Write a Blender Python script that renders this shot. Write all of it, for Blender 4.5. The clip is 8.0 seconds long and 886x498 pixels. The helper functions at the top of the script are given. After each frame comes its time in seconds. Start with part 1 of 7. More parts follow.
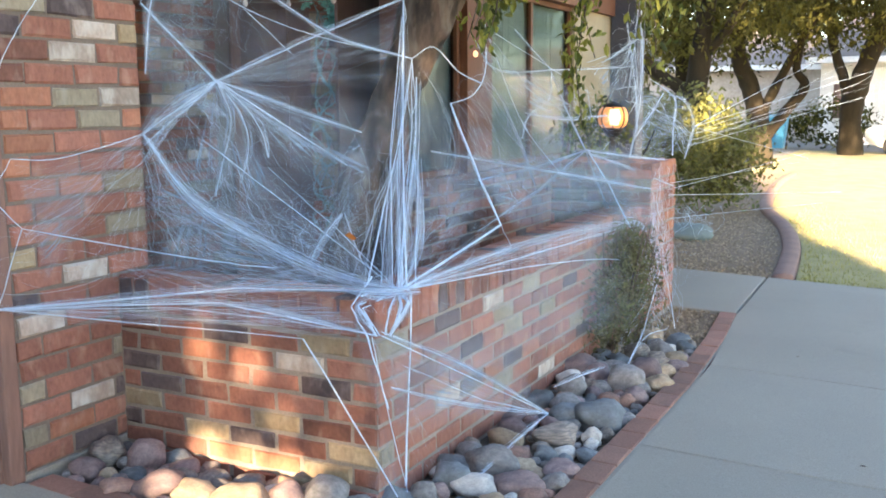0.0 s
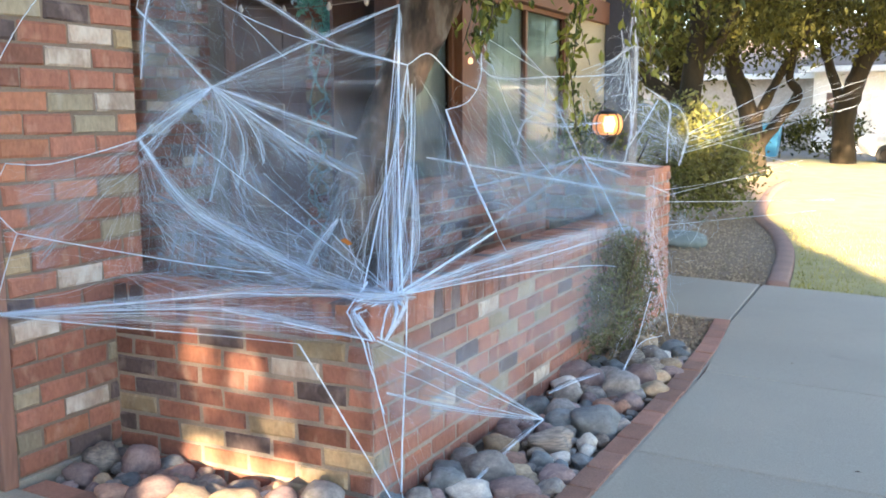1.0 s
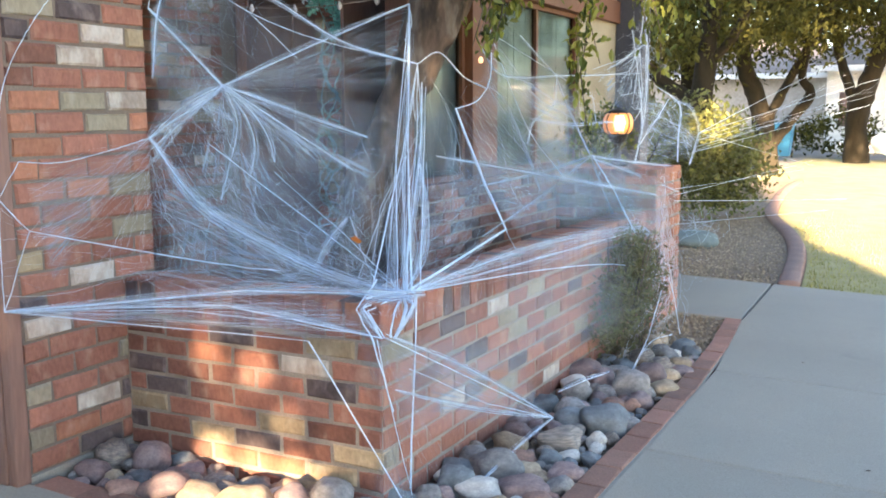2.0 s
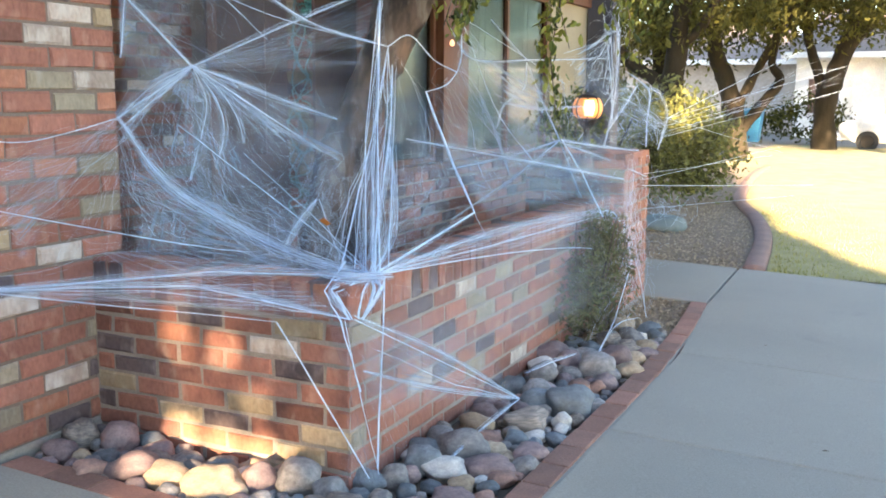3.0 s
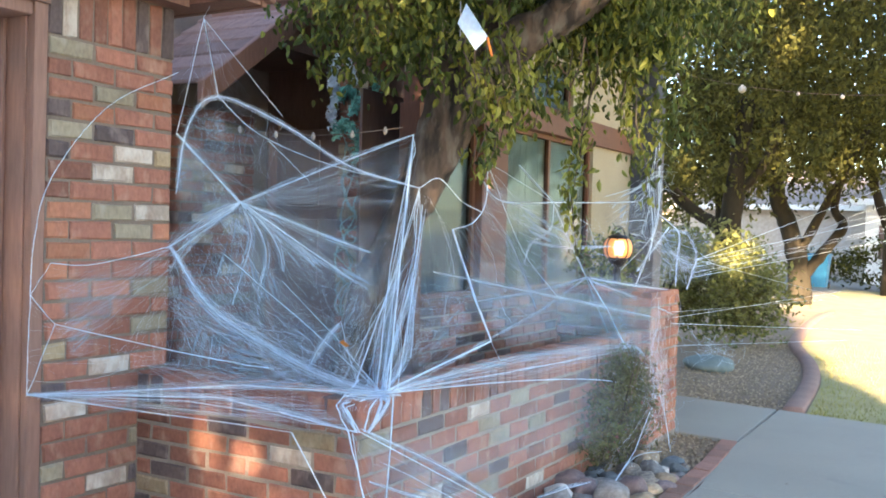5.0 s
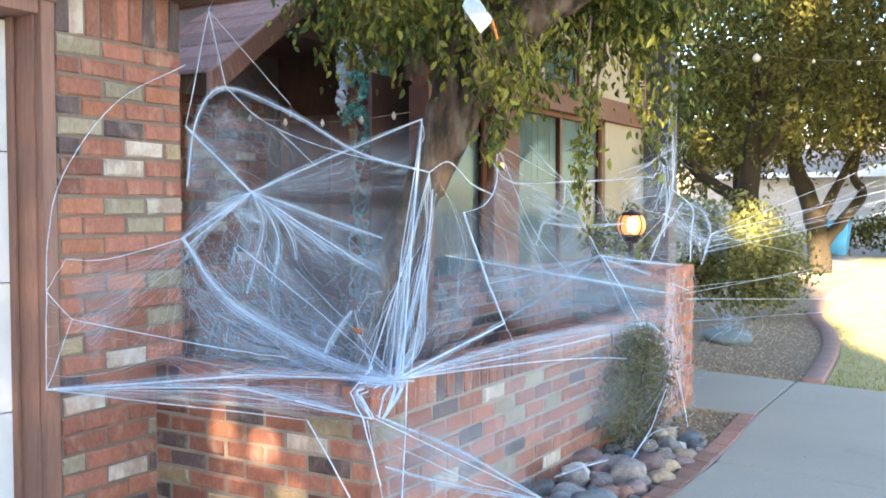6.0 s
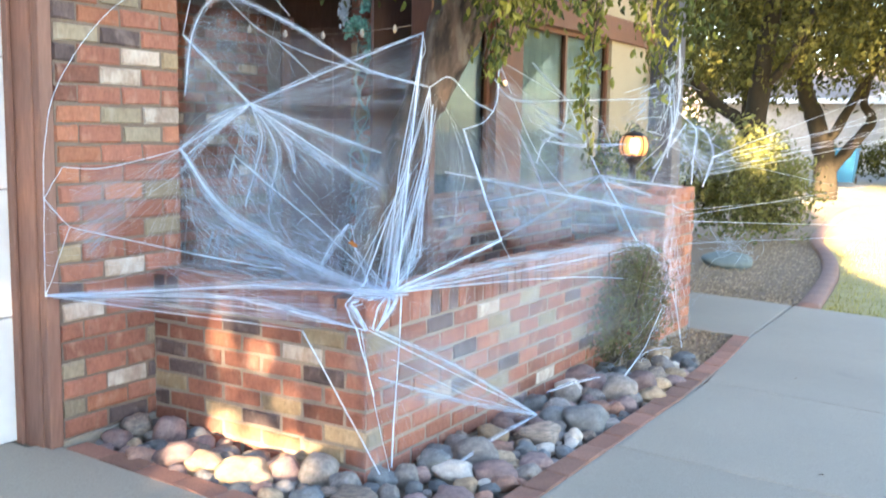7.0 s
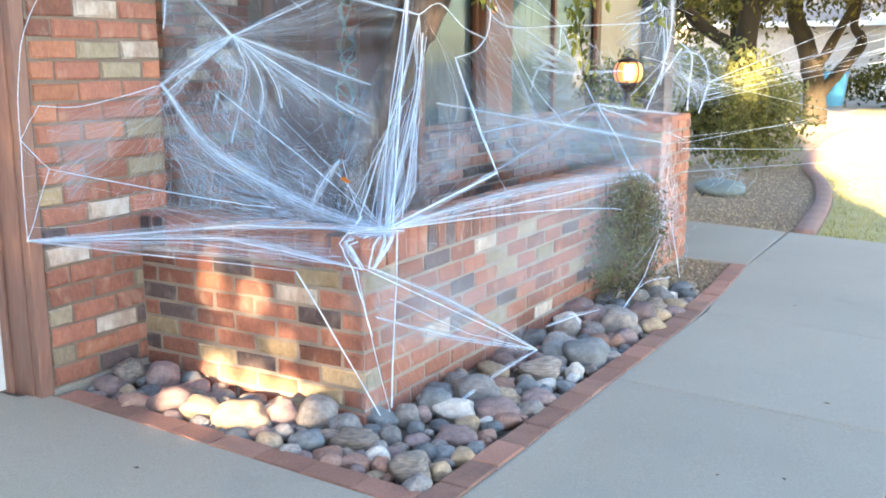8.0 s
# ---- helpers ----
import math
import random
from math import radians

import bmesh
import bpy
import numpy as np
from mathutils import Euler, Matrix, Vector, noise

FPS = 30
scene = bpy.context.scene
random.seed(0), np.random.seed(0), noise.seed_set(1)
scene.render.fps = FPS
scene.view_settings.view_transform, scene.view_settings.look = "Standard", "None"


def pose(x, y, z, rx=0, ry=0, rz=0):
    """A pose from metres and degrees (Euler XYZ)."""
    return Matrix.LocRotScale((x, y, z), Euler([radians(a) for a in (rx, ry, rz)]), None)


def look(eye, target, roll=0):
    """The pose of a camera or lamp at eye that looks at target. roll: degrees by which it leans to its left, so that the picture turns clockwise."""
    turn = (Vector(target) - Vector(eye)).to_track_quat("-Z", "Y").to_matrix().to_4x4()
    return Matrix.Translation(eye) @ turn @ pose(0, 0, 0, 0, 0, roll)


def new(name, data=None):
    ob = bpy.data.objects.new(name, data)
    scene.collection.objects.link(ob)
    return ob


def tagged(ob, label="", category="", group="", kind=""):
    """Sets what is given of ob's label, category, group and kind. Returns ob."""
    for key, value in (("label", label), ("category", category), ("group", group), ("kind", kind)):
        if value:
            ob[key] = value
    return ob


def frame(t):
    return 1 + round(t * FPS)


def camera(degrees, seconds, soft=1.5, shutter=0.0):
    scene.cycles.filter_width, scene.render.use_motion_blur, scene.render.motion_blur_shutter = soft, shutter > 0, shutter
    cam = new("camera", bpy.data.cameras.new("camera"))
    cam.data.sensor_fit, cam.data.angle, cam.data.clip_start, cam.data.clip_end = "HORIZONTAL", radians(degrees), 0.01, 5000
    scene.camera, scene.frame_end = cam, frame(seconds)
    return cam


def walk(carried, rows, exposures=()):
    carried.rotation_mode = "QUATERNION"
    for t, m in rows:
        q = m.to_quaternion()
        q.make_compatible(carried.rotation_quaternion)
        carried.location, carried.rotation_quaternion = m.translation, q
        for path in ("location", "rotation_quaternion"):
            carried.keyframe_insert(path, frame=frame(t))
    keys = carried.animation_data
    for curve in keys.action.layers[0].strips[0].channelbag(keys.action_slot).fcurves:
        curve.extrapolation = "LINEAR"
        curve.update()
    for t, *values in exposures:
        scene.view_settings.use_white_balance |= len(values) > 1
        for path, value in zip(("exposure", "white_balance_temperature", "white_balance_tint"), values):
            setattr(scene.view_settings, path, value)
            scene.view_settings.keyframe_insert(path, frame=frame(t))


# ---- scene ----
cam = camera(49.8, 8.0, soft=1.8, shutter=0.35)

PATH = [
    (0, (1.612, -2.676, 1.399), (0.715, -0.914, 1.097), -0.3),
    (0.5, (1.616, -2.685, 1.394), (0.728, -0.917, 1.101), -0.2),
    (1, (1.608, -2.681, 1.389), (0.721, -0.911, 1.104), -0.2),
    (1.2, (1.609, -2.681, 1.388), (0.711, -0.916, 1.107), -0.2),
    (2.3, (1.623, -2.694, 1.381), (0.706, -0.940, 1.091), -0.3),
    (2.4, (1.624, -2.697, 1.380), (0.666, -0.966, 1.088), -0.4),
    (2.5, (1.625, -2.700, 1.379), (0.642, -0.983, 1.088), -0.6),
    (2.6, (1.628, -2.701, 1.380), (0.642, -0.986, 1.088), -0.4),
    (2.7, (1.632, -2.702, 1.382), (0.668, -0.975, 1.087), -0.2),
    (2.8, (1.637, -2.703, 1.384), (0.707, -0.957, 1.084), -0.0),
    (2.9, (1.641, -2.705, 1.386), (0.773, -0.931, 1.070), 0.2),
    (3, (1.646, -2.709, 1.388), (0.793, -0.929, 1.067), 0.4),
    (3.2, (1.654, -2.741, 1.389), (0.807, -0.953, 1.094), 0.6),
    (3.3, (1.658, -2.769, 1.389), (0.796, -0.985, 1.115), 0.7),
    (3.5, (1.671, -2.837, 1.390), (0.807, -1.046, 1.169), 0.9),
    (3.7, (1.692, -2.905, 1.401), (0.809, -1.122, 1.196), 1.3),
    (3.8, (1.704, -2.932, 1.409), (0.802, -1.159, 1.207), 1.4),
    (4, (1.731, -2.957, 1.419), (0.850, -1.173, 1.218), 1.8),
    (4.2, (1.761, -2.955, 1.415), (0.932, -1.144, 1.234), 2.1),
    (4.3, (1.784, -2.951, 1.410), (0.959, -1.136, 1.244), 2.2),
    (4.4, (1.818, -2.943, 1.404), (1.019, -1.114, 1.284), 2.4),
    (4.5, (1.865, -2.932, 1.396), (1.054, -1.107, 1.283), 2.5),
    (4.6, (1.924, -2.917, 1.388), (1.039, -1.126, 1.288), 2.6),
    (4.7, (1.965, -2.909, 1.384), (1.004, -1.156, 1.343), 2.7),
    (5.8, (2.054, -2.904, 1.421), (1.021, -1.193, 1.343), 0.4),
    (5.9, (2.055, -2.903, 1.423), (1.018, -1.195, 1.340), 0.2),
    (6, (2.057, -2.903, 1.424), (1.025, -1.192, 1.337), -0.0),
    (6.1, (2.059, -2.902, 1.424), (1.018, -1.197, 1.344), 0.2),
    (6.2, (2.063, -2.902, 1.424), (0.986, -1.217, 1.413), 0.3),
    (6.3, (2.066, -2.901, 1.424), (0.987, -1.218, 1.480), 0.5),
    (6.4, (2.071, -2.900, 1.424), (1.011, -1.205, 1.489), 0.6),
    (6.5, (2.075, -2.899, 1.424), (1.020, -1.200, 1.467), 0.8),
    (6.6, (2.080, -2.898, 1.422), (1.021, -1.201, 1.450), 0.9),
    (6.7, (2.084, -2.897, 1.418), (1.029, -1.197, 1.408), 0.9),
    (6.8, (2.088, -2.895, 1.413), (1.047, -1.190, 1.315), 1.0),
    (6.9, (2.091, -2.894, 1.408), (1.064, -1.190, 1.201), 1.0),
    (7, (2.092, -2.892, 1.404), (1.060, -1.198, 1.151), 1.1),
    (7.1, (2.092, -2.890, 1.402), (1.052, -1.206, 1.118), 0.7),
    (7.2, (2.092, -2.888, 1.401), (1.052, -1.213, 1.065), 0.4),
    (7.3, (2.091, -2.885, 1.401), (1.061, -1.209, 1.035), 0.0),
    (7.5, (2.086, -2.872, 1.400), (1.070, -1.193, 1.018), -0.7),
    (7.7, (2.064, -2.850, 1.397), (1.055, -1.168, 1.004), -0.5),
    (8, (1.997, -2.805, 1.390), (1.000, -1.116, 1.000), -0.1),
]
walk(cam, [(t, look(eye, target, roll)) for t, eye, target, roll in PATH],
     exposures=[(0.0, 3.87, 6500, 14), (2.5, 3.93, 6500, 14), (4.0, 3.85, 6450, 14), (4.7, 3.85, 6250, 12), (6.0, 4.15, 6300, 14), (6.5, 4.28, 6200, 14), (7.0, 4.36, 6500, 14), (8.0, 4.42, 6650, 14)])

# ---------------------------------------------------------------- world and light
SUN_AZ = math.atan2(0.287, -0.958)          # towards the sun, from +y clockwise
SUN_EL = radians(12)
world = bpy.data.worlds.new("world")
scene.world = world
world.use_nodes = True
wn = world.node_tree
sky = wn.nodes.new("ShaderNodeTexSky")
sky.sky_type, sky.sun_disc = "NISHITA", False
sky.sun_elevation, sky.sun_rotation = SUN_EL, SUN_AZ
sky.air_density, sky.dust_density, sky.ozone_density = 1.0, 0.6, 1.5
wn.links.new(sky.outputs[0], wn.nodes["Background"].inputs[0])
wn.nodes["Background"].inputs[1].default_value = 0.065
to_sun = Vector((math.sin(SUN_AZ) * math.cos(SUN_EL), math.cos(SUN_AZ) * math.cos(SUN_EL), math.sin(SUN_EL)))
lamp = bpy.data.lights.new("sun", "SUN")
lamp.energy, lamp.angle, lamp.color = 5.0, radians(0.8), (1.0, 0.76, 0.48)
sun = new("sun", lamp)
sun.matrix_world = look(to_sun * 50, (0, 0, 0))


# ---------------------------------------------------------------- materials
def material(name, base, rough=0.7, metal=0.0, tint=None, scale=8.0, fine=60.0, mix=0.5, bump=0.2, spread=0.25,
             stretch=(1, 1, 1), spots=None, trans=0.0, spec=0.5, island=False, coords="Object"):
    """A surface with colour variation at two scales, a fine relief and, if asked, spots and translucency."""
    m = bpy.data.materials.new(name)
    m.use_nodes = True
    nt = m.node_tree
    n, l = nt.nodes, nt.links
    b = n["Principled BSDF"]
    b.inputs["Roughness"].default_value = rough
    b.inputs["Metallic"].default_value = metal
    b.inputs["Specular IOR Level"].default_value = spec
    tc, mp = n.new("ShaderNodeTexCoord"), n.new("ShaderNodeMapping")
    mp.inputs["Scale"].default_value = stretch
    info = n.new("ShaderNodeObjectInfo")
    shift = n.new("ShaderNodeVectorMath")
    shift.operation = "MULTIPLY_ADD"
    shift.inputs[1].default_value = (1, 1, 1)
    l.new(tc.outputs[coords], mp.inputs[0])
    l.new(mp.outputs[0], shift.inputs[0])
    far = n.new("ShaderNodeMath")
    far.operation = "MULTIPLY"
    far.inputs[1].default_value = 37.0
    l.new(info.outputs["Random"], far.inputs[0])
    l.new(far.outputs[0], shift.inputs[2])
    big, small = n.new("ShaderNodeTexNoise"), n.new("ShaderNodeTexNoise")
    big.inputs["Scale"].default_value, small.inputs["Scale"].default_value = scale, fine
    big.inputs["Detail"].default_value, small.inputs["Detail"].default_value = 4, 3
    for t in (big, small):
        l.new(shift.outputs[0], t.inputs["Vector"])
    other = tint or tuple(c * 0.6 for c in base)
    ramp = n.new("ShaderNodeValToRGB")
    ramp.color_ramp.elements[0].position, ramp.color_ramp.elements[1].position = 0.5 - 0.5 * mix, 0.5 + 0.5 * mix
    ramp.color_ramp.elements[0].color, ramp.color_ramp.elements[1].color = (*other, 1), (*base, 1)
    l.new(big.outputs[0], ramp.inputs[0])
    col = ramp.outputs[0]
    # brightness by object or by loose piece, and by the fine grain
    vary = n.new("ShaderNodeMapRange")
    vary.inputs[3].default_value, vary.inputs[4].default_value = 1 - spread, 1 + spread
    if island:
        geo = n.new("ShaderNodeNewGeometry")
        l.new(geo.outputs["Random Per Island"], vary.inputs[0])
    else:
        l.new(info.outputs["Random"], vary.inputs[0])
    grain = n.new("ShaderNodeMapRange")
    grain.inputs[1].default_value, grain.inputs[2].default_value = 0.25, 0.75
    grain.inputs[3].default_value, grain.inputs[4].default_value = 0.82, 1.15
    l.new(small.outputs[0], grain.inputs[0])
    times = n.new("ShaderNodeMath")
    times.operation = "MULTIPLY"
    l.new(vary.outputs[0], times.inputs[0])
    l.new(grain.outputs[0], times.inputs[1])
    mul = n.new("ShaderNodeVectorMath")
    mul.operation = "SCALE"
    l.new(col, mul.inputs[0])
    l.new(times.outputs[0], mul.inputs["Scale"])
    col = mul.outputs[0]
    if spots:
        colour, size, low = spots
        sp = n.new("ShaderNodeTexNoise")
        sp.inputs["Scale"].default_value, sp.inputs["Detail"].default_value = size, 5
        l.new(shift.outputs[0], sp.inputs["Vector"])
        sr = n.new("ShaderNodeMapRange")
        sr.inputs[1].default_value, sr.inputs[2].default_value = low - 0.06, low + 0.16
        l.new(sp.outputs[0], sr.inputs[0])
        mx = n.new("ShaderNodeMix")
        mx.data_type = "RGBA"
        l.new(sr.outputs[0], mx.inputs[0])
        l.new(col, mx.inputs[6])
        mx.inputs[7].default_value = (*colour, 1)
        col = mx.outputs[2]
    l.new(col, b.inputs["Base Color"])
    if bump:
        bp = n.new("ShaderNodeBump")
        bp.inputs["Strength"].default_value, bp.inputs["Distance"].default_value = bump, 0.004
        l.new(small.outputs[0], bp.inputs["Height"])
        l.new(bp.outputs[0], b.inputs["Normal"])
    if trans:
        tr, ms = n.new("ShaderNodeBsdfTranslucent"), n.new("ShaderNodeMixShader")
        l.new(col, tr.inputs[0])
        ms.inputs[0].default_value = trans
        l.new(b.outputs[0], ms.inputs[1])
        l.new(tr.outputs[0], ms.inputs[2])
        l.new(ms.outputs[0], n["Material Output"].inputs[0])
    return m


def brick_material(name, base, tint, spread=0.22, wash=None):
    return material(name, base, 0.85, tint=tint, scale=16, fine=70, mix=0.6, bump=1.0, spread=spread,
                    stretch=(1, 1, 0.6), spots=wash, spec=0.3)


RED_WASH = ((0.47, 0.27, 0.20), 13, 0.62)
BRICK = {
    "r": brick_material("red_brick", (0.380, 0.164, 0.114), (0.275, 0.120, 0.087), wash=RED_WASH),
    "o": brick_material("orange_brick", (0.43, 0.195, 0.118), (0.35, 0.142, 0.09), wash=RED_WASH),
    "b": brick_material("brown_brick", (0.28, 0.122, 0.086), (0.19, 0.09, 0.068), wash=((0.36, 0.24, 0.19), 15, 0.62)),
    "d": brick_material("dark_brick", (0.160, 0.118, 0.112), (0.095, 0.072, 0.074), wash=((0.26, 0.20, 0.19), 15, 0.6)),
    "t": brick_material("tan_brick", (0.46, 0.36, 0.23), (0.36, 0.255, 0.16), wash=((0.52, 0.45, 0.34), 12, 0.6)),
    "g": brick_material("drab_olive_brick", (0.33, 0.28, 0.20), (0.25, 0.205, 0.15), wash=((0.41, 0.365, 0.30), 12, 0.6)),
    "w": brick_material("whitewashed_brick", (0.54, 0.465, 0.395), (0.40, 0.295, 0.235), wash=((0.64, 0.59, 0.53), 14, 0.52)),
}
MORTAR = material("mortar", (0.325, 0.275, 0.23), 0.95, tint=(0.23, 0.195, 0.165), scale=6, fine=140, bump=0.5)
PIER_MORTAR = material("brownish_mortar", (0.285, 0.222, 0.178), 0.95, tint=(0.21, 0.16, 0.13), scale=6, fine=140, bump=0.5)
# mortar with the porch's shade put into its colour
PORCH_MORTAR = material("shade_toned_mortar", (0.22, 0.18, 0.155), 0.95, tint=(0.15, 0.125, 0.11), scale=6, fine=140, bump=0.5)
CONCRETE = material("driveway_concrete", (0.385, 0.338, 0.275), 0.85, tint=(0.31, 0.274, 0.225), scale=1.3, fine=160, mix=0.8,
                    bump=0.15, spread=0.05, spots=((0.26, 0.235, 0.20), 2.3, 0.70))
PAVER = [material("edging_brick", (0.37, 0.185, 0.13), 0.9, tint=(0.27, 0.135, 0.10), scale=7, fine=110, bump=0.5, spread=0.2),
         material("edging_brick_worn", (0.33, 0.175, 0.125), 0.9, tint=(0.23, 0.125, 0.095), scale=9, fine=110, bump=0.5, spread=0.2)]
SOIL = material("bed_soil", (0.13, 0.10, 0.075), 1.0, tint=(0.07, 0.055, 0.045), scale=9, fine=120, bump=0.8)
STONE = [material("grey_river_stone", (0.30, 0.275, 0.26), 0.75, tint=(0.17, 0.155, 0.15), scale=3.0, fine=11, bump=0.5, spread=0.3, mix=0.4, spec=0.35),
         material("purple_river_stone", (0.31, 0.225, 0.21), 0.75, tint=(0.19, 0.135, 0.135), scale=2.6, fine=10, bump=0.5, spread=0.28, mix=0.4, spec=0.35),
         material("blue_river_stone", (0.20, 0.215, 0.225), 0.7, tint=(0.125, 0.135, 0.145), scale=2.4, fine=9, bump=0.45, spread=0.28, mix=0.4, spec=0.35),
         material("tan_river_stone", (0.46, 0.35, 0.24), 0.75, tint=(0.31, 0.225, 0.155), scale=2.8, fine=12, bump=0.5, spread=0.25, mix=0.4, spec=0.35),
         material("white_river_stone", (0.68, 0.64, 0.58), 0.7, tint=(0.47, 0.43, 0.40), scale=3.0, fine=10, bump=0.5, spread=0.1, mix=0.4, spec=0.35),
         material("rusty_river_stone", (0.37, 0.215, 0.165), 0.75, tint=(0.24, 0.15, 0.12), scale=3.2, fine=11, bump=0.5, spread=0.25, mix=0.4, spec=0.35),
         material("banded_river_stone", (0.35, 0.285, 0.235), 0.7, tint=(0.17, 0.145, 0.13), scale=2.2, fine=10, bump=0.5, spread=0.25, stretch=(1, 1.2, 4), mix=0.3, spec=0.35)]
TEAL_STONE = material("weathered_boulder", (0.17, 0.205, 0.195), 0.8, tint=(0.11, 0.135, 0.13), scale=3.0, fine=14, bump=0.6, spread=0.05)
GRAVEL = material("gravel", (0.35, 0.265, 0.17), 0.9, tint=(0.23, 0.165, 0.11), scale=30, fine=120, bump=0.4, spread=0.45, island=True)
GRAVEL_BED = material("gravel_ground", (0.255, 0.187, 0.125), 1.0, tint=(0.17, 0.122, 0.085), scale=45, fine=160, bump=0.9)
LAWN = material("lawn", (0.45, 0.385, 0.19), 1.0, tint=(0.30, 0.265, 0.105), scale=3, fine=70, bump=0.8)
GRASS = material("grass_blades", (0.44, 0.37, 0.13), 0.8, tint=(0.26, 0.25, 0.07), scale=3, fine=40, bump=0, spread=0.35, island=True, trans=0.3)
EARTH = material("street_ground", (0.22, 0.20, 0.165), 1.0, tint=(0.16, 0.145, 0.12), scale=0.5, fine=20, bump=0.4)
TRIM = material("brown_trim_paint", (0.262, 0.140, 0.106), 0.6, tint=(0.240, 0.128, 0.096), scale=3, fine=70, bump=0.15, spread=0.04, stretch=(1, 1, 0.15))
HOUSE_TRIM = material("house_trim_paint", (0.165, 0.063, 0.030), 0.65, tint=(0.125, 0.050, 0.025), scale=3, fine=70, bump=0.15, spread=0.05, stretch=(1, 1, 0.15))
DOOR = material("white_garage_door", (0.78, 0.785, 0.79), 0.45, tint=(0.755, 0.76, 0.765), scale=1, fine=4, bump=0, spread=0.02)
STUCCO = material("beige_stucco", (0.40, 0.33, 0.215), 0.95, tint=(0.35, 0.285, 0.185), scale=3, fine=120, bump=0.6, spread=0.03)
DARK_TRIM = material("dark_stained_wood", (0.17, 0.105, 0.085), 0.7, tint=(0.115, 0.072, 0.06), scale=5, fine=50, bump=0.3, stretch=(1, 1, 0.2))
SLATE_PAINT = material("blue_grey_paint", (0.060, 0.066, 0.09), 0.6, tint=(0.045, 0.05, 0.07), scale=4, fine=60, bump=0.2)
KERB = material("coloured_kerb_concrete", (0.30, 0.18, 0.145), 0.9, tint=(0.22, 0.135, 0.11), scale=4, fine=90, bump=0.4, spread=0.03)
SHINGLE = [material("roof_shingle", (0.30, 0.20, 0.18), 0.95, tint=(0.21, 0.14, 0.13), scale=14, fine=150, bump=0.6, spread=0.3)]
BARK = material("tree_bark", (0.165, 0.115, 0.085), 0.95, tint=(0.042, 0.033, 0.028), scale=14, fine=45, mix=0.25, bump=1.0, stretch=(1, 1, 0.3), spots=((0.24, 0.205, 0.17), 16, 0.58))
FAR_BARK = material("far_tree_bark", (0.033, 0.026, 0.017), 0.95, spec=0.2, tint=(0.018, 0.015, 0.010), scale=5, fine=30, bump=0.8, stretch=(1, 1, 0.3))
LEAF = [material("green_leaf", (0.098, 0.124, 0.025), 0.6, spec=0.3, tint=(0.048, 0.068, 0.016), scale=4, fine=40, bump=0, spread=0.5, island=True, trans=0.35),
        material("yellow_green_leaf", (0.30, 0.29, 0.045), 0.45, tint=(0.15, 0.18, 0.03), scale=4, fine=40, bump=0, spread=0.4, island=True, trans=0.4)]
HEDGE_LEAF = material("hedge_leaf", (0.19, 0.19, 0.05), 0.5, tint=(0.08, 0.09, 0.022), scale=3, fine=25, bump=0, spread=0.5, island=True, trans=0.35)
FAR_LEAF = material("far_leaf", (0.100, 0.096, 0.021), 0.8, spec=0.2, tint=(0.040, 0.042, 0.011), scale=1.2, fine=15, bump=0, spread=0.6, island=True, trans=0.35)
SHRUB_LEAF = material("shrub_leaf", (0.135, 0.155, 0.055), 0.8, tint=(0.11, 0.085, 0.045), scale=7, fine=40, bump=0, spread=0.5, island=True, trans=0.25)
WEB = material("stretched_web_fibre", (0.82, 0.91, 1.0), 0.6, tint=(0.77, 0.88, 1.0), scale=10, fine=60, bump=0, spread=0.05, trans=0.35, spec=0.2)
CURTAIN = material("pale_curtain", (0.451, 0.476, 0.476), 0.9, tint=(0.385, 0.410, 0.410), scale=2, fine=50, bump=0.1, spread=0.03, stretch=(1, 1, 0.1))
BLIND = material("vertical_blind", (0.623, 0.607, 0.508), 0.8, tint=(0.558, 0.541, 0.443), scale=3, fine=40, bump=0.1, spread=0.12)
BLACK_METAL = material("black_metal", (0.02, 0.02, 0.022), 0.45, metal=0.6, tint=(0.03, 0.026, 0.024), scale=12, fine=80, bump=0.1)
TEAL = material("teal_tinsel", (0.24, 0.58, 0.50), 0.4, tint=(0.12, 0.40, 0.36), scale=12, fine=60, bump=0.1, spread=0.4, island=True)
PALE_TEAL = material("faded_teal_tinsel", (0.26, 0.40, 0.38), 0.5, tint=(0.16, 0.28, 0.27), scale=12, fine=60, bump=0.1, spread=0.3, island=True)
POST_WOOD = material("porch_post_wood", (0.25, 0.19, 0.15), 0.8, tint=(0.24, 0.19, 0.155), scale=5, fine=50, bump=0.3, stretch=(1, 1, 0.15))
GREY_WALL = material("far_house_wall", (0.44, 0.40, 0.36), 0.95, tint=(0.39, 0.355, 0.32), scale=0.8, fine=10, bump=0.2)
WHITE_PAINT = material("white_paint", (0.78, 0.77, 0.74), 0.6, tint=(0.70, 0.69, 0.66), scale=3, fine=30, bump=0.1)
FAR_ROOF = material("far_roof", (0.24, 0.20, 0.17), 0.95, tint=(0.17, 0.14, 0.12), scale=2, fine=20, bump=0.4)
BIN_BLUE = material("blue_plastic", (0.03, 0.22, 0.42), 0.45, tint=(0.025, 0.18, 0.36), scale=3, fine=40, bump=0.05)
RUBBER = material("black_rubber", (0.02, 0.02, 0.02), 0.8, tint=(0.03, 0.03, 0.03), scale=10, fine=60, bump=0.2)
CAR_WHITE = material("white_car_paint", (0.80, 0.80, 0.80), 0.2, tint=(0.77, 0.77, 0.77), scale=2, fine=20, bump=0)
AMBER = material("orange_plastic", (0.70, 0.22, 0.03), 0.5, tint=(0.55, 0.15, 0.02), scale=9, fine=40, bump=0.1)
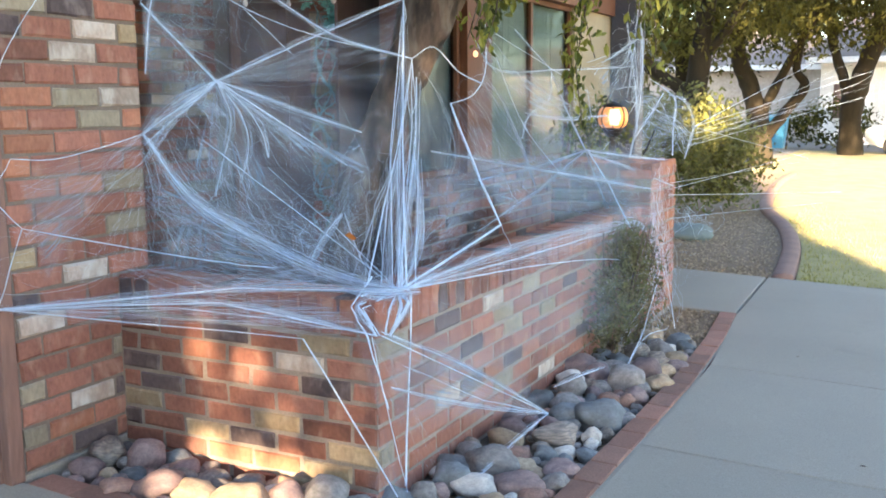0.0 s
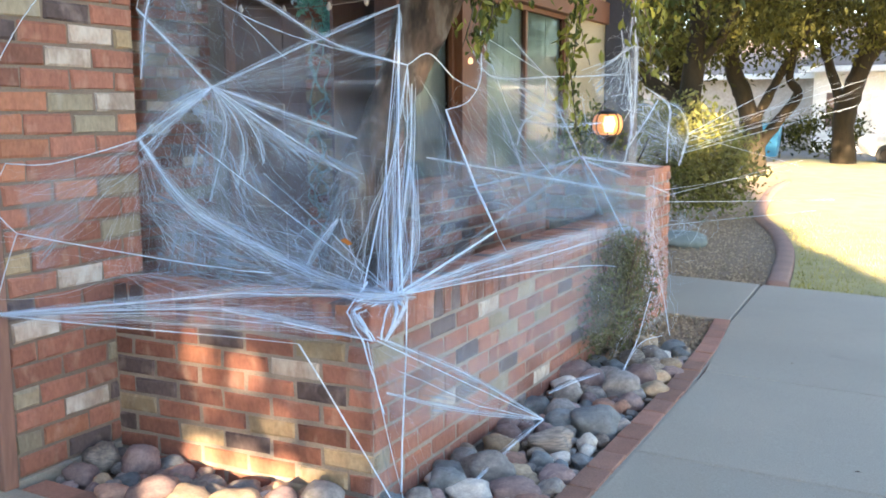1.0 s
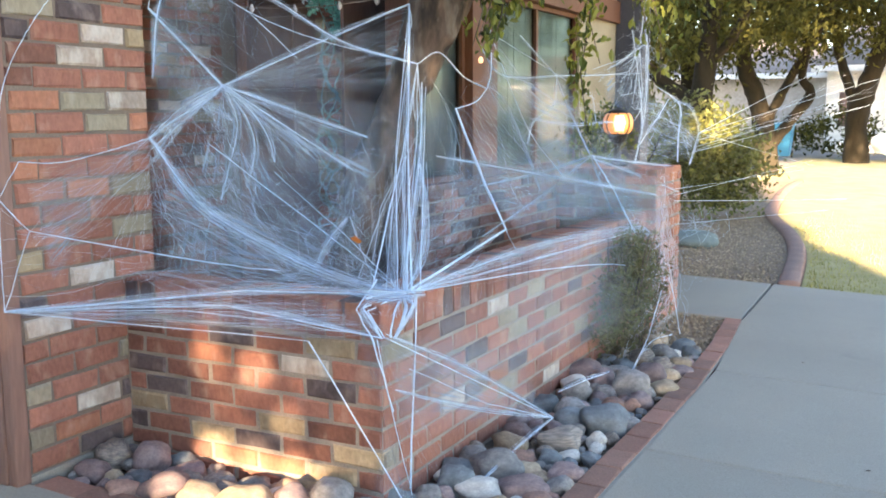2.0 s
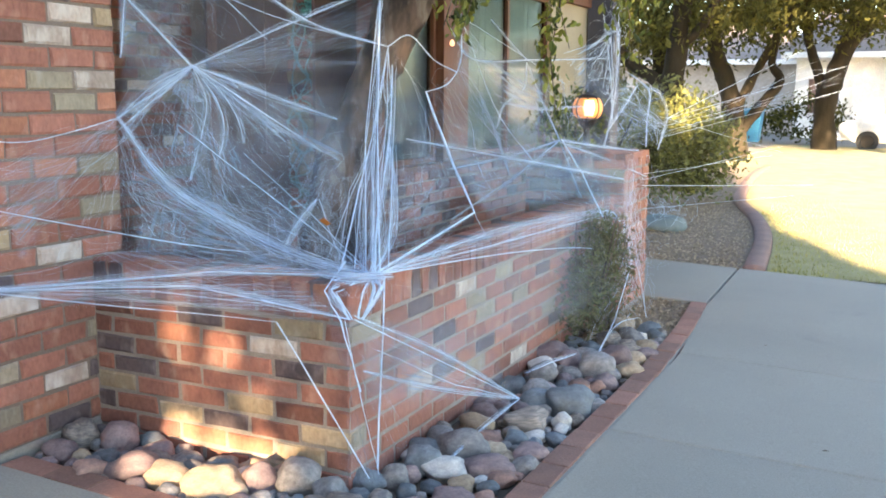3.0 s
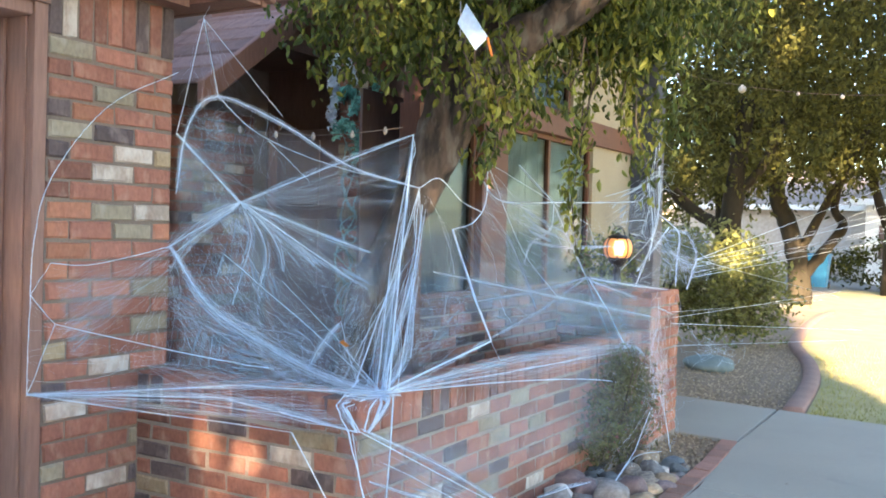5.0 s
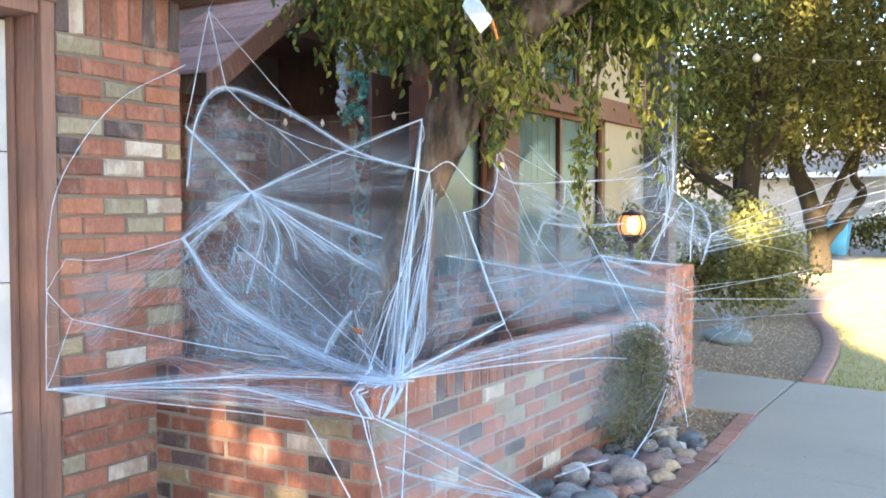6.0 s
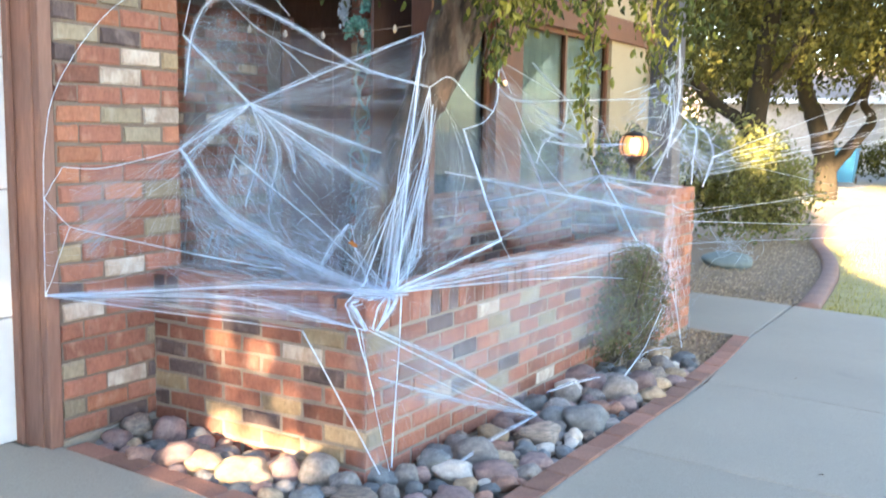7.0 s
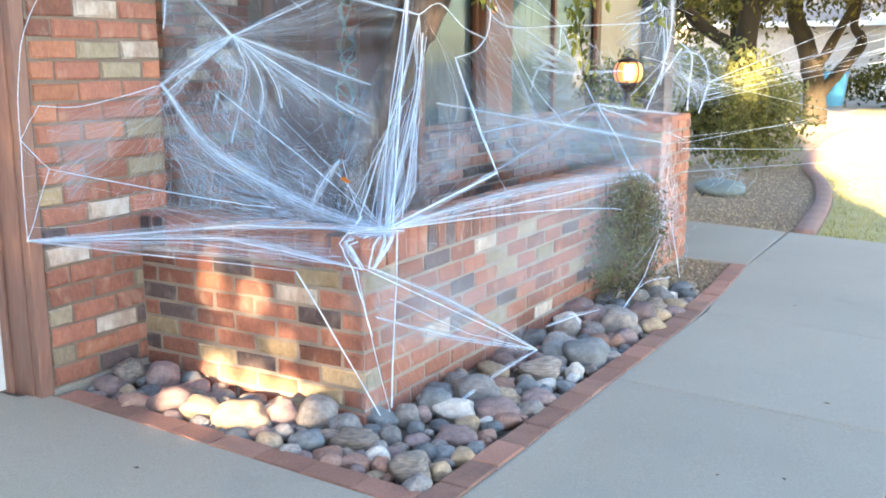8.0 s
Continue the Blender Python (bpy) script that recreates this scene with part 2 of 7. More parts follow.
SIGN_WHITE = material("pale_blue_flag", (0.55, 0.66, 0.80), 0.7, tint=(0.48, 0.60, 0.74), scale=5, fine=40, bump=0.1)


def glass(name, tint=(0.9, 0.95, 1.0)):
    m = bpy.data.materials.new(name)
    m.use_nodes = True
    n, l = m.node_tree.nodes, m.node_tree.links
    gl, tr, mx = n.new("ShaderNodeBsdfGlossy"), n.new("ShaderNodeBsdfTransparent"), n.new("ShaderNodeMixShader")
    gl.inputs["Roughness"].default_value = 0.03
    tr.inputs[0].default_value = (*tint, 1)
    mx.inputs[0].default_value = 0.05
    l.new(tr.outputs[0], mx.inputs[1])
    l.new(gl.outputs[0], mx.inputs[2])
    l.new(mx.outputs[0], n["Material Output"].inputs[0])
    return m


def web_film(name, low, most, lengthwise, across, even=0.5):
    """The thin felt of a stretched web: streaks along its pull, thinning out to nothing at its borders."""
    m = bpy.data.materials.new(name)
    m.use_nodes = True
    n, l = m.node_tree.nodes, m.node_tree.links
    b = n["Principled BSDF"]
    b.inputs["Base Color"].default_value = (0.70, 0.84, 1.0, 1)
    b.inputs["Roughness"].default_value = 0.8
    tc, mp, info = n.new("ShaderNodeTexCoord"), n.new("ShaderNodeMapping"), n.new("ShaderNodeObjectInfo")
    mp.inputs["Scale"].default_value = (lengthwise, across, 1)
    far = n.new("ShaderNodeMath")
    far.operation = "MULTIPLY"
    far.inputs[1].default_value = 61.0
    l.new(info.outputs["Random"], far.inputs[0])
    l.new(far.outputs[0], mp.inputs["Location"])
    tex, cloud = n.new("ShaderNodeTexNoise"), n.new("ShaderNodeTexNoise")
    tex.inputs["Scale"].default_value, tex.inputs["Detail"].default_value, tex.inputs["Distortion"].default_value = 1.0, 5, 0.5
    tex.inputs["Roughness"].default_value = 0.6
    cloud.inputs["Scale"].default_value, cloud.inputs["Detail"].default_value = 4.5, 3
    l.new(tc.outputs["UV"], mp.inputs[0])
    l.new(mp.outputs[0], tex.inputs[0])
    l.new(tc.outputs["Object"], cloud.inputs[0])

    def calc(op, a, c):
        q = n.new("ShaderNodeMath")
        q.operation = op
        for k, v in enumerate((a, c)):
            if isinstance(v, (int, float)):
                q.inputs[k].default_value = v
            else:
                l.new(v, q.inputs[k])
        return q.outputs[0]

    def ramp(v, a, c, lo, hi):
        q = n.new("ShaderNodeMapRange")
        q.interpolation_type = "SMOOTHSTEP"
        for k, x in enumerate((a, c, lo, hi)):
            q.inputs[k + 1].default_value = x
        l.new(v, q.inputs[0])
        return q.outputs[0]

    sep = n.new("ShaderNodeSeparateXYZ")
    l.new(tc.outputs["UV"], sep.inputs[0])
    rim = 1.0
    for axis, soft in ((0, 0.05 + 0.2 * max(0, even - 0.5)), (1, 0.22)):
        one = calc("MULTIPLY", ramp(sep.outputs[axis], 0.0, soft, 0, 1), ramp(sep.outputs[axis], 1.0 - soft, 1.0, 1, 0))
        rim = calc("MULTIPLY", one, rim)
    streak = ramp(tex.outputs[0], 0.36, 0.78, low, most)
    dense = calc("MULTIPLY", streak, ramp(cloud.outputs[0], 0.30, 0.66, even, 1.6 - even))
    alpha = calc("MULTIPLY", dense, rim)
    tr, tl, both, mx = n.new("ShaderNodeBsdfTransparent"), n.new("ShaderNodeBsdfTranslucent"), n.new("ShaderNodeMixShader"), n.new("ShaderNodeMixShader")
    tl.inputs[0].default_value = (0.70, 0.84, 1.0, 1)
    both.inputs[0].default_value = 0.35
    l.new(b.outputs[0], both.inputs[1])
    l.new(tl.outputs[0], both.inputs[2])
    l.new(alpha, mx.inputs[0])
    l.new(tr.outputs[0], mx.inputs[1])
    l.new(both.outputs[0], mx.inputs[2])
    l.new(mx.outputs[0], n["Material Output"].inputs[0])
    return m


FILM = web_film("web_film", 0.03, 0.44, 1.4, 18.0, 0.35)
THIN_FILM = web_film("thin_web_film", 0.02, 0.36, 1.8, 26.0, 0.35)
RIBBON = web_film("web_ribbon", 0.10, 0.62, 1.6, 9.0)
HAZE = web_film("web_haze", 0.045, 0.18, 4.0, 11.0, 0.6)
VEIL = web_film("web_veil", 0.09, 0.24, 4.0, 12.0, 0.7)
PANE = glass("window_glass", (0.62, 0.69, 0.70))


def glowing(name, colour, strength):
    m = bpy.data.materials.new(name)
    m.use_nodes = True
    b = m.node_tree.nodes["Principled BSDF"]
    b.inputs["Base Color"].default_value = (*colour, 1)
    b.inputs["Roughness"].default_value = 0.4
    n, l = m.node_tree.nodes, m.node_tree.links
    tex = n.new("ShaderNodeTexNoise")
    tex.inputs["Scale"].default_value = 14
    mr = n.new("ShaderNodeMapRange")
    mr.inputs[3].default_value, mr.inputs[4].default_value = strength * 0.7, strength * 1.3
    l.new(tex.outputs[0], mr.inputs[0])
    l.new(mr.outputs[0], b.inputs["Emission Strength"])
    b.inputs["Emission Color"].default_value = (*colour, 1)
    return m


LAMP_GLOW = glowing("amber_lamp_glass", (1.0, 0.40, 0.12), 0.035)
LAMP_HOT = glowing("lamp_tube", (1.0, 0.74, 0.42), 0.16)
BULB_GLOW = glowing("small_warm_bulb", (1.0, 0.50, 0.25), 0.14)
LIGHT_BULB = material("frosted_string_bulb", (0.48, 0.44, 0.40), 0.4, tint=(0.40, 0.36, 0.33), scale=20, fine=60, bump=0)


# ---------------------------------------------------------------- building helpers
def gz(x, y):
    """Height of the paved ground, which falls gently away from the garage."""
    return 0.09 - 0.03 * (min(max(x, -3), 6) + 1.17) - 0.017 * (min(max(y, -4), 12) + 0.45)


def link(name, me, mat, parent=None, label="", smooth=False):
    mats = mat if isinstance(mat, (list, tuple)) else [mat]
    if not me.materials:
        for one in mats:
            me.materials.append(one)
    if smooth:
        me.polygons.foreach_set("use_smooth", [True] * len(me.polygons))
    ob = new(name, me)
    if parent is not None:
        ob.parent = parent
        ob.matrix_parent_inverse = Matrix.Translation(parent.location).inverted()
    if label:
        ob["label"] = label
    return ob


def part(name, bm, mat, parent=None, label="", smooth=False):
    me = bpy.data.meshes.new(name)
    bm.to_mesh(me)
    bm.free()
    return link(name, me, mat, parent, label, smooth)


def thing(name, label, category, at=(0, 0, 0), group="", kind=""):
    ob = new(name)
    ob.location = at
    ob.empty_display_size = 0.1
    return tagged(ob, label, category, group, kind)


def add_box(bm, a, b, bevel=0.0, turn=None):
    """A box between two corners, bevelled, turned about its middle."""
    mid = [(p + q) / 2 for p, q in zip(a, b)]
    m = Matrix.Translation(mid) @ (turn or Matrix()) @ Matrix.Diagonal((*[abs(q - p) for p, q in zip(a, b)], 1))
    vs = bmesh.ops.create_cube(bm, size=1, matrix=m)["verts"]
    if bevel:
        es = list({e for v in vs for e in v.link_edges})
        bmesh.ops.bevel(bm, geom=es, offset=bevel, segments=2, profile=0.6, affect="EDGES")
    return bm


def box(a, b, bevel=0.0, turn=None):
    return add_box(bmesh.new(), a, b, bevel, turn)


def add_tube(bm, points, radii, sides=8, caps=True):
    """A round tube along points, with a radius at each."""
    pts = [Vector(p) for p in points]
    if isinstance(radii, (int, float)):
        radii = [radii] * len(pts)
    rings, side = [], None
    for i, p in enumerate(pts):
        d = (pts[min(i + 1, len(pts) - 1)] - pts[max(i - 1, 0)]).normalized()
        if side is None:
            side = d.orthogonal().normalized()
        side = (side - d * side.dot(d)).normalized()
        up = d.cross(side)
        rings.append([bm.verts.new(p + radii[i] * (math.cos(a) * side + math.sin(a) * up))
                      for a in [2 * math.pi * k / sides for k in range(sides)]])
    for r, s in zip(rings, rings[1:]):
        for k in range(sides):
            bm.faces.new((r[k], r[(k + 1) % sides], s[(k + 1) % sides], s[k]))
    if caps:
        bm.faces.new(rings[0][::-1])
        bm.faces.new(rings[-1])
    return bm


def tube(points, radii, sides=8):
    return add_tube(bmesh.new(), points, radii, sides)


def curve_points(ends, steps=6):
    """A smooth line through the given points."""
    p = [Vector(e) for e in ends]
    p = [2 * p[0] - p[1]] + p + [2 * p[-1] - p[-2]]
    out = []
    for i in range(1, len(p) - 2):
        for k in range(steps):
            t = k / steps
            a, b, c, d = p[i - 1:i + 3]
            out.append(0.5 * (2 * b + (c - a) * t + (2 * a - 5 * b + 4 * c - d) * t * t + (3 * b - a - 3 * c + d) * t ** 3))
    return out + [p[-2]]


def lathe(profile, at, sides=24):
    """A turned form: (radius, height) pairs round a vertical axis."""
    bm = bmesh.new()
    rings = []
    for r, z in profile:
        rings.append([bm.verts.new((at[0] + r * math.cos(2 * math.pi * k / sides), at[1] + r * math.sin(2 * math.pi * k / sides), at[2] + z))
                      for k in range(sides)])
    for r, s in zip(rings, rings[1:]):
        for k in range(sides):
            bm.faces.new((r[k], r[(k + 1) % sides], s[(k + 1) % sides], s[k]))
    bm.faces.new(rings[0][::-1])
    bm.faces.new(rings[-1])
    return bm


def mesh_of(name, verts, faces):
    me = bpy.data.meshes.new(name)
    me.from_pydata([tuple(v) for v in verts], [], [tuple(int(i) for i in f) for f in faces])
    return me


def plate(poly, top, thick, bevel=0.006):
    """A slab over a plan outline whose top follows top(x, y)."""
    bm = bmesh.new()
    low = [bm.verts.new((x, y, top(x, y) - thick)) for x, y in poly]
    high = [bm.verts.new((x, y, top(x, y))) for x, y in poly]
    n = len(poly)
    bm.faces.new(low[::-1])
    f = bm.faces.new(high)
    for i in range(n):
        bm.faces.new((low[i], low[(i + 1) % n], high[(i + 1) % n], high[i]))
    if bevel:
        bmesh.ops.bevel(bm, geom=list(f.edges), offset=bevel, segments=1, affect="EDGES")
    return bm


# ---------------------------------------------------------------- foliage helpers
def leaf_mesh(name, centres, size, seed, droop=0.5, wide=0.42, mats=1):
    """Loose folded leaves, one at each centre, as one mesh; mats: how many materials they are dealt out to."""
    rng = np.random.default_rng(seed)
    c = np.asarray(centres, float)
    n = len(c)
    d = rng.normal(size=(n, 3))
    d[:, 2] -= droop * 1.6
    d /= np.linalg.norm(d, axis=1)[:, None]
    s = np.cross(d, rng.normal(size=(n, 3)))
    s /= np.linalg.norm(s, axis=1)[:, None]
    u = np.cross(d, s)
    ln = size * rng.uniform(0.65, 1.3, n)[:, None]
    w = ln * wide * 0.5
    f = ln * 0.12
    base, tip = c - d * ln / 2, c + d * ln / 2
    side = [c + e * s * w * k + u * f * k + d * ln * o for e in (-1, 1) for k, o in ((0.92, -0.24), (0.8, 0.16))]
    verts = np.stack([base, side[0], side[1], tip, side[3], side[2]], 1).reshape(-1, 3)
    k = np.arange(n)[:, None] * 6
    faces = np.concatenate([k + [0, 3, 2], k + [0, 2, 1], k + [0, 5, 4], k + [0, 4, 3]])
    me = bpy.data.meshes.new(name)
    me.from_pydata(verts.tolist(), [], faces.tolist())
    if mats > 1:
        share = rng.choice([0.04, 0.16, 0.70] if mats == 2 else [0.35, 0.65, 0.9], n // 26 + 1)
        pick = (rng.random(n) < share[np.arange(n) // 26]).astype(int)
        me.polygons.foreach_set("material_index", np.concatenate([pick] * 4))
    return me


def clumps(blobs, per, leaves, spread, seed, hang=0.0):
    """Leaf centres: clumps spread over ellipsoids (centre, radii), each of several leaves; hang: drooping sprays."""
    rng = np.random.default_rng(seed)
    out = []
    for (cx, cy, cz), (rx, ry, rz) in blobs:
        m = max(3, int(per * rx * ry * rz) if per > 1 else 3)
        v = rng.normal(size=(m, 3))
        v /= np.linalg.norm(v, axis=1)[:, None]
        r = rng.uniform(0.35, 1.0, m) ** 0.6
        mid = np.array([cx, cy, cz]) + v * r[:, None] * [rx, ry, rz]
        for p in mid:
            q = p + rng.normal(size=(leaves, 3)) * spread
            if hang:
                q[:, 2] -= rng.uniform(0, hang, leaves) ** 1.0
            out.append(q)
    return np.concatenate(out)


# ---------------------------------------------------------------- brickwork helpers
C, B, JOINT = 0.0762, 0.2159, 0.0135
PIECES = {}


def brick_piece(kind, length, height, variant, depth=0.07):
    """One brick with worn edges; its face looks to -y, its middle is the origin."""
    key = (kind, round(length, 3), round(height, 3), variant)
    if key not in PIECES:
        rng = random.Random(str(key))
        bm = bmesh.new()
        j = lambda s=0.0040: rng.uniform(-s, s)
        hx, hz, e = length / 2, height / 2, 0.007
        back = [bm.verts.new((sx * hx, depth, sz * hz)) for sx, sz in ((-1, -1), (1, -1), (1, 1), (-1, 1))]
        rim = [bm.verts.new((sx * hx + j(), 0.0065 + 0.4 * j(), sz * hz + j())) for sx, sz in ((-1, -1), (1, -1), (1, 1), (-1, 1))]
        face = [bm.verts.new((sx * (hx - e) + j(), j(), sz * (hz - e) + j())) for sx, sz in ((-1, -1), (1, -1), (1, 1), (-1, 1))]
        bm.faces.new(face)
        for i in range(4):
            k = (i + 1) % 4
            bm.faces.new((rim[i], rim[k], face[k], face[i]))
            bm.faces.new((back[i], back[k], rim[k], rim[i]))
        bmesh.ops.recalc_face_normals(bm, faces=bm.faces)
        me = bpy.data.meshes.new("brick")
        bm.to_mesh(me)
        bm.free()
        me.materials.append(BRICK[kind])
        PIECES[key] = me
    return PIECES[key]


def lay(parent, kind, along, z, length, height, place, turn, name="brick", rng=random):
    """Sets one brick: along is its middle along the wall; place(along) gives x, y of the face."""
    x, y = place(along)
    ob = new(name, brick_piece(kind, length, height, rng.randrange(4)))
    ob.parent = parent
    ob.matrix_parent_inverse = Matrix.Translation(parent.location).inverted()
    ob.matrix_basis = Matrix.Translation((x, y, z)) @ Matrix.Rotation(turn + rng.uniform(-0.006, 0.006), 4, "Z") @ Matrix.Rotation(rng.uniform(-0.006, 0.006), 4, "Y")


def brick_face(parent, span, rows, z0, course, place, turn, seed, given=(), odd=0, weights="rrrrrrroobbdgtgw"):
    """Running bond over a face from along = 0 to span; odd: which courses begin with a half brick; given: kinds by course."""
    rng = random.Random(seed)
    for r in range(rows):
        a, k = 0.0, 0
        while a < span - 0.03:
            ln = B / 2 if (k == 0 and r % 2 == odd) else B
            ln = min(ln, span - a)
            row = given[r] if r < len(given) else ""
            kind = row[k] if k < len(row) else rng.choice(weights)
            lay(parent, kind, a + ln / 2, z0 + (r + 0.5) * course + rng.uniform(-0.0015, 0.0015), ln - JOINT, course - JOINT, place, turn, rng=rng)
            a, k = a + ln, k + 1


def upright_course(parent, span, z0, height, place, turn, seed, given="", weights="rrrrrobbrd", pitch=0.0762, name="cap_brick"):
    rng = random.Random(seed)
    n = round(span / pitch)
    for k in range(n):
        kind = given[k] if k < len(given) else rng.choice(weights)
        lay(parent, kind, (k + 0.5) * span / n, z0 + height / 2, span / n - 0.009, height - 0.008, place, turn, name=name, rng=rng)


# ---------------------------------------------------------------- ground
def ground_sheet():
    xs = [-400, -60, -12, -3, -1.17, 0.2, 0.6, 1.8, 6, 14, 60, 400]
    ys = [-400, -60, -14, -4, -0.5, 0.5, 2, 4, 5.6, 12, 30, 80, 400]
    bm = bmesh.new()
    grid = [[bm.verts.new((x, y, gz(x, y) - 0.06)) for y in ys] for x in xs]
    for i in range(len(xs) - 1):
        for j in range(len(ys) - 1):
            bm.faces.new((grid[i][j], grid[i + 1][j], grid[i + 1][j + 1], grid[i][j + 1]))
    return tagged(part("ground", bm, EARTH), "dusty bare ground reaching to the street", "ground", kind="structure")


ground_sheet()

drive = thing("driveway", "pale grey concrete driveway in large jointed slabs", "driveway", kind="structure")
J = 0.006


def edge_x(y):
    """Outer edge of the brick edging along the right-hand wall."""
    return 0.625 - 0.11 * min(max((y - 2.0) / 1.95, 0), 1) ** 1.5


J2 = 0.0035
for poly in (
    [(-3.6, -7.0), (0.625 - J, -7.0), (0.625 - J, -0.515), (-1.11, -0.505), (-1.24, -0.505), (-1.24, -0.60), (-3.6, -0.60)],
    [(0.625 + J2, -7.0), (1.77 - J, -7.0), (1.77 - J, 1.03 - J), (0.628, 1.03 - J), (0.628, -0.515)],
    [(0.628, 1.03 + J), (1.77 - J, 1.03 + J), (1.77 - J, 2.47 - J2), (0.618, 2.47 - J2), (0.628, 2.0)],
    [(0.618, 2.47 + J2), (1.77 - J, 2.47 + J2), (1.77 - J, 5.60), (0.465, 5.60), (0.508, 3.95), (0.565, 3.2)],
    [(-0.42, 3.93), (0.490, 3.95), (0.447, 5.60), (-0.42, 5.60)],
    [(1.77 + J, -7.0), (4.6, -7.0), (4.6, 1.2), (1.77 + J, 1.2)],
):
    part("slab", plate(poly, gz, 0.09), CONCRETE, drive)
for x, y, s_, yaw_ in ((1.457, 1.24, 0.013, 0.4), (1.262, 0.265, 0.009, 1.2), (1.459, 0.362, 0.011, 2.2), (-0.366, -0.79, 0.010, 0.3), (1.02, 2.9, 0.012, 1.0)):
    bm = bmesh.new()
    q = [bm.verts.new((x + s_ * r_ * math.cos(yaw_ + a_), y + s_ * r_ * math.sin(yaw_ + a_), gz(x, y) + 0.003 + h_)) for a_, r_, h_ in ((0, 1.3, 0.0), (1.3, 0.6, 0.004), (3.1, 1.2, 0.001), (4.8, 0.6, 0.003))]
    bm.faces.new(q)
    tagged(part("fallen_leaf", bm, BARK), "small dry brown leaf lying on the driveway", "leaf", "fallen leaves")

# planted bed with its soil, and the brick edging round it
bed = bmesh.new()
for poly in ([(-1.17, -0.41), (0.51, -0.42), (0.51, 0.02), (-1.17, 0.02)], [(-0.02, 0.02), (0.51, 0.02), (0.51, 2.2), (0.40, 3.95), (-0.02, 3.95)]):
    lo = [bed.verts.new((x, y, gz(x, y) - 0.045)) for x, y in poly]
    bed.faces.new(lo)
tagged(part("bed_soil", bed, SOIL), "dark soil of the narrow planting bed", "soil", kind="structure")

edging = thing("brick_edging", "flush row of worn red edging bricks round the stone bed", "edging", kind="structure")
PAVERS = []
for v in range(4):
    bm = box((-0.1015, -0.054, -0.045), (0.1015, 0.054, 0.0), 0.006)
    for q in bm.verts:
        q.co += Vector((random.uniform(-1, 1), random.uniform(-1, 1), random.uniform(-0.6, 0.6))) * 0.0018
    me = bpy.data.meshes.new("paver")
    bm.to_mesh(me)
    bm.free()
    me.materials.append(PAVER[v % 2])
    PAVERS.append(me)


def edge_row(parent, a, b, side=0.0, lift=0.005, seed=1, step=0.217, lengthwise=True):
    rng = random.Random(seed)
    a, b = Vector(a), Vector(b)
    n = max(1, round((b - a).length / step))
    yaw = math.atan2(b.y - a.y, b.x - a.x) + (0 if lengthwise else math.pi / 2)
    for k in range(n):
        p = a.lerp(b, (k + 0.5) / n)
        ob = new("paver", rng.choice(PAVERS))
        ob.parent = parent
        slope = (math.atan(-0.017 * math.cos(yaw) + 0.03 * math.sin(yaw)), math.atan(0.03 * math.cos(yaw) + 0.017 * math.sin(yaw)))
        ob.matrix_basis = Matrix.Translation((p.x, p.y, gz(p.x, p.y) + lift + rng.uniform(-0.003, 0.003))) @ Matrix.Rotation(yaw + rng.uniform(-0.012, 0.012), 4, "Z") @ Matrix.Rotation(slope[1], 4, "Y") @ Matrix.Rotation(slope[0], 4, "X")


edge_row(edging, (-1.13, -0.452), (0.505, -0.462), seed=2)
edge_row(edging, (0.563, -0.52), (0.563, 2.0), seed=3)
edge_row(edging, (0.563, 2.0), (0.520, 3.1), seed=4)
edge_row(edging, (0.520, 3.1), (0.447, 3.93), seed=5)
bm = bmesh.new()
for poly in ([(-1.14, -0.507), (0.63, -0.518), (0.63, -0.408), (-1.14, -0.40)], [(0.505, -0.408), (0.63, -0.408), (0.63, 2.0), (0.505, 2.0)], [(0.505, 2.0), (0.63, 2.0), (0.585, 3.1), (0.462, 3.1)], [(0.462, 3.1), (0.585, 3.1), (0.512, 3.94), (0.392, 3.94)]):
    bm.faces.new([bm.verts.new((x, y, gz(x, y) - 0.004)) for x, y in poly])
part("mortar_bed", bm, CONCRETE, edging, "pale sandy mortar between the edging bricks")

# ---------------------------------------------------------------- low courtyard wall
wall_f = tagged(part("wall_front", box((-1.18, 0.0065, -0.12), (-0.0065, 0.20, 0.742)), MORTAR), "low red brick courtyard wall with pale mortar joints", "wall", kind="structure")
brick_face(wall_f, 1.172, 8, 0.0, C, lambda a: (-a, 0.0), 0.0, 11,
           given=("rgrrrr", "rtoobr", "trdtbd", "rbtrrt", "rrrbdr", "rdrrbd", "rwrorb", "rtrdrb"), odd=1)
upright_course(wall_f, 1.172, 0.612, 0.135, lambda a: (-a, 0.0), 0.0, 12, given="rorbrrrbr")
wall_r = tagged(part("wall_right", box((-0.20, 0.20, -0.12), (-0.0065, 3.28, 0.742)), MORTAR), "low red brick wall running towards the lamp pillar", "wall", kind="structure")
brick_face(wall_r, 3.27, 8, 0.0, C, lambda a: (0.0, a), math.pi / 2, 13, odd=0, weights="rrrrrrrrrobbgdgw")
upright_course(wall_r, 3.27, 0.612, 0.135, lambda a: (0.0, a), math.pi / 2, 14)
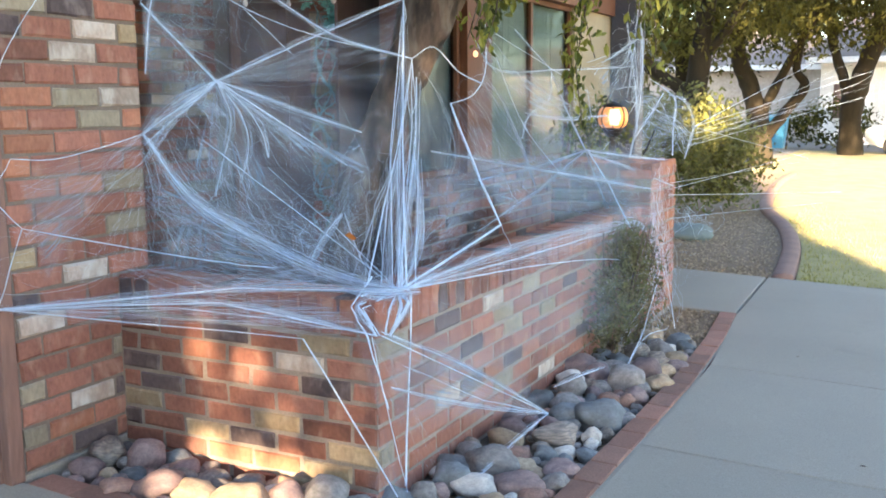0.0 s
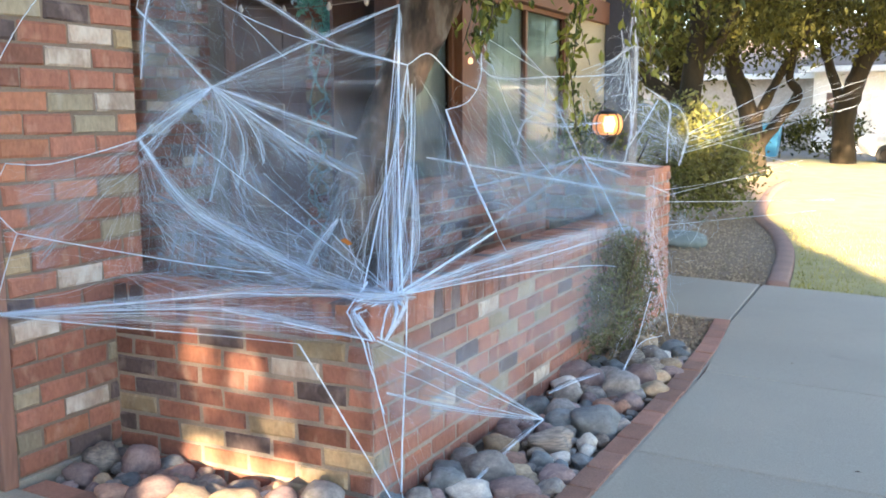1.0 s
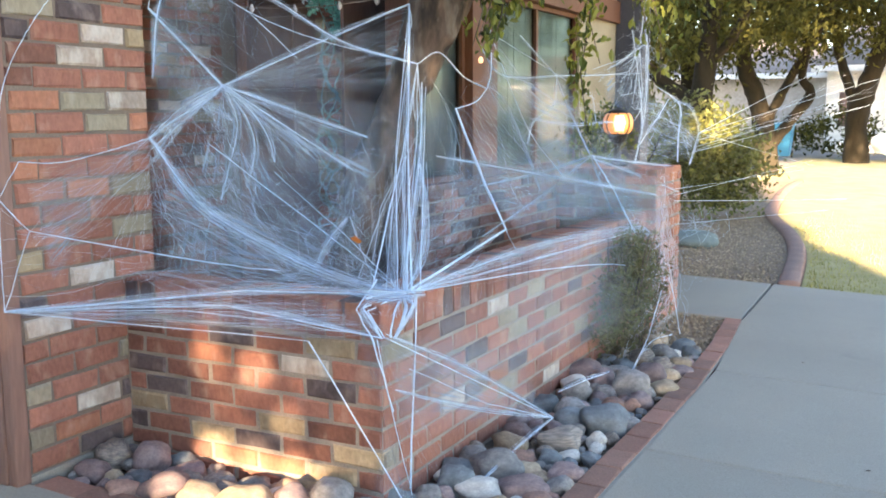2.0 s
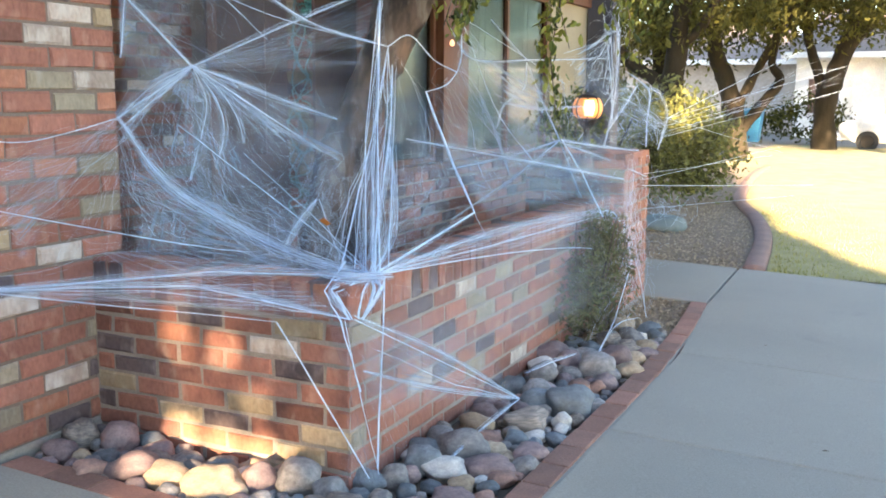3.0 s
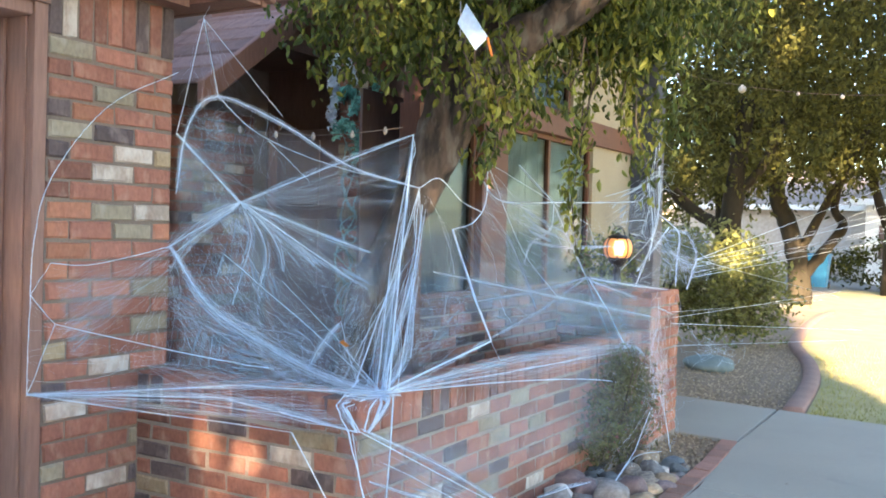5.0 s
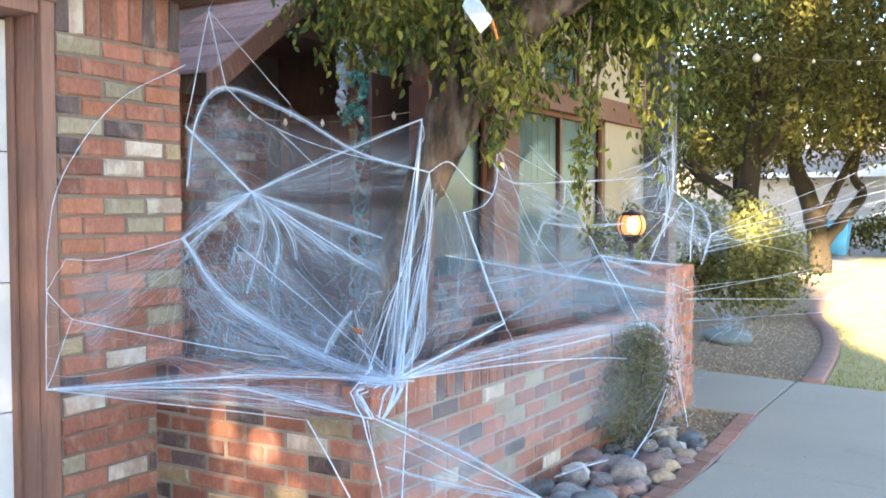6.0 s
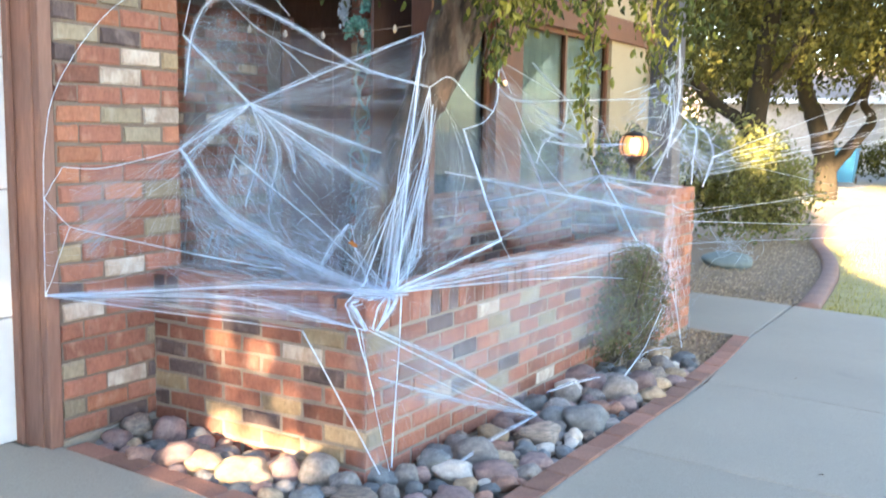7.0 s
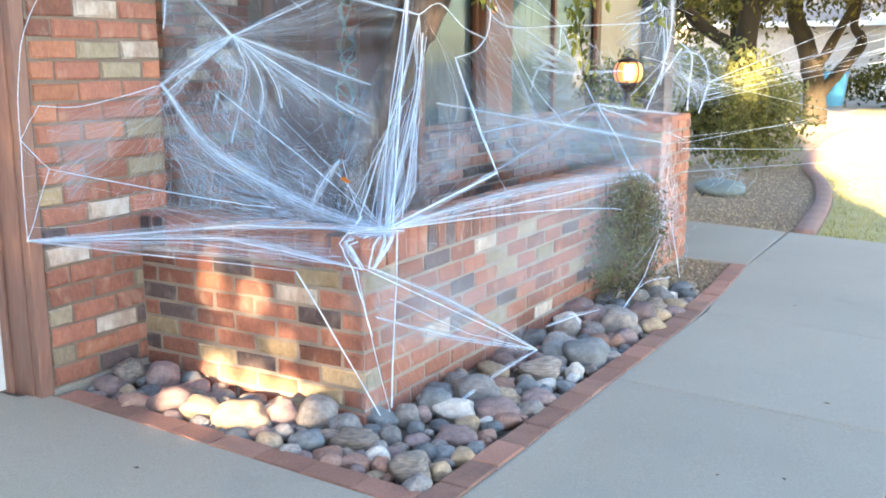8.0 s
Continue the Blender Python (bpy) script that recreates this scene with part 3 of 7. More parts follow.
# flat caps on top of both walls, seen edge-on behind the webs
for n, (w, rng_) in enumerate(((wall_f, (-1.17, 0.0)), (wall_r, (0.2, 3.27)))):
    k, a = 0, rng_[0]
    while a < rng_[1] - 0.03:
        ob = new("cap_brick", brick_piece("rbrorrd"[k % 7], 0.067, 0.19, k % 4, depth=0.05))
        ob.parent = w
        x, y = (a + 0.038, 0.10) if n == 0 else (-0.10, a + 0.038)
        ob.matrix_basis = Matrix.Translation((x, y, 0.7475)) @ Matrix.Rotation(0 if n == 0 else math.pi / 2, 4, "Z") @ Matrix.Rotation(-math.pi / 2, 4, "X")
        a, k = a + 0.0762, k + 1

# ---------------------------------------------------------------- lamp pillar at the end of the wall
pillar = tagged(part("brick_pillar", box((-0.612, 3.279, -0.12), (0.056, 3.90, 1.005)), MORTAR), "square red brick pillar ending the courtyard wall", "pillar", kind="structure")
brick_face(pillar, 0.685, 13, 0.0, C, lambda a: (0.065 - a, 3.27), 0.0, 21, odd=1)
brick_face(pillar, 0.64, 13, 0.0, C, lambda a: (0.065, 3.27 + a), math.pi / 2, 22, odd=0, weights="rroooorrbo")
for k in range(9):
    for i in range(3):
        ob = new("cap_brick", brick_piece("rbrorbd"[(k + i) % 7], 0.067, 0.205, k % 4, depth=0.05))
        ob.parent = pillar
        ob.matrix_basis = Matrix.Translation((-0.582 + k * 0.0762, 3.375 + i * 0.212, 1.018)) @ Matrix.Rotation(-math.pi / 2, 4, "X")

# ---------------------------------------------------------------- garage pier, door and roof edge
pier = tagged(part("garage_pier", box((-1.60, -0.47, 0.0), (-1.179, 0.17, 2.40)), PIER_MORTAR), "tall brick garage pier in mixed red, olive and white bricks", "pier", kind="structure")
ROWS = ("rdr", "rrog", "dwrr", "rrrg", "grro", "rrrr", "brwr", "brrd", "rwrr", "rrrt", "grrb", "rrbr", "gorr", "rrro", "rrob", "ogro", "wgoo",
        "rrrb", "rwbo", "twrd", "rdgr", "rrod", "ogro", "rrrb", "rrgo")
brick_face(pier, 0.66, 25, 0.109, 0.08, lambda a: (-1.17, 0.18 - a), math.pi / 2, 31, given=ROWS, odd=1)
upright_course(pier, 0.66, 2.112, 0.225, lambda a: (-1.17, 0.18 - a), math.pi / 2, 32, given="dbdbrbbwd", name="soldier_brick")
tagged(part("trim_base", box((-1.60, -0.485, 0.02), (-1.165, 0.185, 0.105), 0.004), CONCRETE), "low concrete footing under the brick pier", "footing", kind="structure")

gdoor = thing("door_1", "white panelled sectional garage door, closed", "garage door", kind="structure")
for k in range(4):
    z0 = 0.10 + k * 0.515
    bm = box((-1.39, -4.2, z0), (-1.345, -0.557, z0 + 0.510), 0.006)
    for y in (-1.42, -2.32, -3.22, -4.12):
        add_box(bm, (-1.347, y, z0 + 0.09), (-1.337, y + 0.74, z0 + 0.42), 0.008)
    part("door_panel", bm, DOOR, gdoor)
frame_ = thing("door_frame", "brown painted timber frame round the garage door", "door frame", kind="structure")
part("jamb", box((-1.42, -0.555, 0.085), (-1.20, -0.485, 2.20), 0.006), TRIM, frame_)
part("stop", box((-1.345, -0.572, 0.088), (-1.31, -0.555, 2.165), 0.004), TRIM, frame_)
part("casing", box((-1.20, -0.548, 0.087), (-1.155, -0.487, 2.26), 0.008), TRIM, frame_)
part("head", box((-1.42, -4.3, 2.165), (-1.17, -0.486, 2.34), 0.006), TRIM, frame_)
part("head_casing", box((-1.17, -4.3, 2.215), (-1.14, -0.487, 2.335), 0.006), TRIM, frame_)

groof = thing("garage_roof", "brown garage gable with timber fascia, soffit and gutter end", "roof", at=(-1.0, -2.0, 2.4))
part("header_board", box((-1.06, -4.6, 2.335), (-1.005, -0.055, 2.95), 0.008), TRIM, groof)
SL = 0.295                                   # pitch of the garage gable


def rake(y0, y1, x0, x1, z_at, thick):
    bm = bmesh.new()
    v = []
    for x in (x0, x1):
        for y, zz in ((y0, z_at(y0)), (y1, z_at(y1))):
            v += [bm.verts.new((x, y, zz)), bm.verts.new((x, y, zz + thick))]
    a, b, c, d, e, f, g, h = v
    for q in ((a, c, d, b), (e, f, h, g), (a, b, f, e), (c, g, h, d), (b, d, h, f), (a, e, g, c)):
        bm.faces.new(q)
    bmesh.ops.recalc_face_normals(bm, faces=bm.faces)
    bmesh.ops.bevel(bm, geom=bm.edges[:], offset=0.006, segments=1, affect="EDGES")
    return bm


zr = lambda y: 2.367 - SL * (y - 0.36)
part("rake_board", rake(-3.2, 0.37, -0.80, -0.755, zr, 0.15), TRIM, groof)
part("rake_moulding", rake(-3.2, 0.40, -0.755, -0.725, lambda y: zr(y) + 0.10, 0.06), TRIM, groof)
part("soffit", rake(-3.2, 0.40, -1.30, -0.80, lambda y: zr(y) + 0.10, 0.03), TRIM, groof)
part("roof_deck", rake(-3.2, 0.44, -6.0, -0.72, lambda y: zr(y) + 0.165, 0.05), SHINGLE[0], groof)
part("rafter_tail", rake(-0.4, 0.33, -1.06, -1.00, lambda y: zr(y) - 0.02, 0.12), TRIM, groof)
part("eave_board", box((-6.0, 0.325, 2.352), (-0.80, 0.36, 2.50), 0.005), TRIM, groof)
part("eave_soffit", box((-6.0, 0.185, 2.356), (-0.803, 0.322, 2.376), 0.003), TRIM, groof)
part("gutter", box((-6.0, 0.405, 2.405), (-0.715, 0.475, 2.468), 0.012), TRIM, groof)
part("gable_wall", box((-1.5, -4.5, 2.34), (-1.08, 0.17, 2.75)), TRIM, groof)
part("flashing", box((-1.02, -0.045, 2.335), (-1.0, -0.02, 2.42), 0.003), WHITE_PAINT, groof, "small white flashing tab")
tagged(part("wall_garage", box((-6.0, -0.46, 0.0), (-1.60, 0.18, 2.36)), STUCCO), "plain side wall of the garage", "wall", kind="structure")

# ---------------------------------------------------------------- house front behind the courtyard
FX = -1.17
house = thing("house_front", "beige stucco house front over dark brick with brown beam", "house", at=(FX, 4.0, 0.0))
for a, b, m, nm in (
    ((FX - 0.16, 2.30, -0.1), (FX - 0.009, 6.27, 0.90), MORTAR, "wainscot"),
    ((FX - 0.14, 5.30, 0.90), (FX, 6.46, 2.20), STUCCO, "wall"),
    ((FX - 0.14, 2.30, 2.40), (FX, 4.00, 3.3), STUCCO, "wall"),
    ((FX - 0.14, 4.80, 2.40), (FX, 6.46, 3.3), STUCCO, "wall"),
    ((FX - 0.14, 4.00, 2.80), (FX, 4.80, 3.3), STUCCO, "wall"),
    ((FX - 0.12, 2.26, 2.20), (FX + 0.05, 6.30, 2.40), HOUSE_TRIM, "beam"),
    ((FX - 0.13, 3.10, 0.90), (FX + 0.03, 3.50, 2.20), HOUSE_TRIM, "pier_post"),
    ((FX - 0.13, 2.24, 0.0), (FX + 0.02, 2.31, 2.20), HOUSE_TRIM, "corner_post"),
    ((FX - 0.05, 2.30, 0.895), (FX + 0.06, 5.32, 0.935), HOUSE_TRIM, "sill"),
):
    part(nm, box(a, b, 0.004), m, house)
# overhang above the view, added to keep skylight off the house front
part("eave", box((FX - 1.2, 2.2, 3.30), (FX + 0.55, 6.6, 3.38), 0.006), TRIM, house)
wains = thing("house_wainscot", "dark brick wainscot under the house windows", "wall", kind="structure")
brick_face(wains, 3.96, 12, -0.02, C, lambda a: (FX, 2.30 + a), math.pi / 2, 41, weights="rrrbbbbdd")


def window(name, label, y0, y1, z0, z1, cloth, slats):
    w = thing(name, label, "window", at=(FX, (y0 + y1) / 2, z0), kind="structure")
    for a, b in (((y0, z0), (y0 + 0.035, z1)), ((y1 - 0.035, z0), (y1, z1)), ((y0 + 0.035, z0), (y1 - 0.035, z0 + 0.035)), ((y0 + 0.035, z1 - 0.035), (y1 - 0.035, z1))):
        part("window_frame", box((FX - 0.08, a[0], a[1]), (FX - 0.03, b[0], b[1]), 0.003), HOUSE_TRIM, w)
    if y1 - y0 > 1:
        ym = (y0 + y1) / 2
        part("mullion", box((FX - 0.075, ym - 0.02, z0 + 0.036), (FX - 0.035, ym + 0.02, z1 - 0.036), 0.003), HOUSE_TRIM, w)
    pane = part("pane", box((FX - 0.060, y0 + 0.03, z0 + 0.03), (FX - 0.055, y1 - 0.03, z1 - 0.03)), PANE, w)
    pane.visible_shadow = False
    step = (y1 - y0) / slats
    rng = random.Random(name)
    for k in range(slats):
        y = y0 + (k + 0.5) * step
        turn = Matrix.Rotation(rng.uniform(-0.06, 0.06), 4, "Z")
        part("blind_slat", box((FX - 0.092, y - step * 0.53, z0 + 0.02), (FX - 0.089, y + step * 0.53, z1 - 0.02), 0, turn), cloth, w)
    # dark sheet behind the slats, standing in for the unlit room
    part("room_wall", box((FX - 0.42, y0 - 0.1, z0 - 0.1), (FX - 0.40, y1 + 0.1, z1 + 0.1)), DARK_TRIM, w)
    return w


window("window_1", "pale curtained window in a brown frame", 2.31, 3.10, 0.935, 2.20, CURTAIN, 9)
window("window_2", "wide window with cream vertical blinds", 3.50, 5.30, 0.935, 2.20, BLIND, 16)
window("window_3", "small upper window with upright bars", 4.00, 4.80, 2.40, 2.80, CURTAIN, 5)
tagged(part("porch_light_bulb", lathe([(0.001, -0.022), (0.014, -0.015), (0.018, 0.0), (0.013, 0.014), (0.006, 0.022), (0.001, 0.024)], (FX + 0.06, 3.16, 1.72), 12), BULB_GLOW, smooth=True), "small warm glowing bulb beside the window", "bulb")
tagged(part("corner_column", box((-1.16, 6.30, -0.2), (-0.90, 6.56, 3.3), 0.008), SLATE_PAINT), "dark blue-grey square column at the house corner", "column", kind="structure")

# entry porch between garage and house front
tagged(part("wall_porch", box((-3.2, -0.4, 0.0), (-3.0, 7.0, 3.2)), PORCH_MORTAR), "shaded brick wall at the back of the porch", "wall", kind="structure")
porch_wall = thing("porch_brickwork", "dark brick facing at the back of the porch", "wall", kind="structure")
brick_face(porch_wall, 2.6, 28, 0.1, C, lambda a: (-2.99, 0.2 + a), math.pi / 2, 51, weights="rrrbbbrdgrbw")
tagged(part("porch_floor", box((-3.0, 0.2, -0.1), (-1.2, 2.3, 0.08), 0.004), CONCRETE), "grey concrete porch floor", "floor", kind="structure")
tagged(part("wall_inner", box((-3.0, 2.95, 0.0), (-1.3, 3.05, 3.2)), DARK_TRIM), "dark panelled wall closing the porch", "wall", kind="structure")
fdoor = thing("door_2", "dark stained front door in the shaded porch", "door", kind="structure")
bm = box((-2.85, 2.895, 0.08), (-1.95, 2.946, 2.13), 0.006)
for x in (-2.77, -2.37):
    for z in (0.22, 0.95, 1.55):
        add_box(bm, (x, 2.885, z), (x + 0.34, 2.90, z + 0.5), 0.010)
part("leaf", bm, DARK_TRIM, fdoor)
part("door_handle", tube([(-2.03, 2.89, 1.02), (-2.03, 2.84, 1.02), (-2.15, 2.84, 1.02)], 0.011, 8), BLACK_METAL, fdoor)
part("casing", box((-2.95, 2.91, 0.08), (-2.855, 2.947, 2.22), 0.005), TRIM, fdoor)
part("casing", box((-1.945, 2.91, 0.08), (-1.85, 2.947, 2.22), 0.005), TRIM, fdoor)
tagged(part("ceiling", box((-3.2, 1.95, 2.60), (-2.2, 3.0, 2.66)), DARK_TRIM), "dark porch ceiling", "ceiling", kind="structure")

eroof = thing("entry_roof", "purplish shingled entry gable with a reddish rake board", "roof", at=(-2.2, 3.0, 2.3))
SE = 0.72
ze = lambda y: 2.26 + SE * (y - 1.42)
for k in range(15):
    y0 = 1.36 + k * 0.16
    bm = bmesh.new()
    rng = random.Random(k)
    x = -2.16
    while x > -5.6:
        w = rng.uniform(0.18, 0.32)
        dz = rng.uniform(0, 0.006)
        q = [bm.verts.new(p) for p in ((x, y0, ze(y0) + 0.05 + dz), (x - w, y0, ze(y0) + 0.05 + dz), (x - w, y0 + 0.21, ze(y0 + 0.21) + 0.032), (x, y0 + 0.21, ze(y0 + 0.21) + 0.032))]
        lo = [bm.verts.new(p.co - Vector((0, 0, 0.022))) for p in q[:2]]
        bm.faces.new(q[::-1])
        bm.faces.new((q[0], q[1], lo[1], lo[0]))
        x -= w + 0.006
    part("shingle_course", bm, SHINGLE[0], eroof)
part("roof_deck", rake(1.40, 3.8, -5.6, -2.18, lambda y: ze(y), 0.03), DARK_TRIM, eroof)
part("rake_board", rake(1.34, 3.8, -2.18, -2.13, lambda y: ze(y) - 0.12, 0.17), TRIM, eroof)
part("gable_wall", box((-2.9, 2.2, 2.68), (-2.3, 3.6, 3.6)), TRIM, eroof)

# ---------------------------------------------------------------- porch post with its tinsel garland
post = thing("porch_post", "narrow brown brick porch column wound with teal tinsel", "column", at=(-1.925, 2.73, 0.08))
part("core", box((-2.042, 2.608, 0.08), (-1.808, 2.85, 2.75), 0.004), PIER_MORTAR, post)
rng = random.Random(23)
for r in range(35):
    for k in range(2):
        wide = (0.083 if r % 2 == 0 else 0.167) if k == 0 else (0.167 if r % 2 == 0 else 0.083)
        mid = wide / 2 if k == 0 else 0.25 - wide / 2
        kind = rng.choice("bbgrdtbg")
        for place, turn in ((lambda q: (-2.05 + q, 2.60), 0.0), (lambda q: (-1.80, 2.605 + q), math.pi / 2)):
            lay(post, kind, mid, 0.08 + (r + 0.5) * C, wide - 0.012, C - JOINT, place, turn, rng=rng)
garl = thing("tinsel_garland", "thin curling teal and white tinsel garland down the column", "garland", at=(-1.93, 2.57, 0.3))
rng = np.random.default_rng(7)


def garland(name, ends, mat, count, fat, leaf, seed):
    """A crinkled garland along a bent line."""
    line = np.array([tuple(q) for q in curve_points(ends, 8)])
    at = rng.integers(0, len(line) - 1, count)
    f_ = rng.random(count)[:, None]
    cen = line[at] * (1 - f_) + line[at + 1] * f_ + rng.normal(size=(count, 3)) * fat
    link(name, leaf_mesh(name, cen, leaf, seed, droop=0.1, wide=0.35), mat, garl)
    part("cord", tube([tuple(q) for q in line], 0.0035, 5), mat, garl)


for k in range(4):
    loops = [(-1.93 + rng.uniform(-0.09, 0.10), 2.575 - 0.015 * rng.random(), 0.45 + 0.03 * k + j * 0.095 + rng.uniform(-0.05, 0.05)) for j in range(17)]
    garland("tinsel", loops, PALE_TEAL, 260, 0.005, 0.020, 80 + k)
garland("tinsel", [(-2.05, 2.57, 2.04), (-1.97, 2.55, 2.12), (-1.88, 2.56, 2.06), (-1.83, 2.57, 1.96), (-1.87, 2.57, 1.88)], TEAL, 420, 0.020, 0.045, 9)
garland("tinsel", [(-2.00, 2.56, 2.30), (-1.92, 2.54, 2.36), (-1.87, 2.56, 2.28), (-1.90, 2.56, 2.20)], TEAL, 300, 0.018, 0.045, 10)
garland("tinsel", [(-1.77, 2.62, 2.42), (-1.765, 2.66, 2.3), (-1.77, 2.62, 2.18)], TEAL, 220, 0.014, 0.045, 12)
garland("ribbon", [(-2.05, 2.56, 2.6), (-2.07, 2.54, 2.45), (-2.04, 2.56, 2.32), (-2.07, 2.54, 2.2), (-2.03, 2.56, 2.08)], WEB, 380, 0.014, 0.05, 11)
garland("ribbon", [(-1.98, 2.56, 2.6), (-1.92, 2.54, 2.52), (-1.88, 2.56, 2.40)], WEB, 180, 0.010, 0.04, 13)

lights = thing("string_lights", "thin cord of small unlit bulbs strung across the porch", "string lights", at=(-1.2, 1.6, 1.95))
cord = [Vector((-2.0, 1.35, 1.98)).lerp(Vector((-0.72, 1.37, 1.93)), k / 24) - Vector((0, 0, 0.05 * math.sin(math.pi * k / 24))) for k in range(25)]
part("cord", tube(cord, 0.0022, 5), POST_WOOD, lights)
for k in (3, 8, 13, 18, 22):
    part("bulb", lathe([(0.002, -0.028), (0.011, -0.018), (0.013, -0.006), (0.007, 0.006), (0.006, 0.014), (0.002, 0.016)], cord[k], 10), LIGHT_BULB, lights, smooth=True)

# ---------------------------------------------------------------- courtyard tree
def bark_tube(bm, line, radii, sides=14, rough=0.10, seed=0.0):
    first = len(bm.verts)
    add_tube(bm, line, radii, sides)
    bm.verts.ensure_lookup_table()
    for v in bm.verts[first:]:
        s = 0.8 * noise.noise(Vector((v.co.x * 9, v.co.y * 9, v.co.z * 2.2 + seed))) + 0.55 * noise.noise(Vector((v.co.x * 30, v.co.y * 30, v.co.z * 8 + seed)))
        near = min(range(len(line)), key=lambda i: (Vector(line[i]) - v.co).length_squared)
        v.co += (v.co - Vector(line[near])) * s * rough * 2.6


tree = thing("courtyard_tree", "leaning courtyard tree with thick trunk and dense drooping leaves", "tree", at=(-0.88, 1.05, 0.02))
bm = bmesh.new()
line = curve_points([(-0.90, 1.02, -0.05), (-0.87, 1.10, 0.5), (-0.84, 1.28, 1.0), (-0.76, 1.53, 1.5), (-0.61, 1.67, 2.0), (-0.54, 1.74, 2.35)], 14)
bark_tube(bm, line, [0.125 - 0.022 * min(1, i / 28) + 0.10 * max(0, (i - 42) / 28) for i in range(len(line))], 40, rough=0.13)
part("trunk", bm, BARK, tree, smooth=True)
for k, (ends, r0, r1) in enumerate((
    ([(-0.60, 1.72, 2.20), (-0.25, 1.75, 2.42), (0.10, 1.90, 2.66), (0.35, 2.2, 3.1)], 0.15, 0.07),
    ([(-0.62, 1.68, 2.2), (-0.78, 1.45, 2.60), (-0.95, 1.2, 3.0), (-1.0, 1.0, 3.5)], 0.12, 0.05),
    ([(-0.56, 1.72, 2.25), (-0.45, 1.95, 2.75), (-0.35, 2.3, 3.2), (-0.3, 2.6, 3.6)], 0.11, 0.05),
    ([(-0.1, 1.80, 2.52), (0.15, 1.65, 2.72), (0.45, 1.5, 3.05)], 0.06, 0.03),
)):
    bm = bmesh.new()
    ln = curve_points(ends, 6)
    bark_tube(bm, ln, [r0 + (r1 - r0) * i / (len(ln) - 1) for i in range(len(ln))], 12, seed=k * 3.1)
    part("limb", bm, BARK, tree, smooth=True)
blobs = [((-1.0, 1.5, 2.75), (0.55, 0.5, 0.40)), ((-0.50, 1.50, 2.98), (0.55, 0.55, 0.38)), ((0.05, 2.15, 2.85), (0.50, 0.45, 0.38)),
         ((0.25, 2.2, 2.85), (0.40, 0.45, 0.36)), ((-0.25, 2.4, 2.95), (0.7, 0.7, 0.5)), ((-0.6, 1.7, 3.4), (1.1, 1.0, 0.5)),
         ((0.3, 1.9, 3.5), (1.0, 1.1, 0.5)), ((-0.75, 2.6, 3.0), (0.5, 0.8, 0.35))]
blobs += [((-0.75, 1.15, 2.62), (0.40, 0.25, 0.28)), ((-1.15, 1.15, 2.6), (0.25, 0.25, 0.22)), ((0.32, 2.5, 2.62), (0.2, 0.35, 0.22)), ((0.2, 1.1, 3.0), (0.7, 0.5, 0.4)), ((-0.8, 0.9, 3.1), (0.7, 0.5, 0.45))]
# the last blob sits above the view, added to shade the leaves below it
blobs += [((0.36, 2.75, 2.12), (0.16, 0.28, 0.12)), ((0.16, 2.6, 2.30), (0.24, 0.28, 0.12)), ((0.25, 3.0, 3.05), (0.55, 0.7, 0.40)), ((0.45, 2.8, 3.95), (1.2, 1.4, 0.38))]
blobs += [((-0.42, 1.22, 2.46), (0.22, 0.18, 0.16)), ((-0.68, 1.12, 2.42), (0.26, 0.16, 0.20))]
cen = clumps(blobs, 270, 52, 0.085, 61, hang=0.24)
# the thick limb and the space under it stay nearly bare
rng = np.random.default_rng(62)
along = cen[:, 0] - 0.5 * (1.8 - cen[:, 1])
above = cen[:, 2] + 0.2 * (1.8 - cen[:, 1]) - (2.42 + 0.69 * (along + 0.25))
bare = (along > -0.50) & (along < 0.28) & (cen[:, 1] < 1.95) & (above > -0.20) & (above < 0.13)
cen = cen[~(bare & (rng.random(len(cen)) < 0.86))]
# hanging sprays below the crown
sprays = [(-0.22, 1.75, 2.30, 1.92), (-0.30, 1.66, 2.35, 2.05), (-0.12, 1.80, 2.45, 1.90), (-0.05, 1.95, 2.50, 2.05), (0.22, 2.25, 2.50, 1.72), (0.28, 2.30, 2.50, 1.55), (0.10, 2.6, 2.5, 2.0),
          (-0.62, 1.30, 2.60, 2.28), (-0.95, 1.28, 2.55, 2.20), (-0.80, 1.22, 2.55, 2.32), (-1.10, 1.45, 2.55, 2.18), (0.35, 2.7, 2.6, 2.15), (-0.2, 1.45, 2.6, 2.25)]
sprays += [(-0.42, 1.22, 2.4, 2.02), (-0.28, 1.30, 2.4, 1.95), (-0.10, 1.42, 2.4, 1.92), (0.02, 1.5, 2.4, 2.0), (0.12, 1.7, 2.4, 1.85), (-0.16, 1.62, 2.4, 1.85), (-0.21, 1.40, 2.4, 1.62), (-0.26, 1.37, 2.4, 1.72), (-0.15, 1.44, 2.4, 1.78), (-0.31, 1.36, 2.3, 1.68), (-0.23, 1.42, 2.3, 1.70), (0.01, 2.08, 2.5, 1.28), (-0.05, 2.15, 2.5, 1.50), (0.06, 2.05, 2.5, 1.62)]
hang = []
for x, y, zt, zb in sprays:
    n = int((zt - zb) * (90 if y > 1.9 else 125))
    s = rng.uniform(0, 1, n)
    hang.append(np.stack([x + 0.05 * np.sin(s * 6 + x * 9) + rng.normal(size=n) * 0.035, y + rng.normal(size=n) * 0.035, zt + (zb - zt) * s], 1))
    part("twig", tube([(x + 0.05 * math.sin(q * 6 + x * 9), y, zt + (zb - zt) * q) for q in (0, 0.25, 0.5, 0.75, 1)], [0.006, 0.005, 0.004, 0.003, 0.002], 5), BARK, tree)
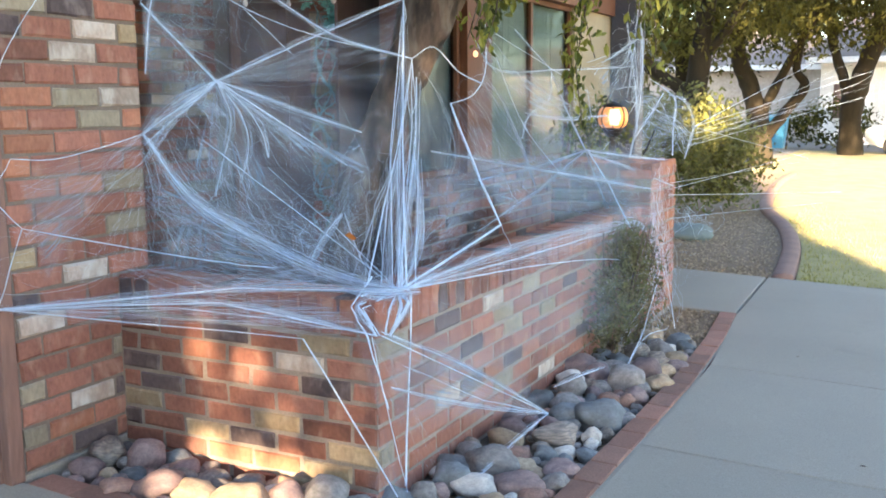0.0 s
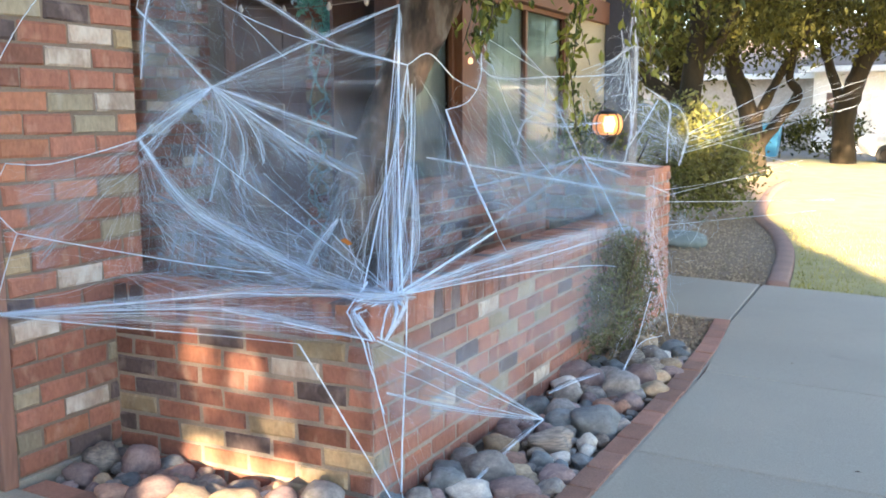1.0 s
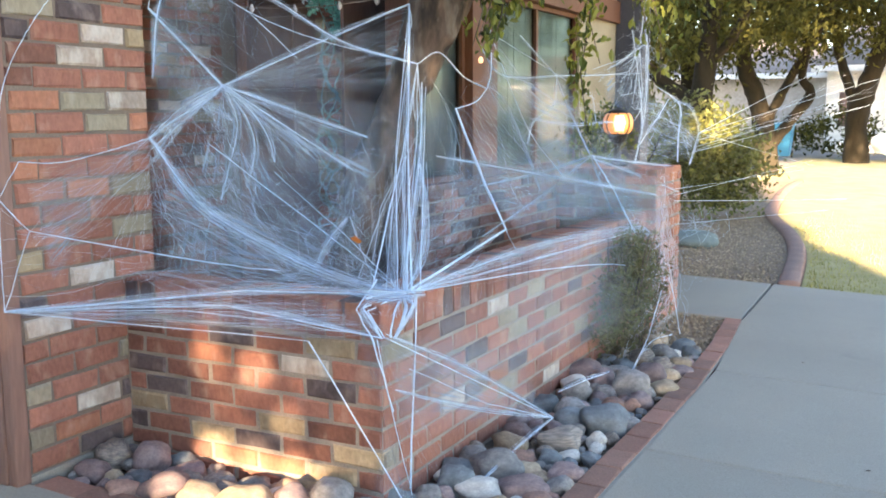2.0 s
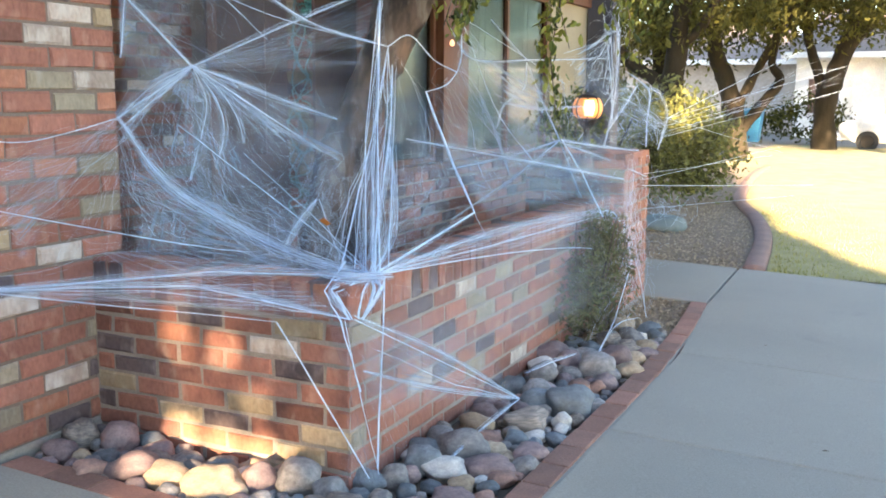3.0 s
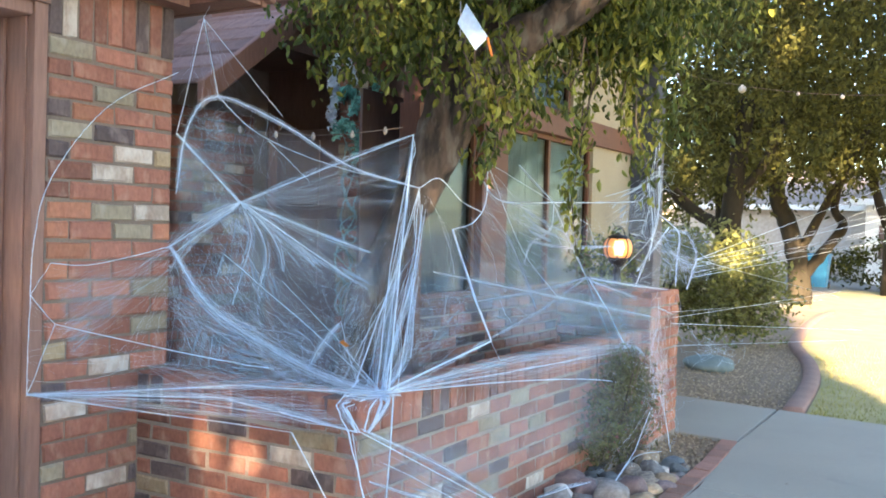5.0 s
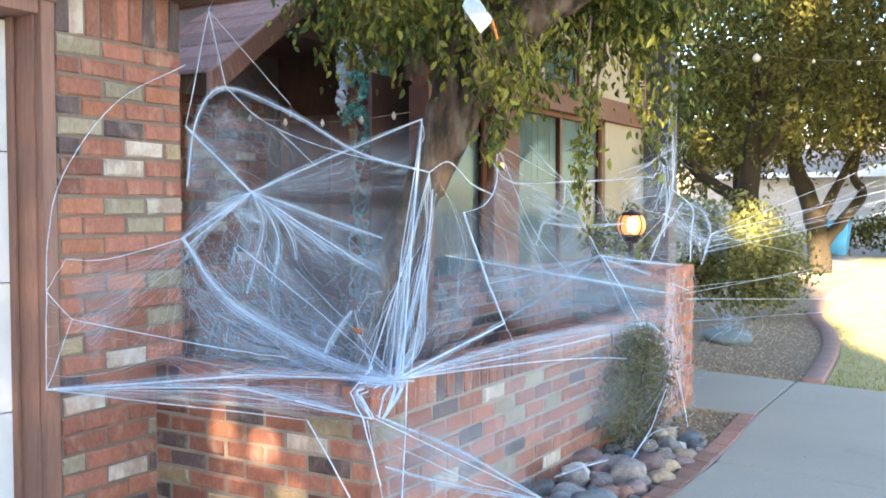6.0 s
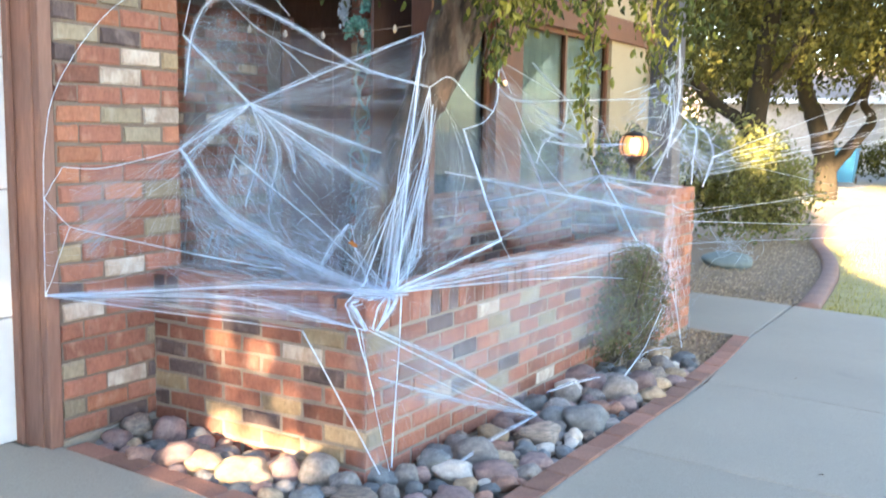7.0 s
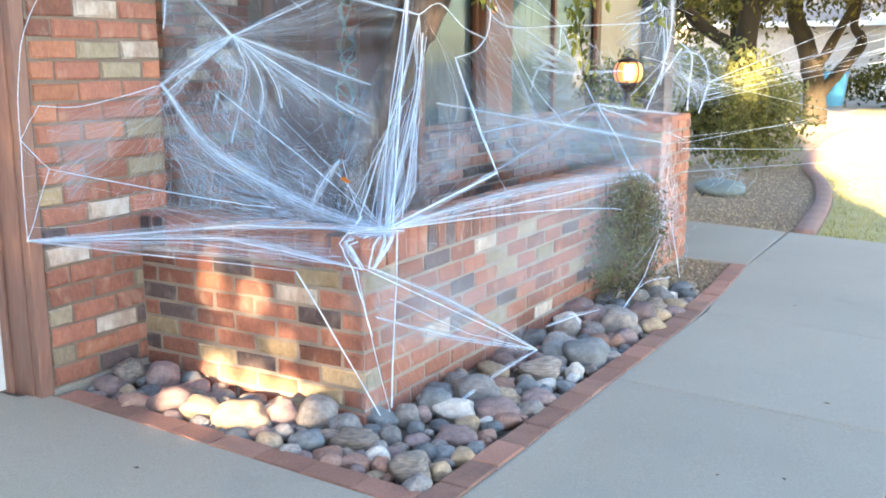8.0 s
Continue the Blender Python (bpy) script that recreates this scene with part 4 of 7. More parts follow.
link("crown", leaf_mesh("crown", cen, 0.052, 63, droop=1.2, wide=0.50, mats=2), LEAF, tree)
link("spray", leaf_mesh("spray", np.concatenate(hang), 0.052, 64, droop=1.3, wide=0.50, mats=3), LEAF, tree)

flag = thing("hanging_flag", "pale blue diamond flag with an orange edge hung in the tree", "flag", at=(-0.116, 0.980, 2.332))
bm = bmesh.new()
q = [bm.verts.new(p) for p in ((-0.139, 0.980, 2.444), (-0.020, 0.980, 2.279), (-0.085, 0.980, 2.226), (-0.181, 0.980, 2.357))]
front = bm.faces.new(q)
made = bmesh.ops.extrude_face_region(bm, geom=[front])["geom"]
for v in made:
    if isinstance(v, bmesh.types.BMVert):
        v.co.y += 0.006
bmesh.ops.recalc_face_normals(bm, faces=bm.faces)
part("cloth", bm, SIGN_WHITE, flag)
part("pole", tube([(-0.179, 1.000, 2.463), (-0.176, 1.000, 2.30)], 0.0025, 6), LIGHT_BULB, flag)
part("edge", tube([(-0.023, 0.980, 2.279), (0.005, 0.980, 2.190)], 0.006, 6), AMBER, flag)

# ---------------------------------------------------------------- lamp on the pillar
lx, ly, lz = -0.29, 3.57, 1.018
lantern = thing("pillar_lamp", "lit amber barrel lantern with black ribs on the pillar", "lamp", at=(lx, ly, lz))
part("foot", lathe([(0.075, 0), (0.078, 0.012), (0.05, 0.02), (0.028, 0.035), (0.022, 0.13), (0.03, 0.15)], (lx, ly, lz), 20), BLACK_METAL, lantern, smooth=True)
part("bottom_cup", lathe([(0.03, 0.15), (0.05, 0.17), (0.068, 0.205), (0.072, 0.214)], (lx, ly, lz), 24), BLACK_METAL, lantern, smooth=True)
body = [(0.070, 0.214), (0.088, 0.230), (0.100, 0.262), (0.100, 0.304), (0.088, 0.336), (0.070, 0.352)]
part("glass_barrel", lathe(body, (lx, ly, lz), 28), LAMP_GLOW, lantern, smooth=True)
part("lit_window", lathe([(0.030, 0.232), (0.044, 0.285), (0.030, 0.336)], (lx + 0.030, ly - 0.070, lz), 14), LAMP_HOT, lantern, smooth=True)
part("cap", lathe([(0.072, 0.350), (0.074, 0.357), (0.062, 0.368), (0.035, 0.376), (0.012, 0.384), (0.004, 0.39)], (lx, ly, lz), 24), BLACK_METAL, lantern, smooth=True)
for k in range(8):
    a = 2 * math.pi * (k + 0.38) / 8
    part("rib", tube([(lx + (r + 0.003) * math.cos(a), ly + (r + 0.004) * math.sin(a), lz + h) for r, h in body], 0.0045, 6), BLACK_METAL, lantern)
part("hanger", tube(curve_points([(lx - 0.05, ly, lz + 0.37), (lx - 0.03, ly, lz + 0.42), (lx, ly, lz + 0.44), (lx + 0.03, ly, lz + 0.42), (lx + 0.05, ly, lz + 0.37)], 5), 0.003, 6), BLACK_METAL, lantern)
bulb = bpy.data.lights.new("lamp_bulb", "POINT")
bulb.energy, bulb.color, bulb.shadow_soft_size = 0.12, (1.0, 0.6, 0.25), 0.05
ob = new("lamp_bulb", bulb)
ob.location = (lx + 0.09, ly - 0.15, lz + 0.29)

# ---------------------------------------------------------------- river stones
STONE_SHAPES = []
for v in range(9):
    bm = bmesh.new()
    bmesh.ops.create_icosphere(bm, subdivisions=3, radius=1.0)
    for q in bm.verts:
        d = q.co.normalized()
        s = 1 + 0.30 * noise.noise(d * 1.3 + Vector((v * 7.3, 0, 0))) + 0.11 * noise.noise(d * 2.9 + Vector((0, v * 5.1, 0)))
        e = 0.86                                  # slightly squared, as worn cobbles are
        q.co = Vector([math.copysign(abs(c) ** e, c) for c in d]) * s
    me = bpy.data.meshes.new("stone")
    bm.to_mesh(me)
    bm.free()
    me.polygons.foreach_set("use_smooth", [True] * len(me.polygons))
    STONE_SHAPES.append(me)
STONE_MESH = {}
STONE_WORDS = ("smooth grey", "purplish grey", "blue-grey", "tan", "chalky white", "rusty brown", "dark banded")


def stone(x, y, rx, ry, rz, m, yaw, shape, lift=0.0):
    key = (m, shape)
    if key not in STONE_MESH:
        STONE_MESH[key] = STONE_SHAPES[shape].copy()
        STONE_MESH[key].materials.append(STONE[m])
    ob = new("river_stone", STONE_MESH[key])
    ob.matrix_basis = Matrix.LocRotScale((x, y, gz(x, y) - 0.045 + rz * 0.86 + lift), Euler((random.uniform(-0.15, 0.15), random.uniform(-0.15, 0.15), yaw)), (rx, ry, rz))
    size = "large " if max(rx, ry) > 0.075 else "small " if max(rx, ry) < 0.045 else ""
    tagged(ob, f"{size}{STONE_WORDS[m]} river stone lying in the bed", "stone", "stones in the bed")


placed = []
for x, y, rx, ry, rz, m, yaw in (
    (0.221, 0.298, 0.085, 0.066, 0.046, 4, 0.28), (0.349, 0.390, 0.095, 0.074, 0.046, 1, 0.47), (0.424, 0.342, 0.055, 0.043, 0.031, 5, 0.65), (0.321, 0.219, 0.049, 0.038, 0.032, 3, 0.34),
    (0.411, 0.253, 0.045, 0.035, 0.027, 2, 0.52), (0.433, 0.160, 0.038, 0.030, 0.027, 5, 0.71), (0.350, 0.068, 0.077, 0.060, 0.038, 1, 0.39), (0.470, -0.085, 0.043, 0.034, 0.041, 3, 0.58),
    (0.457, 0.060, 0.029, 0.022, 0.025, 1, 0.76), (0.393, -0.298, 0.070, 0.054, 0.061, 6, 0.45), (0.458, -0.216, 0.038, 0.030, 0.036, 3, 0.63), (0.190, 0.050, 0.036, 0.028, 0.034, 2, 0.32)):
    stone(x, y, rx, ry, rz, m, yaw, len(placed) % 9)
    placed.append((x, y, 0.9 * max(rx, ry)))
for x, y, rx, ry, rz, m, yaw in (
    (0.294, 0.940, 0.096, 0.075, 0.053, 6, 0.28), (0.427, 1.019, 0.046, 0.036, 0.043, 4, 0.47), (0.374, 0.821, 0.047, 0.036, 0.028, 4, 0.65), (0.332, 0.716, 0.046, 0.036, 0.042, 2, 0.34),
    (0.440, 0.598, 0.070, 0.054, 0.045, 1, 0.52), (0.300, 0.582, 0.064, 0.050, 0.033, 3, 0.71), (0.224, 0.695, 0.066, 0.051, 0.034, 5, 0.39), (0.197, 0.501, 0.098, 0.077, 0.064, 0, 0.58),
    (0.245, 1.225, 0.078, 0.061, 0.053, 2, 0.76), (0.389, 1.232, 0.111, 0.087, 0.073, 2, 0.45), (0.408, 1.587, 0.045, 0.035, 0.040, 5, 0.63), (0.104, 0.117, 0.052, 0.041, 0.050, 0, 0.32)):
    stone(x, y, rx, ry, rz, m, yaw, len(placed) % 9)
    placed.append((x, y, 0.9 * max(rx, ry)))
for x, y, rx, ry, rz, m, yaw in (
    (0.329, 1.837, 0.089, 0.070, 0.078, 0, 0.28), (0.373, 2.041, 0.083, 0.064, 0.077, 1, 0.47), (0.361, 2.347, 0.068, 0.053, 0.055, 6, 0.65), (0.346, 2.715, 0.038, 0.029, 0.036, 4, 0.34),
    (0.408, 2.277, 0.044, 0.035, 0.032, 3, 0.52), (0.413, 1.823, 0.047, 0.037, 0.042, 0, 0.71), (0.045, 1.945, 0.099, 0.078, 0.068, 1, 0.39), (0.135, 1.595, 0.073, 0.057, 0.068, 0, 0.58),
    (0.163, 1.898, 0.067, 0.052, 0.062, 1, 0.76), (0.129, 0.287, 0.068, 0.053, 0.059, 2, 0.45), (0.073, 1.339, 0.064, 0.050, 0.056, 2, 0.63), (0.161, -0.079, 0.045, 0.035, 0.043, 0, 0.32)):
    stone(x, y, rx, ry, rz, m, yaw, len(placed) % 9)
    placed.append((x, y, 0.9 * max(rx, ry)))
for x, y, rx, ry, rz, m, yaw in (
    (-1.065, -0.296, 0.062, 0.049, 0.046, 1, 0.28), (-0.968, -0.292, 0.037, 0.029, 0.035, 3, 0.47), (-0.943, -0.126, 0.071, 0.055, 0.067, 1, 0.65), (-0.894, -0.245, 0.050, 0.039, 0.034, 2, 0.34),
    (-0.715, -0.294, 0.099, 0.077, 0.057, 1, 0.52), (-0.783, -0.105, 0.063, 0.049, 0.036, 1, 0.71), (-0.567, -0.291, 0.076, 0.059, 0.053, 3, 0.39), (-0.628, -0.108, 0.055, 0.043, 0.036, 0, 0.58),
    (-0.388, -0.267, 0.111, 0.086, 0.055, 3, 0.76), (-0.500, -0.074, 0.065, 0.051, 0.034, 0, 0.45), (-0.276, -0.157, 0.062, 0.049, 0.059, 1, 0.63), (-0.146, -0.108, 0.079, 0.062, 0.075, 0, 0.32)):
    stone(x, y, rx, ry, rz, m, yaw, len(placed) % 9)
    placed.append((x, y, 0.9 * max(rx, ry)))
for x, y, rx, ry, rz, m, yaw in (
    (-0.251, -0.315, 0.045, 0.035, 0.033, 1, 0.28), (-0.056, -0.281, 0.069, 0.054, 0.043, 2, 0.47), (0.057, -0.320, 0.059, 0.046, 0.029, 5, 0.65), (0.084, -0.189, 0.085, 0.066, 0.047, 6, 0.34),
    (0.175, -0.310, 0.056, 0.044, 0.030, 5, 0.52), (0.276, -0.299, 0.038, 0.030, 0.036, 5, 0.71), (0.259, -0.189, 0.046, 0.035, 0.033, 1, 0.39), (0.333, -0.115, 0.044, 0.034, 0.036, 2, 0.58),
    (0.279, -0.349, 0.038, 0.030, 0.019, 3, 0.76)):
    stone(x, y, rx, ry, rz, m, yaw, len(placed) % 9)
    placed.append((x, y, 0.9 * max(rx, ry)))
rng = random.Random(77)
for size, tries in ((0.07, 300), (0.052, 500), (0.038, 900), (0.026, 1400)):
    for _ in range(tries):
        if rng.random() < 0.38:
            x, y = rng.uniform(-1.12, 0.48), rng.uniform(-0.38, -0.03)
        else:
            y = rng.uniform(-0.3, 3.0)
            x = rng.uniform(0.03, edge_x(y) - 0.15)
        r = size * rng.uniform(0.8, 1.2)
        if any((x - a) ** 2 + (y - b) ** 2 < ((r + c) * 0.80) ** 2 for a, b, c in placed):
            continue
        placed.append((x, y, r))
        stone(x, y, r, r * rng.uniform(0.65, 0.9), r * rng.uniform(0.5, 0.8), rng.choice((0, 0, 0, 1, 1, 1, 2, 2, 3, 5, 6, 6, 0, 4)), rng.uniform(0, 3), rng.randrange(9), 0.0 if size > 0.05 else 0.012)

# ---------------------------------------------------------------- shrub beside the pillar
shrub = thing("shrub", "scrawny dusty green shrub in front of the pillar, caught in web", "shrub", at=(0.12, 2.75, 0.0))
cen = clumps([((0.11, 2.52, 0.36), (0.12, 0.32, 0.30)), ((0.12, 2.86, 0.34), (0.10, 0.20, 0.28)), ((0.11, 2.26, 0.26), (0.10, 0.20, 0.20)), ((0.10, 2.66, 0.56), (0.10, 0.24, 0.14))], 13000, 14, 0.045, 71)
link("leaves", leaf_mesh("leaves", cen, 0.034, 72, droop=-0.2, wide=0.30), SHRUB_LEAF, shrub)
rng = random.Random(5)
for k in range(14):
    a, b = rng.uniform(2.35, 3.05), rng.uniform(-0.12, 0.12)
    part("stem", tube(curve_points([(0.12, 2.72 + (a - 2.72) * 0.3, -0.05), (0.10 + b * 0.5, a, 0.3), (0.12 + b, a + rng.uniform(-0.1, 0.1), rng.uniform(0.5, 0.72))], 4), 0.004, 5), BARK, shrub)

bush = thing("bush", "dark loose bush growing beneath the house window", "bush", at=(-0.86, 4.75, -0.02))
cen = clumps([((-0.86, 4.75, 1.05), (0.22, 0.38, 0.38)), ((-0.80, 4.6, 0.55), (0.20, 0.35, 0.42)), ((-0.84, 5.1, 1.2), (0.18, 0.25, 0.30))], 2600, 16, 0.05, 75, hang=0.08)
link("leaves", leaf_mesh("leaves", cen, 0.045, 76, droop=0.4, wide=0.5, mats=2), LEAF, bush)
for k in range(5):
    part("stem", tube(curve_points([(-0.86, 4.75, -0.05), (-0.86 + 0.05 * (k - 2), 4.6 + 0.08 * k, 0.5), (-0.86 + 0.06 * (k - 2), 4.5 + 0.14 * k, 1.15)], 4), 0.006, 5), BARK, bush)

# ---------------------------------------------------------------- gravel yard, curved kerb, lawn
yard = bmesh.new()
CURB = [(0.58, 5.62), (0.47, 6.95), (0.365, 7.93), (0.235, 8.77), (0.03, 9.8), (-0.28, 11.0), (-0.50, 12.0), (-0.66, 13.3), (-0.86, 15.6), (-0.95, 17.2), (-0.98, 19.0)]
edge = [(p.x, p.y) for p in curve_points([(x, y, 0) for x, y in CURB], 4)]
for (xa, ya), (xb, yb) in zip(edge, edge[1:]):
    yard.faces.new([yard.verts.new((x, y, gz(x, y) - 0.02)) for x, y in ((-9, ya), (xa - 0.1, ya), (xb - 0.1, yb), (-9, yb))])
yard.faces.new([yard.verts.new((x, y, gz(x, y) - 0.021)) for x, y in ((0.07, 2.85), (0.475, 2.85), (0.40, 3.93), (0.07, 3.93))])
tagged(part("gravel_yard", yard, GRAVEL_BED), "tan gravel yard beside the walk", "gravel", kind="structure")
rng = np.random.default_rng(81)
n = 5200
px = np.concatenate([rng.uniform(-1.0, 0.5, n), rng.uniform(0.02, 0.45, 700)])
py = np.concatenate([5.62 + 7.5 * rng.random(n) ** 1.6, rng.uniform(2.6, 3.95, 700)])
verts, faces = [], []
for x, y in zip(px, py):
    if y > 5.5 and x > np.interp(y, [c[1] for c in CURB], [c[0] for c in CURB]) - 0.12:
        continue
    s, k = rng.uniform(0.007, 0.017), len(verts)
    z0 = gz(x, y) - 0.018
    d = rng.uniform(0.7, 1.3, 5) * s
    verts += [(x + d[0], y, z0), (x, y + d[1], z0), (x - d[2], y, z0), (x, y - d[3], z0), (x + rng.normal() * s * 0.2, y + rng.normal() * s * 0.2, z0 + d[4])]
    faces += [(k, k + 1, k + 4), (k + 1, k + 2, k + 4), (k + 2, k + 3, k + 4), (k + 3, k, k + 4)]
tagged(link("gravel", mesh_of("gravel", verts, faces), GRAVEL), "loose tan gravel over the yard", "gravel", kind="stuff")

bm = bmesh.new()
pts = [Vector(q) for q in curve_points([(x, y, 0) for x, y in CURB], 12)]
profile = ((-0.095, -0.05), (-0.09, 0.025), (-0.07, 0.046), (0.0, 0.052), (0.07, 0.046), (0.09, 0.022), (0.095, -0.05))
rows_ = []
for i, q in enumerate(pts):
    d = (pts[min(i + 1, len(pts) - 1)] - pts[max(i - 1, 0)]).normalized()
    rows_.append([bm.verts.new((q.x + d.y * s, q.y - d.x * s, gz(q.x, q.y) + h - 0.02)) for s, h in profile])
for r_, s_ in zip(rows_, rows_[1:]):
    for k in range(len(profile) - 1):
        bm.faces.new((r_[k], r_[k + 1], s_[k + 1], s_[k]))
bm.faces.new(rows_[0])
bm.faces.new(rows_[-1][::-1])
bmesh.ops.recalc_face_normals(bm, faces=bm.faces)
tagged(part("curved_kerb", bm, KERB, smooth=True), "winding reddish concrete kerb between gravel and lawn", "kerb", kind="structure")

lawn = bmesh.new()
for (xa, ya), (xb, yb) in zip(edge, edge[1:]):
    lawn.faces.new([lawn.verts.new((x, y, gz(x, y) - 0.012)) for x, y in ((xa + 0.1, ya), (16, ya), (16, yb), (xb + 0.1, yb))])
lawn.faces.new([lawn.verts.new((x, y, gz(x, y) - 0.012)) for x, y in ((1.87, 1.2), (16, 1.2), (16, 5.62), (1.87, 5.62))])
lawn.faces.new([lawn.verts.new((x, y, gz(x, y) - 0.012)) for x, y in ((-9, 19.0), (16, 19.0), (16, 30), (-9, 30))])
tagged(part("lawn", lawn, LAWN), "dry yellow-green lawn in low sun", "lawn", kind="structure")
edge2 = thing("lawn_edging", "single row of red bricks along the driveway edge", "edging", kind="structure")
edge_row(edge2, (1.816, 1.25), (1.816, 5.6), seed=9)
rng = np.random.default_rng(91)
n = 15000
gx = rng.uniform(0.0, 4.5, n)
gy = 5.62 + 7.5 * rng.random(n) ** 1.5
side = rng.random(n) < 0.15
gx[side], gy[side] = rng.uniform(1.92, 3.5, side.sum()), rng.uniform(1.3, 5.6, side.sum())
lim = np.interp(gy, [c[1] for c in CURB], [c[0] for c in CURB]) + 0.13
keep = (gx > lim) | side
gx, gy = gx[keep], gy[keep]
base = np.stack([gx, gy, np.array([gz(a, b) for a, b in zip(gx, gy)]) - 0.014], 1)
ang = rng.uniform(0, 6.28, len(base))
wd = np.stack([np.cos(ang), np.sin(ang), 0 * ang], 1) * 0.006
tip = base + np.stack([rng.normal(size=len(base)) * 0.014, rng.normal(size=len(base)) * 0.014, rng.uniform(0.02, 0.05, len(base))], 1)
verts = np.stack([base - wd, base + wd, tip], 1).reshape(-1, 3)
tagged(link("grass", mesh_of("grass", verts.tolist(), np.arange(len(verts)).reshape(-1, 3).tolist()), GRASS), "short dry grass blades of the lawn", "grass", kind="stuff")

boulder = bmesh.new()
bmesh.ops.create_icosphere(boulder, subdivisions=3, radius=1.0)
for q in boulder.verts:
    q.co *= 1 + 0.2 * noise.noise(q.co * 1.4)
    q.co = Vector((q.co.x * 0.29 - 0.72, q.co.y * 0.34 + 7.95, q.co.z * 0.11 + gz(-0.72, 7.95) + 0.03))
tagged(part("boulder", boulder, TEAL_STONE, smooth=True), "flat blue-grey boulder half sunk in gravel", "boulder")

# ---------------------------------------------------------------- far trees, hedge, houses, street things
def far_tree(label, base, stems, blobs, seed, per=1.7, leaf=0.22, spread=0.28):
    t = thing("tree", label, "tree", at=(base[0], base[1], gz(*base) - 0.05), group="trees beyond the yard")
    g = gz(*base) - 0.1
    bm = bmesh.new()
    for k, (ends, r0, r1) in enumerate(stems):
        ln = curve_points([(base[0] + x, base[1] + y, g + z) for x, y, z in ends], 5)
        if k == 0:
            bark_tube(bm, ln, [r0 + (r1 - r0) * i / (len(ln) - 1) for i in range(len(ln))], 10, seed=seed)
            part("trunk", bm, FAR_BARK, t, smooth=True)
        else:
            lb = bmesh.new()
            bark_tube(lb, ln, [r0 + (r1 - r0) * i / (len(ln) - 1) for i in range(len(ln))], 8, seed=seed + k)
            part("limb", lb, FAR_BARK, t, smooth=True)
    cen = clumps([((base[0] + c[0], base[1] + c[1], g + c[2] - 0.55), r) for c, r in blobs], per, 26, spread, seed, hang=0.35)
    link("crown", leaf_mesh("crown", cen, leaf, seed, droop=0.5, wide=0.5), FAR_LEAF, t)
    return t


far_tree("yard tree with a straight dark trunk and a leaning limb", (-2.3, 15.5),
         [([(0, 0, 0), (0.0, 0, 1.0), (-0.02, 0, 1.9), (0.05, 0, 2.8), (0.2, 0, 4.2)], 0.24, 0.16), ([(-0.02, 0, 1.45), (-0.35, 0, 1.85), (-0.95, 0.1, 2.25), (-1.6, 0.2, 3.0), (-2.0, 0.2, 4.0)], 0.13, 0.10),
          ([(0.0, 0, 2.4), (0.5, 0, 2.9), (0.9, 0, 3.8)], 0.10, 0.07)],
         [((-0.8, 0, 4.2), (2.2, 2.0, 1.2)), ((0.7, 0.2, 4.1), (1.5, 1.6, 0.9)), ((-2.2, -0.5, 3.7), (1.3, 1.3, 0.8)), ((-0.3, 0, 5.6), (2.8, 2.2, 1.2)), ((1.7, 0.2, 5.5), (1.5, 1.6, 1.0)), ((-0.6, 0, 7.2), (2.8, 2.0, 1.1)), ((1.9, 0, 7.0), (1.7, 1.6, 1.1)), ((-2.4, 0.2, 6.2), (1.6, 1.6, 1.0))], 101, per=25, leaf=0.122, spread=0.19)
far_tree("many-stemmed yard tree in the middle distance", (-2.05, 21.6),
         [([(0, 0, 0), (-0.05, 0, 0.9), (-0.32, 0, 1.95), (-0.6, 0, 2.6), (-0.8, 0, 4.6)], 0.28, 0.16), ([(0.05, 0, 0.7), (0.48, 0, 1.3), (0.93, 0, 1.95), (0.72, 0, 2.35), (0.85, 0, 3.2)], 0.15, 0.08),
          ([(-0.1, 0, 1.2), (0.3, 0, 2.0), (0.75, 0, 2.9), (1.5, 0, 4.4)], 0.13, 0.09)],
         [((-0.8, 0, 5.0), (2.8, 2.4, 1.4)), ((1.8, 0, 4.6), (2.2, 2.2, 1.1)), ((0.4, 0, 6.6), (3.4, 2.6, 1.4)), ((-2.2, -0.3, 4.2), (1.5, 1.5, 0.9)), ((0.2, -0.6, 3.6), (0.9, 0.8, 0.5)), ((0.2, 0, 8.4), (3.4, 2.2, 1.3))], 102, per=21, leaf=0.14, spread=0.23)
far_tree("forked sunlit tree beside the street", (-0.47, 28.0),
         [([(0, 0, 0), (-0.06, 0, 1.4), (0.12, 0, 2.2), (0.52, 0, 3.5), (0.8, 0, 5.0)], 0.36, 0.22), ([(-0.05, 0, 1.5), (-0.35, 0, 2.4), (-0.70, 0, 3.5), (-0.9, 0, 5.0)], 0.17, 0.12), ([(0.4, 0, 3.0), (1.2, 0, 4.0), (2.0, 0, 5.2)], 0.2, 0.12)],
         [((0.8, 0, 6.0), (3.2, 2.5, 1.7)), ((3.0, 0, 5.4), (2.2, 2.0, 1.4)), ((-1.4, 0, 5.6), (2.0, 2.0, 1.2)), ((1.4, -0.5, 7.6), (3.6, 2.6, 1.5))], 103, per=18, leaf=0.16, spread=0.30)
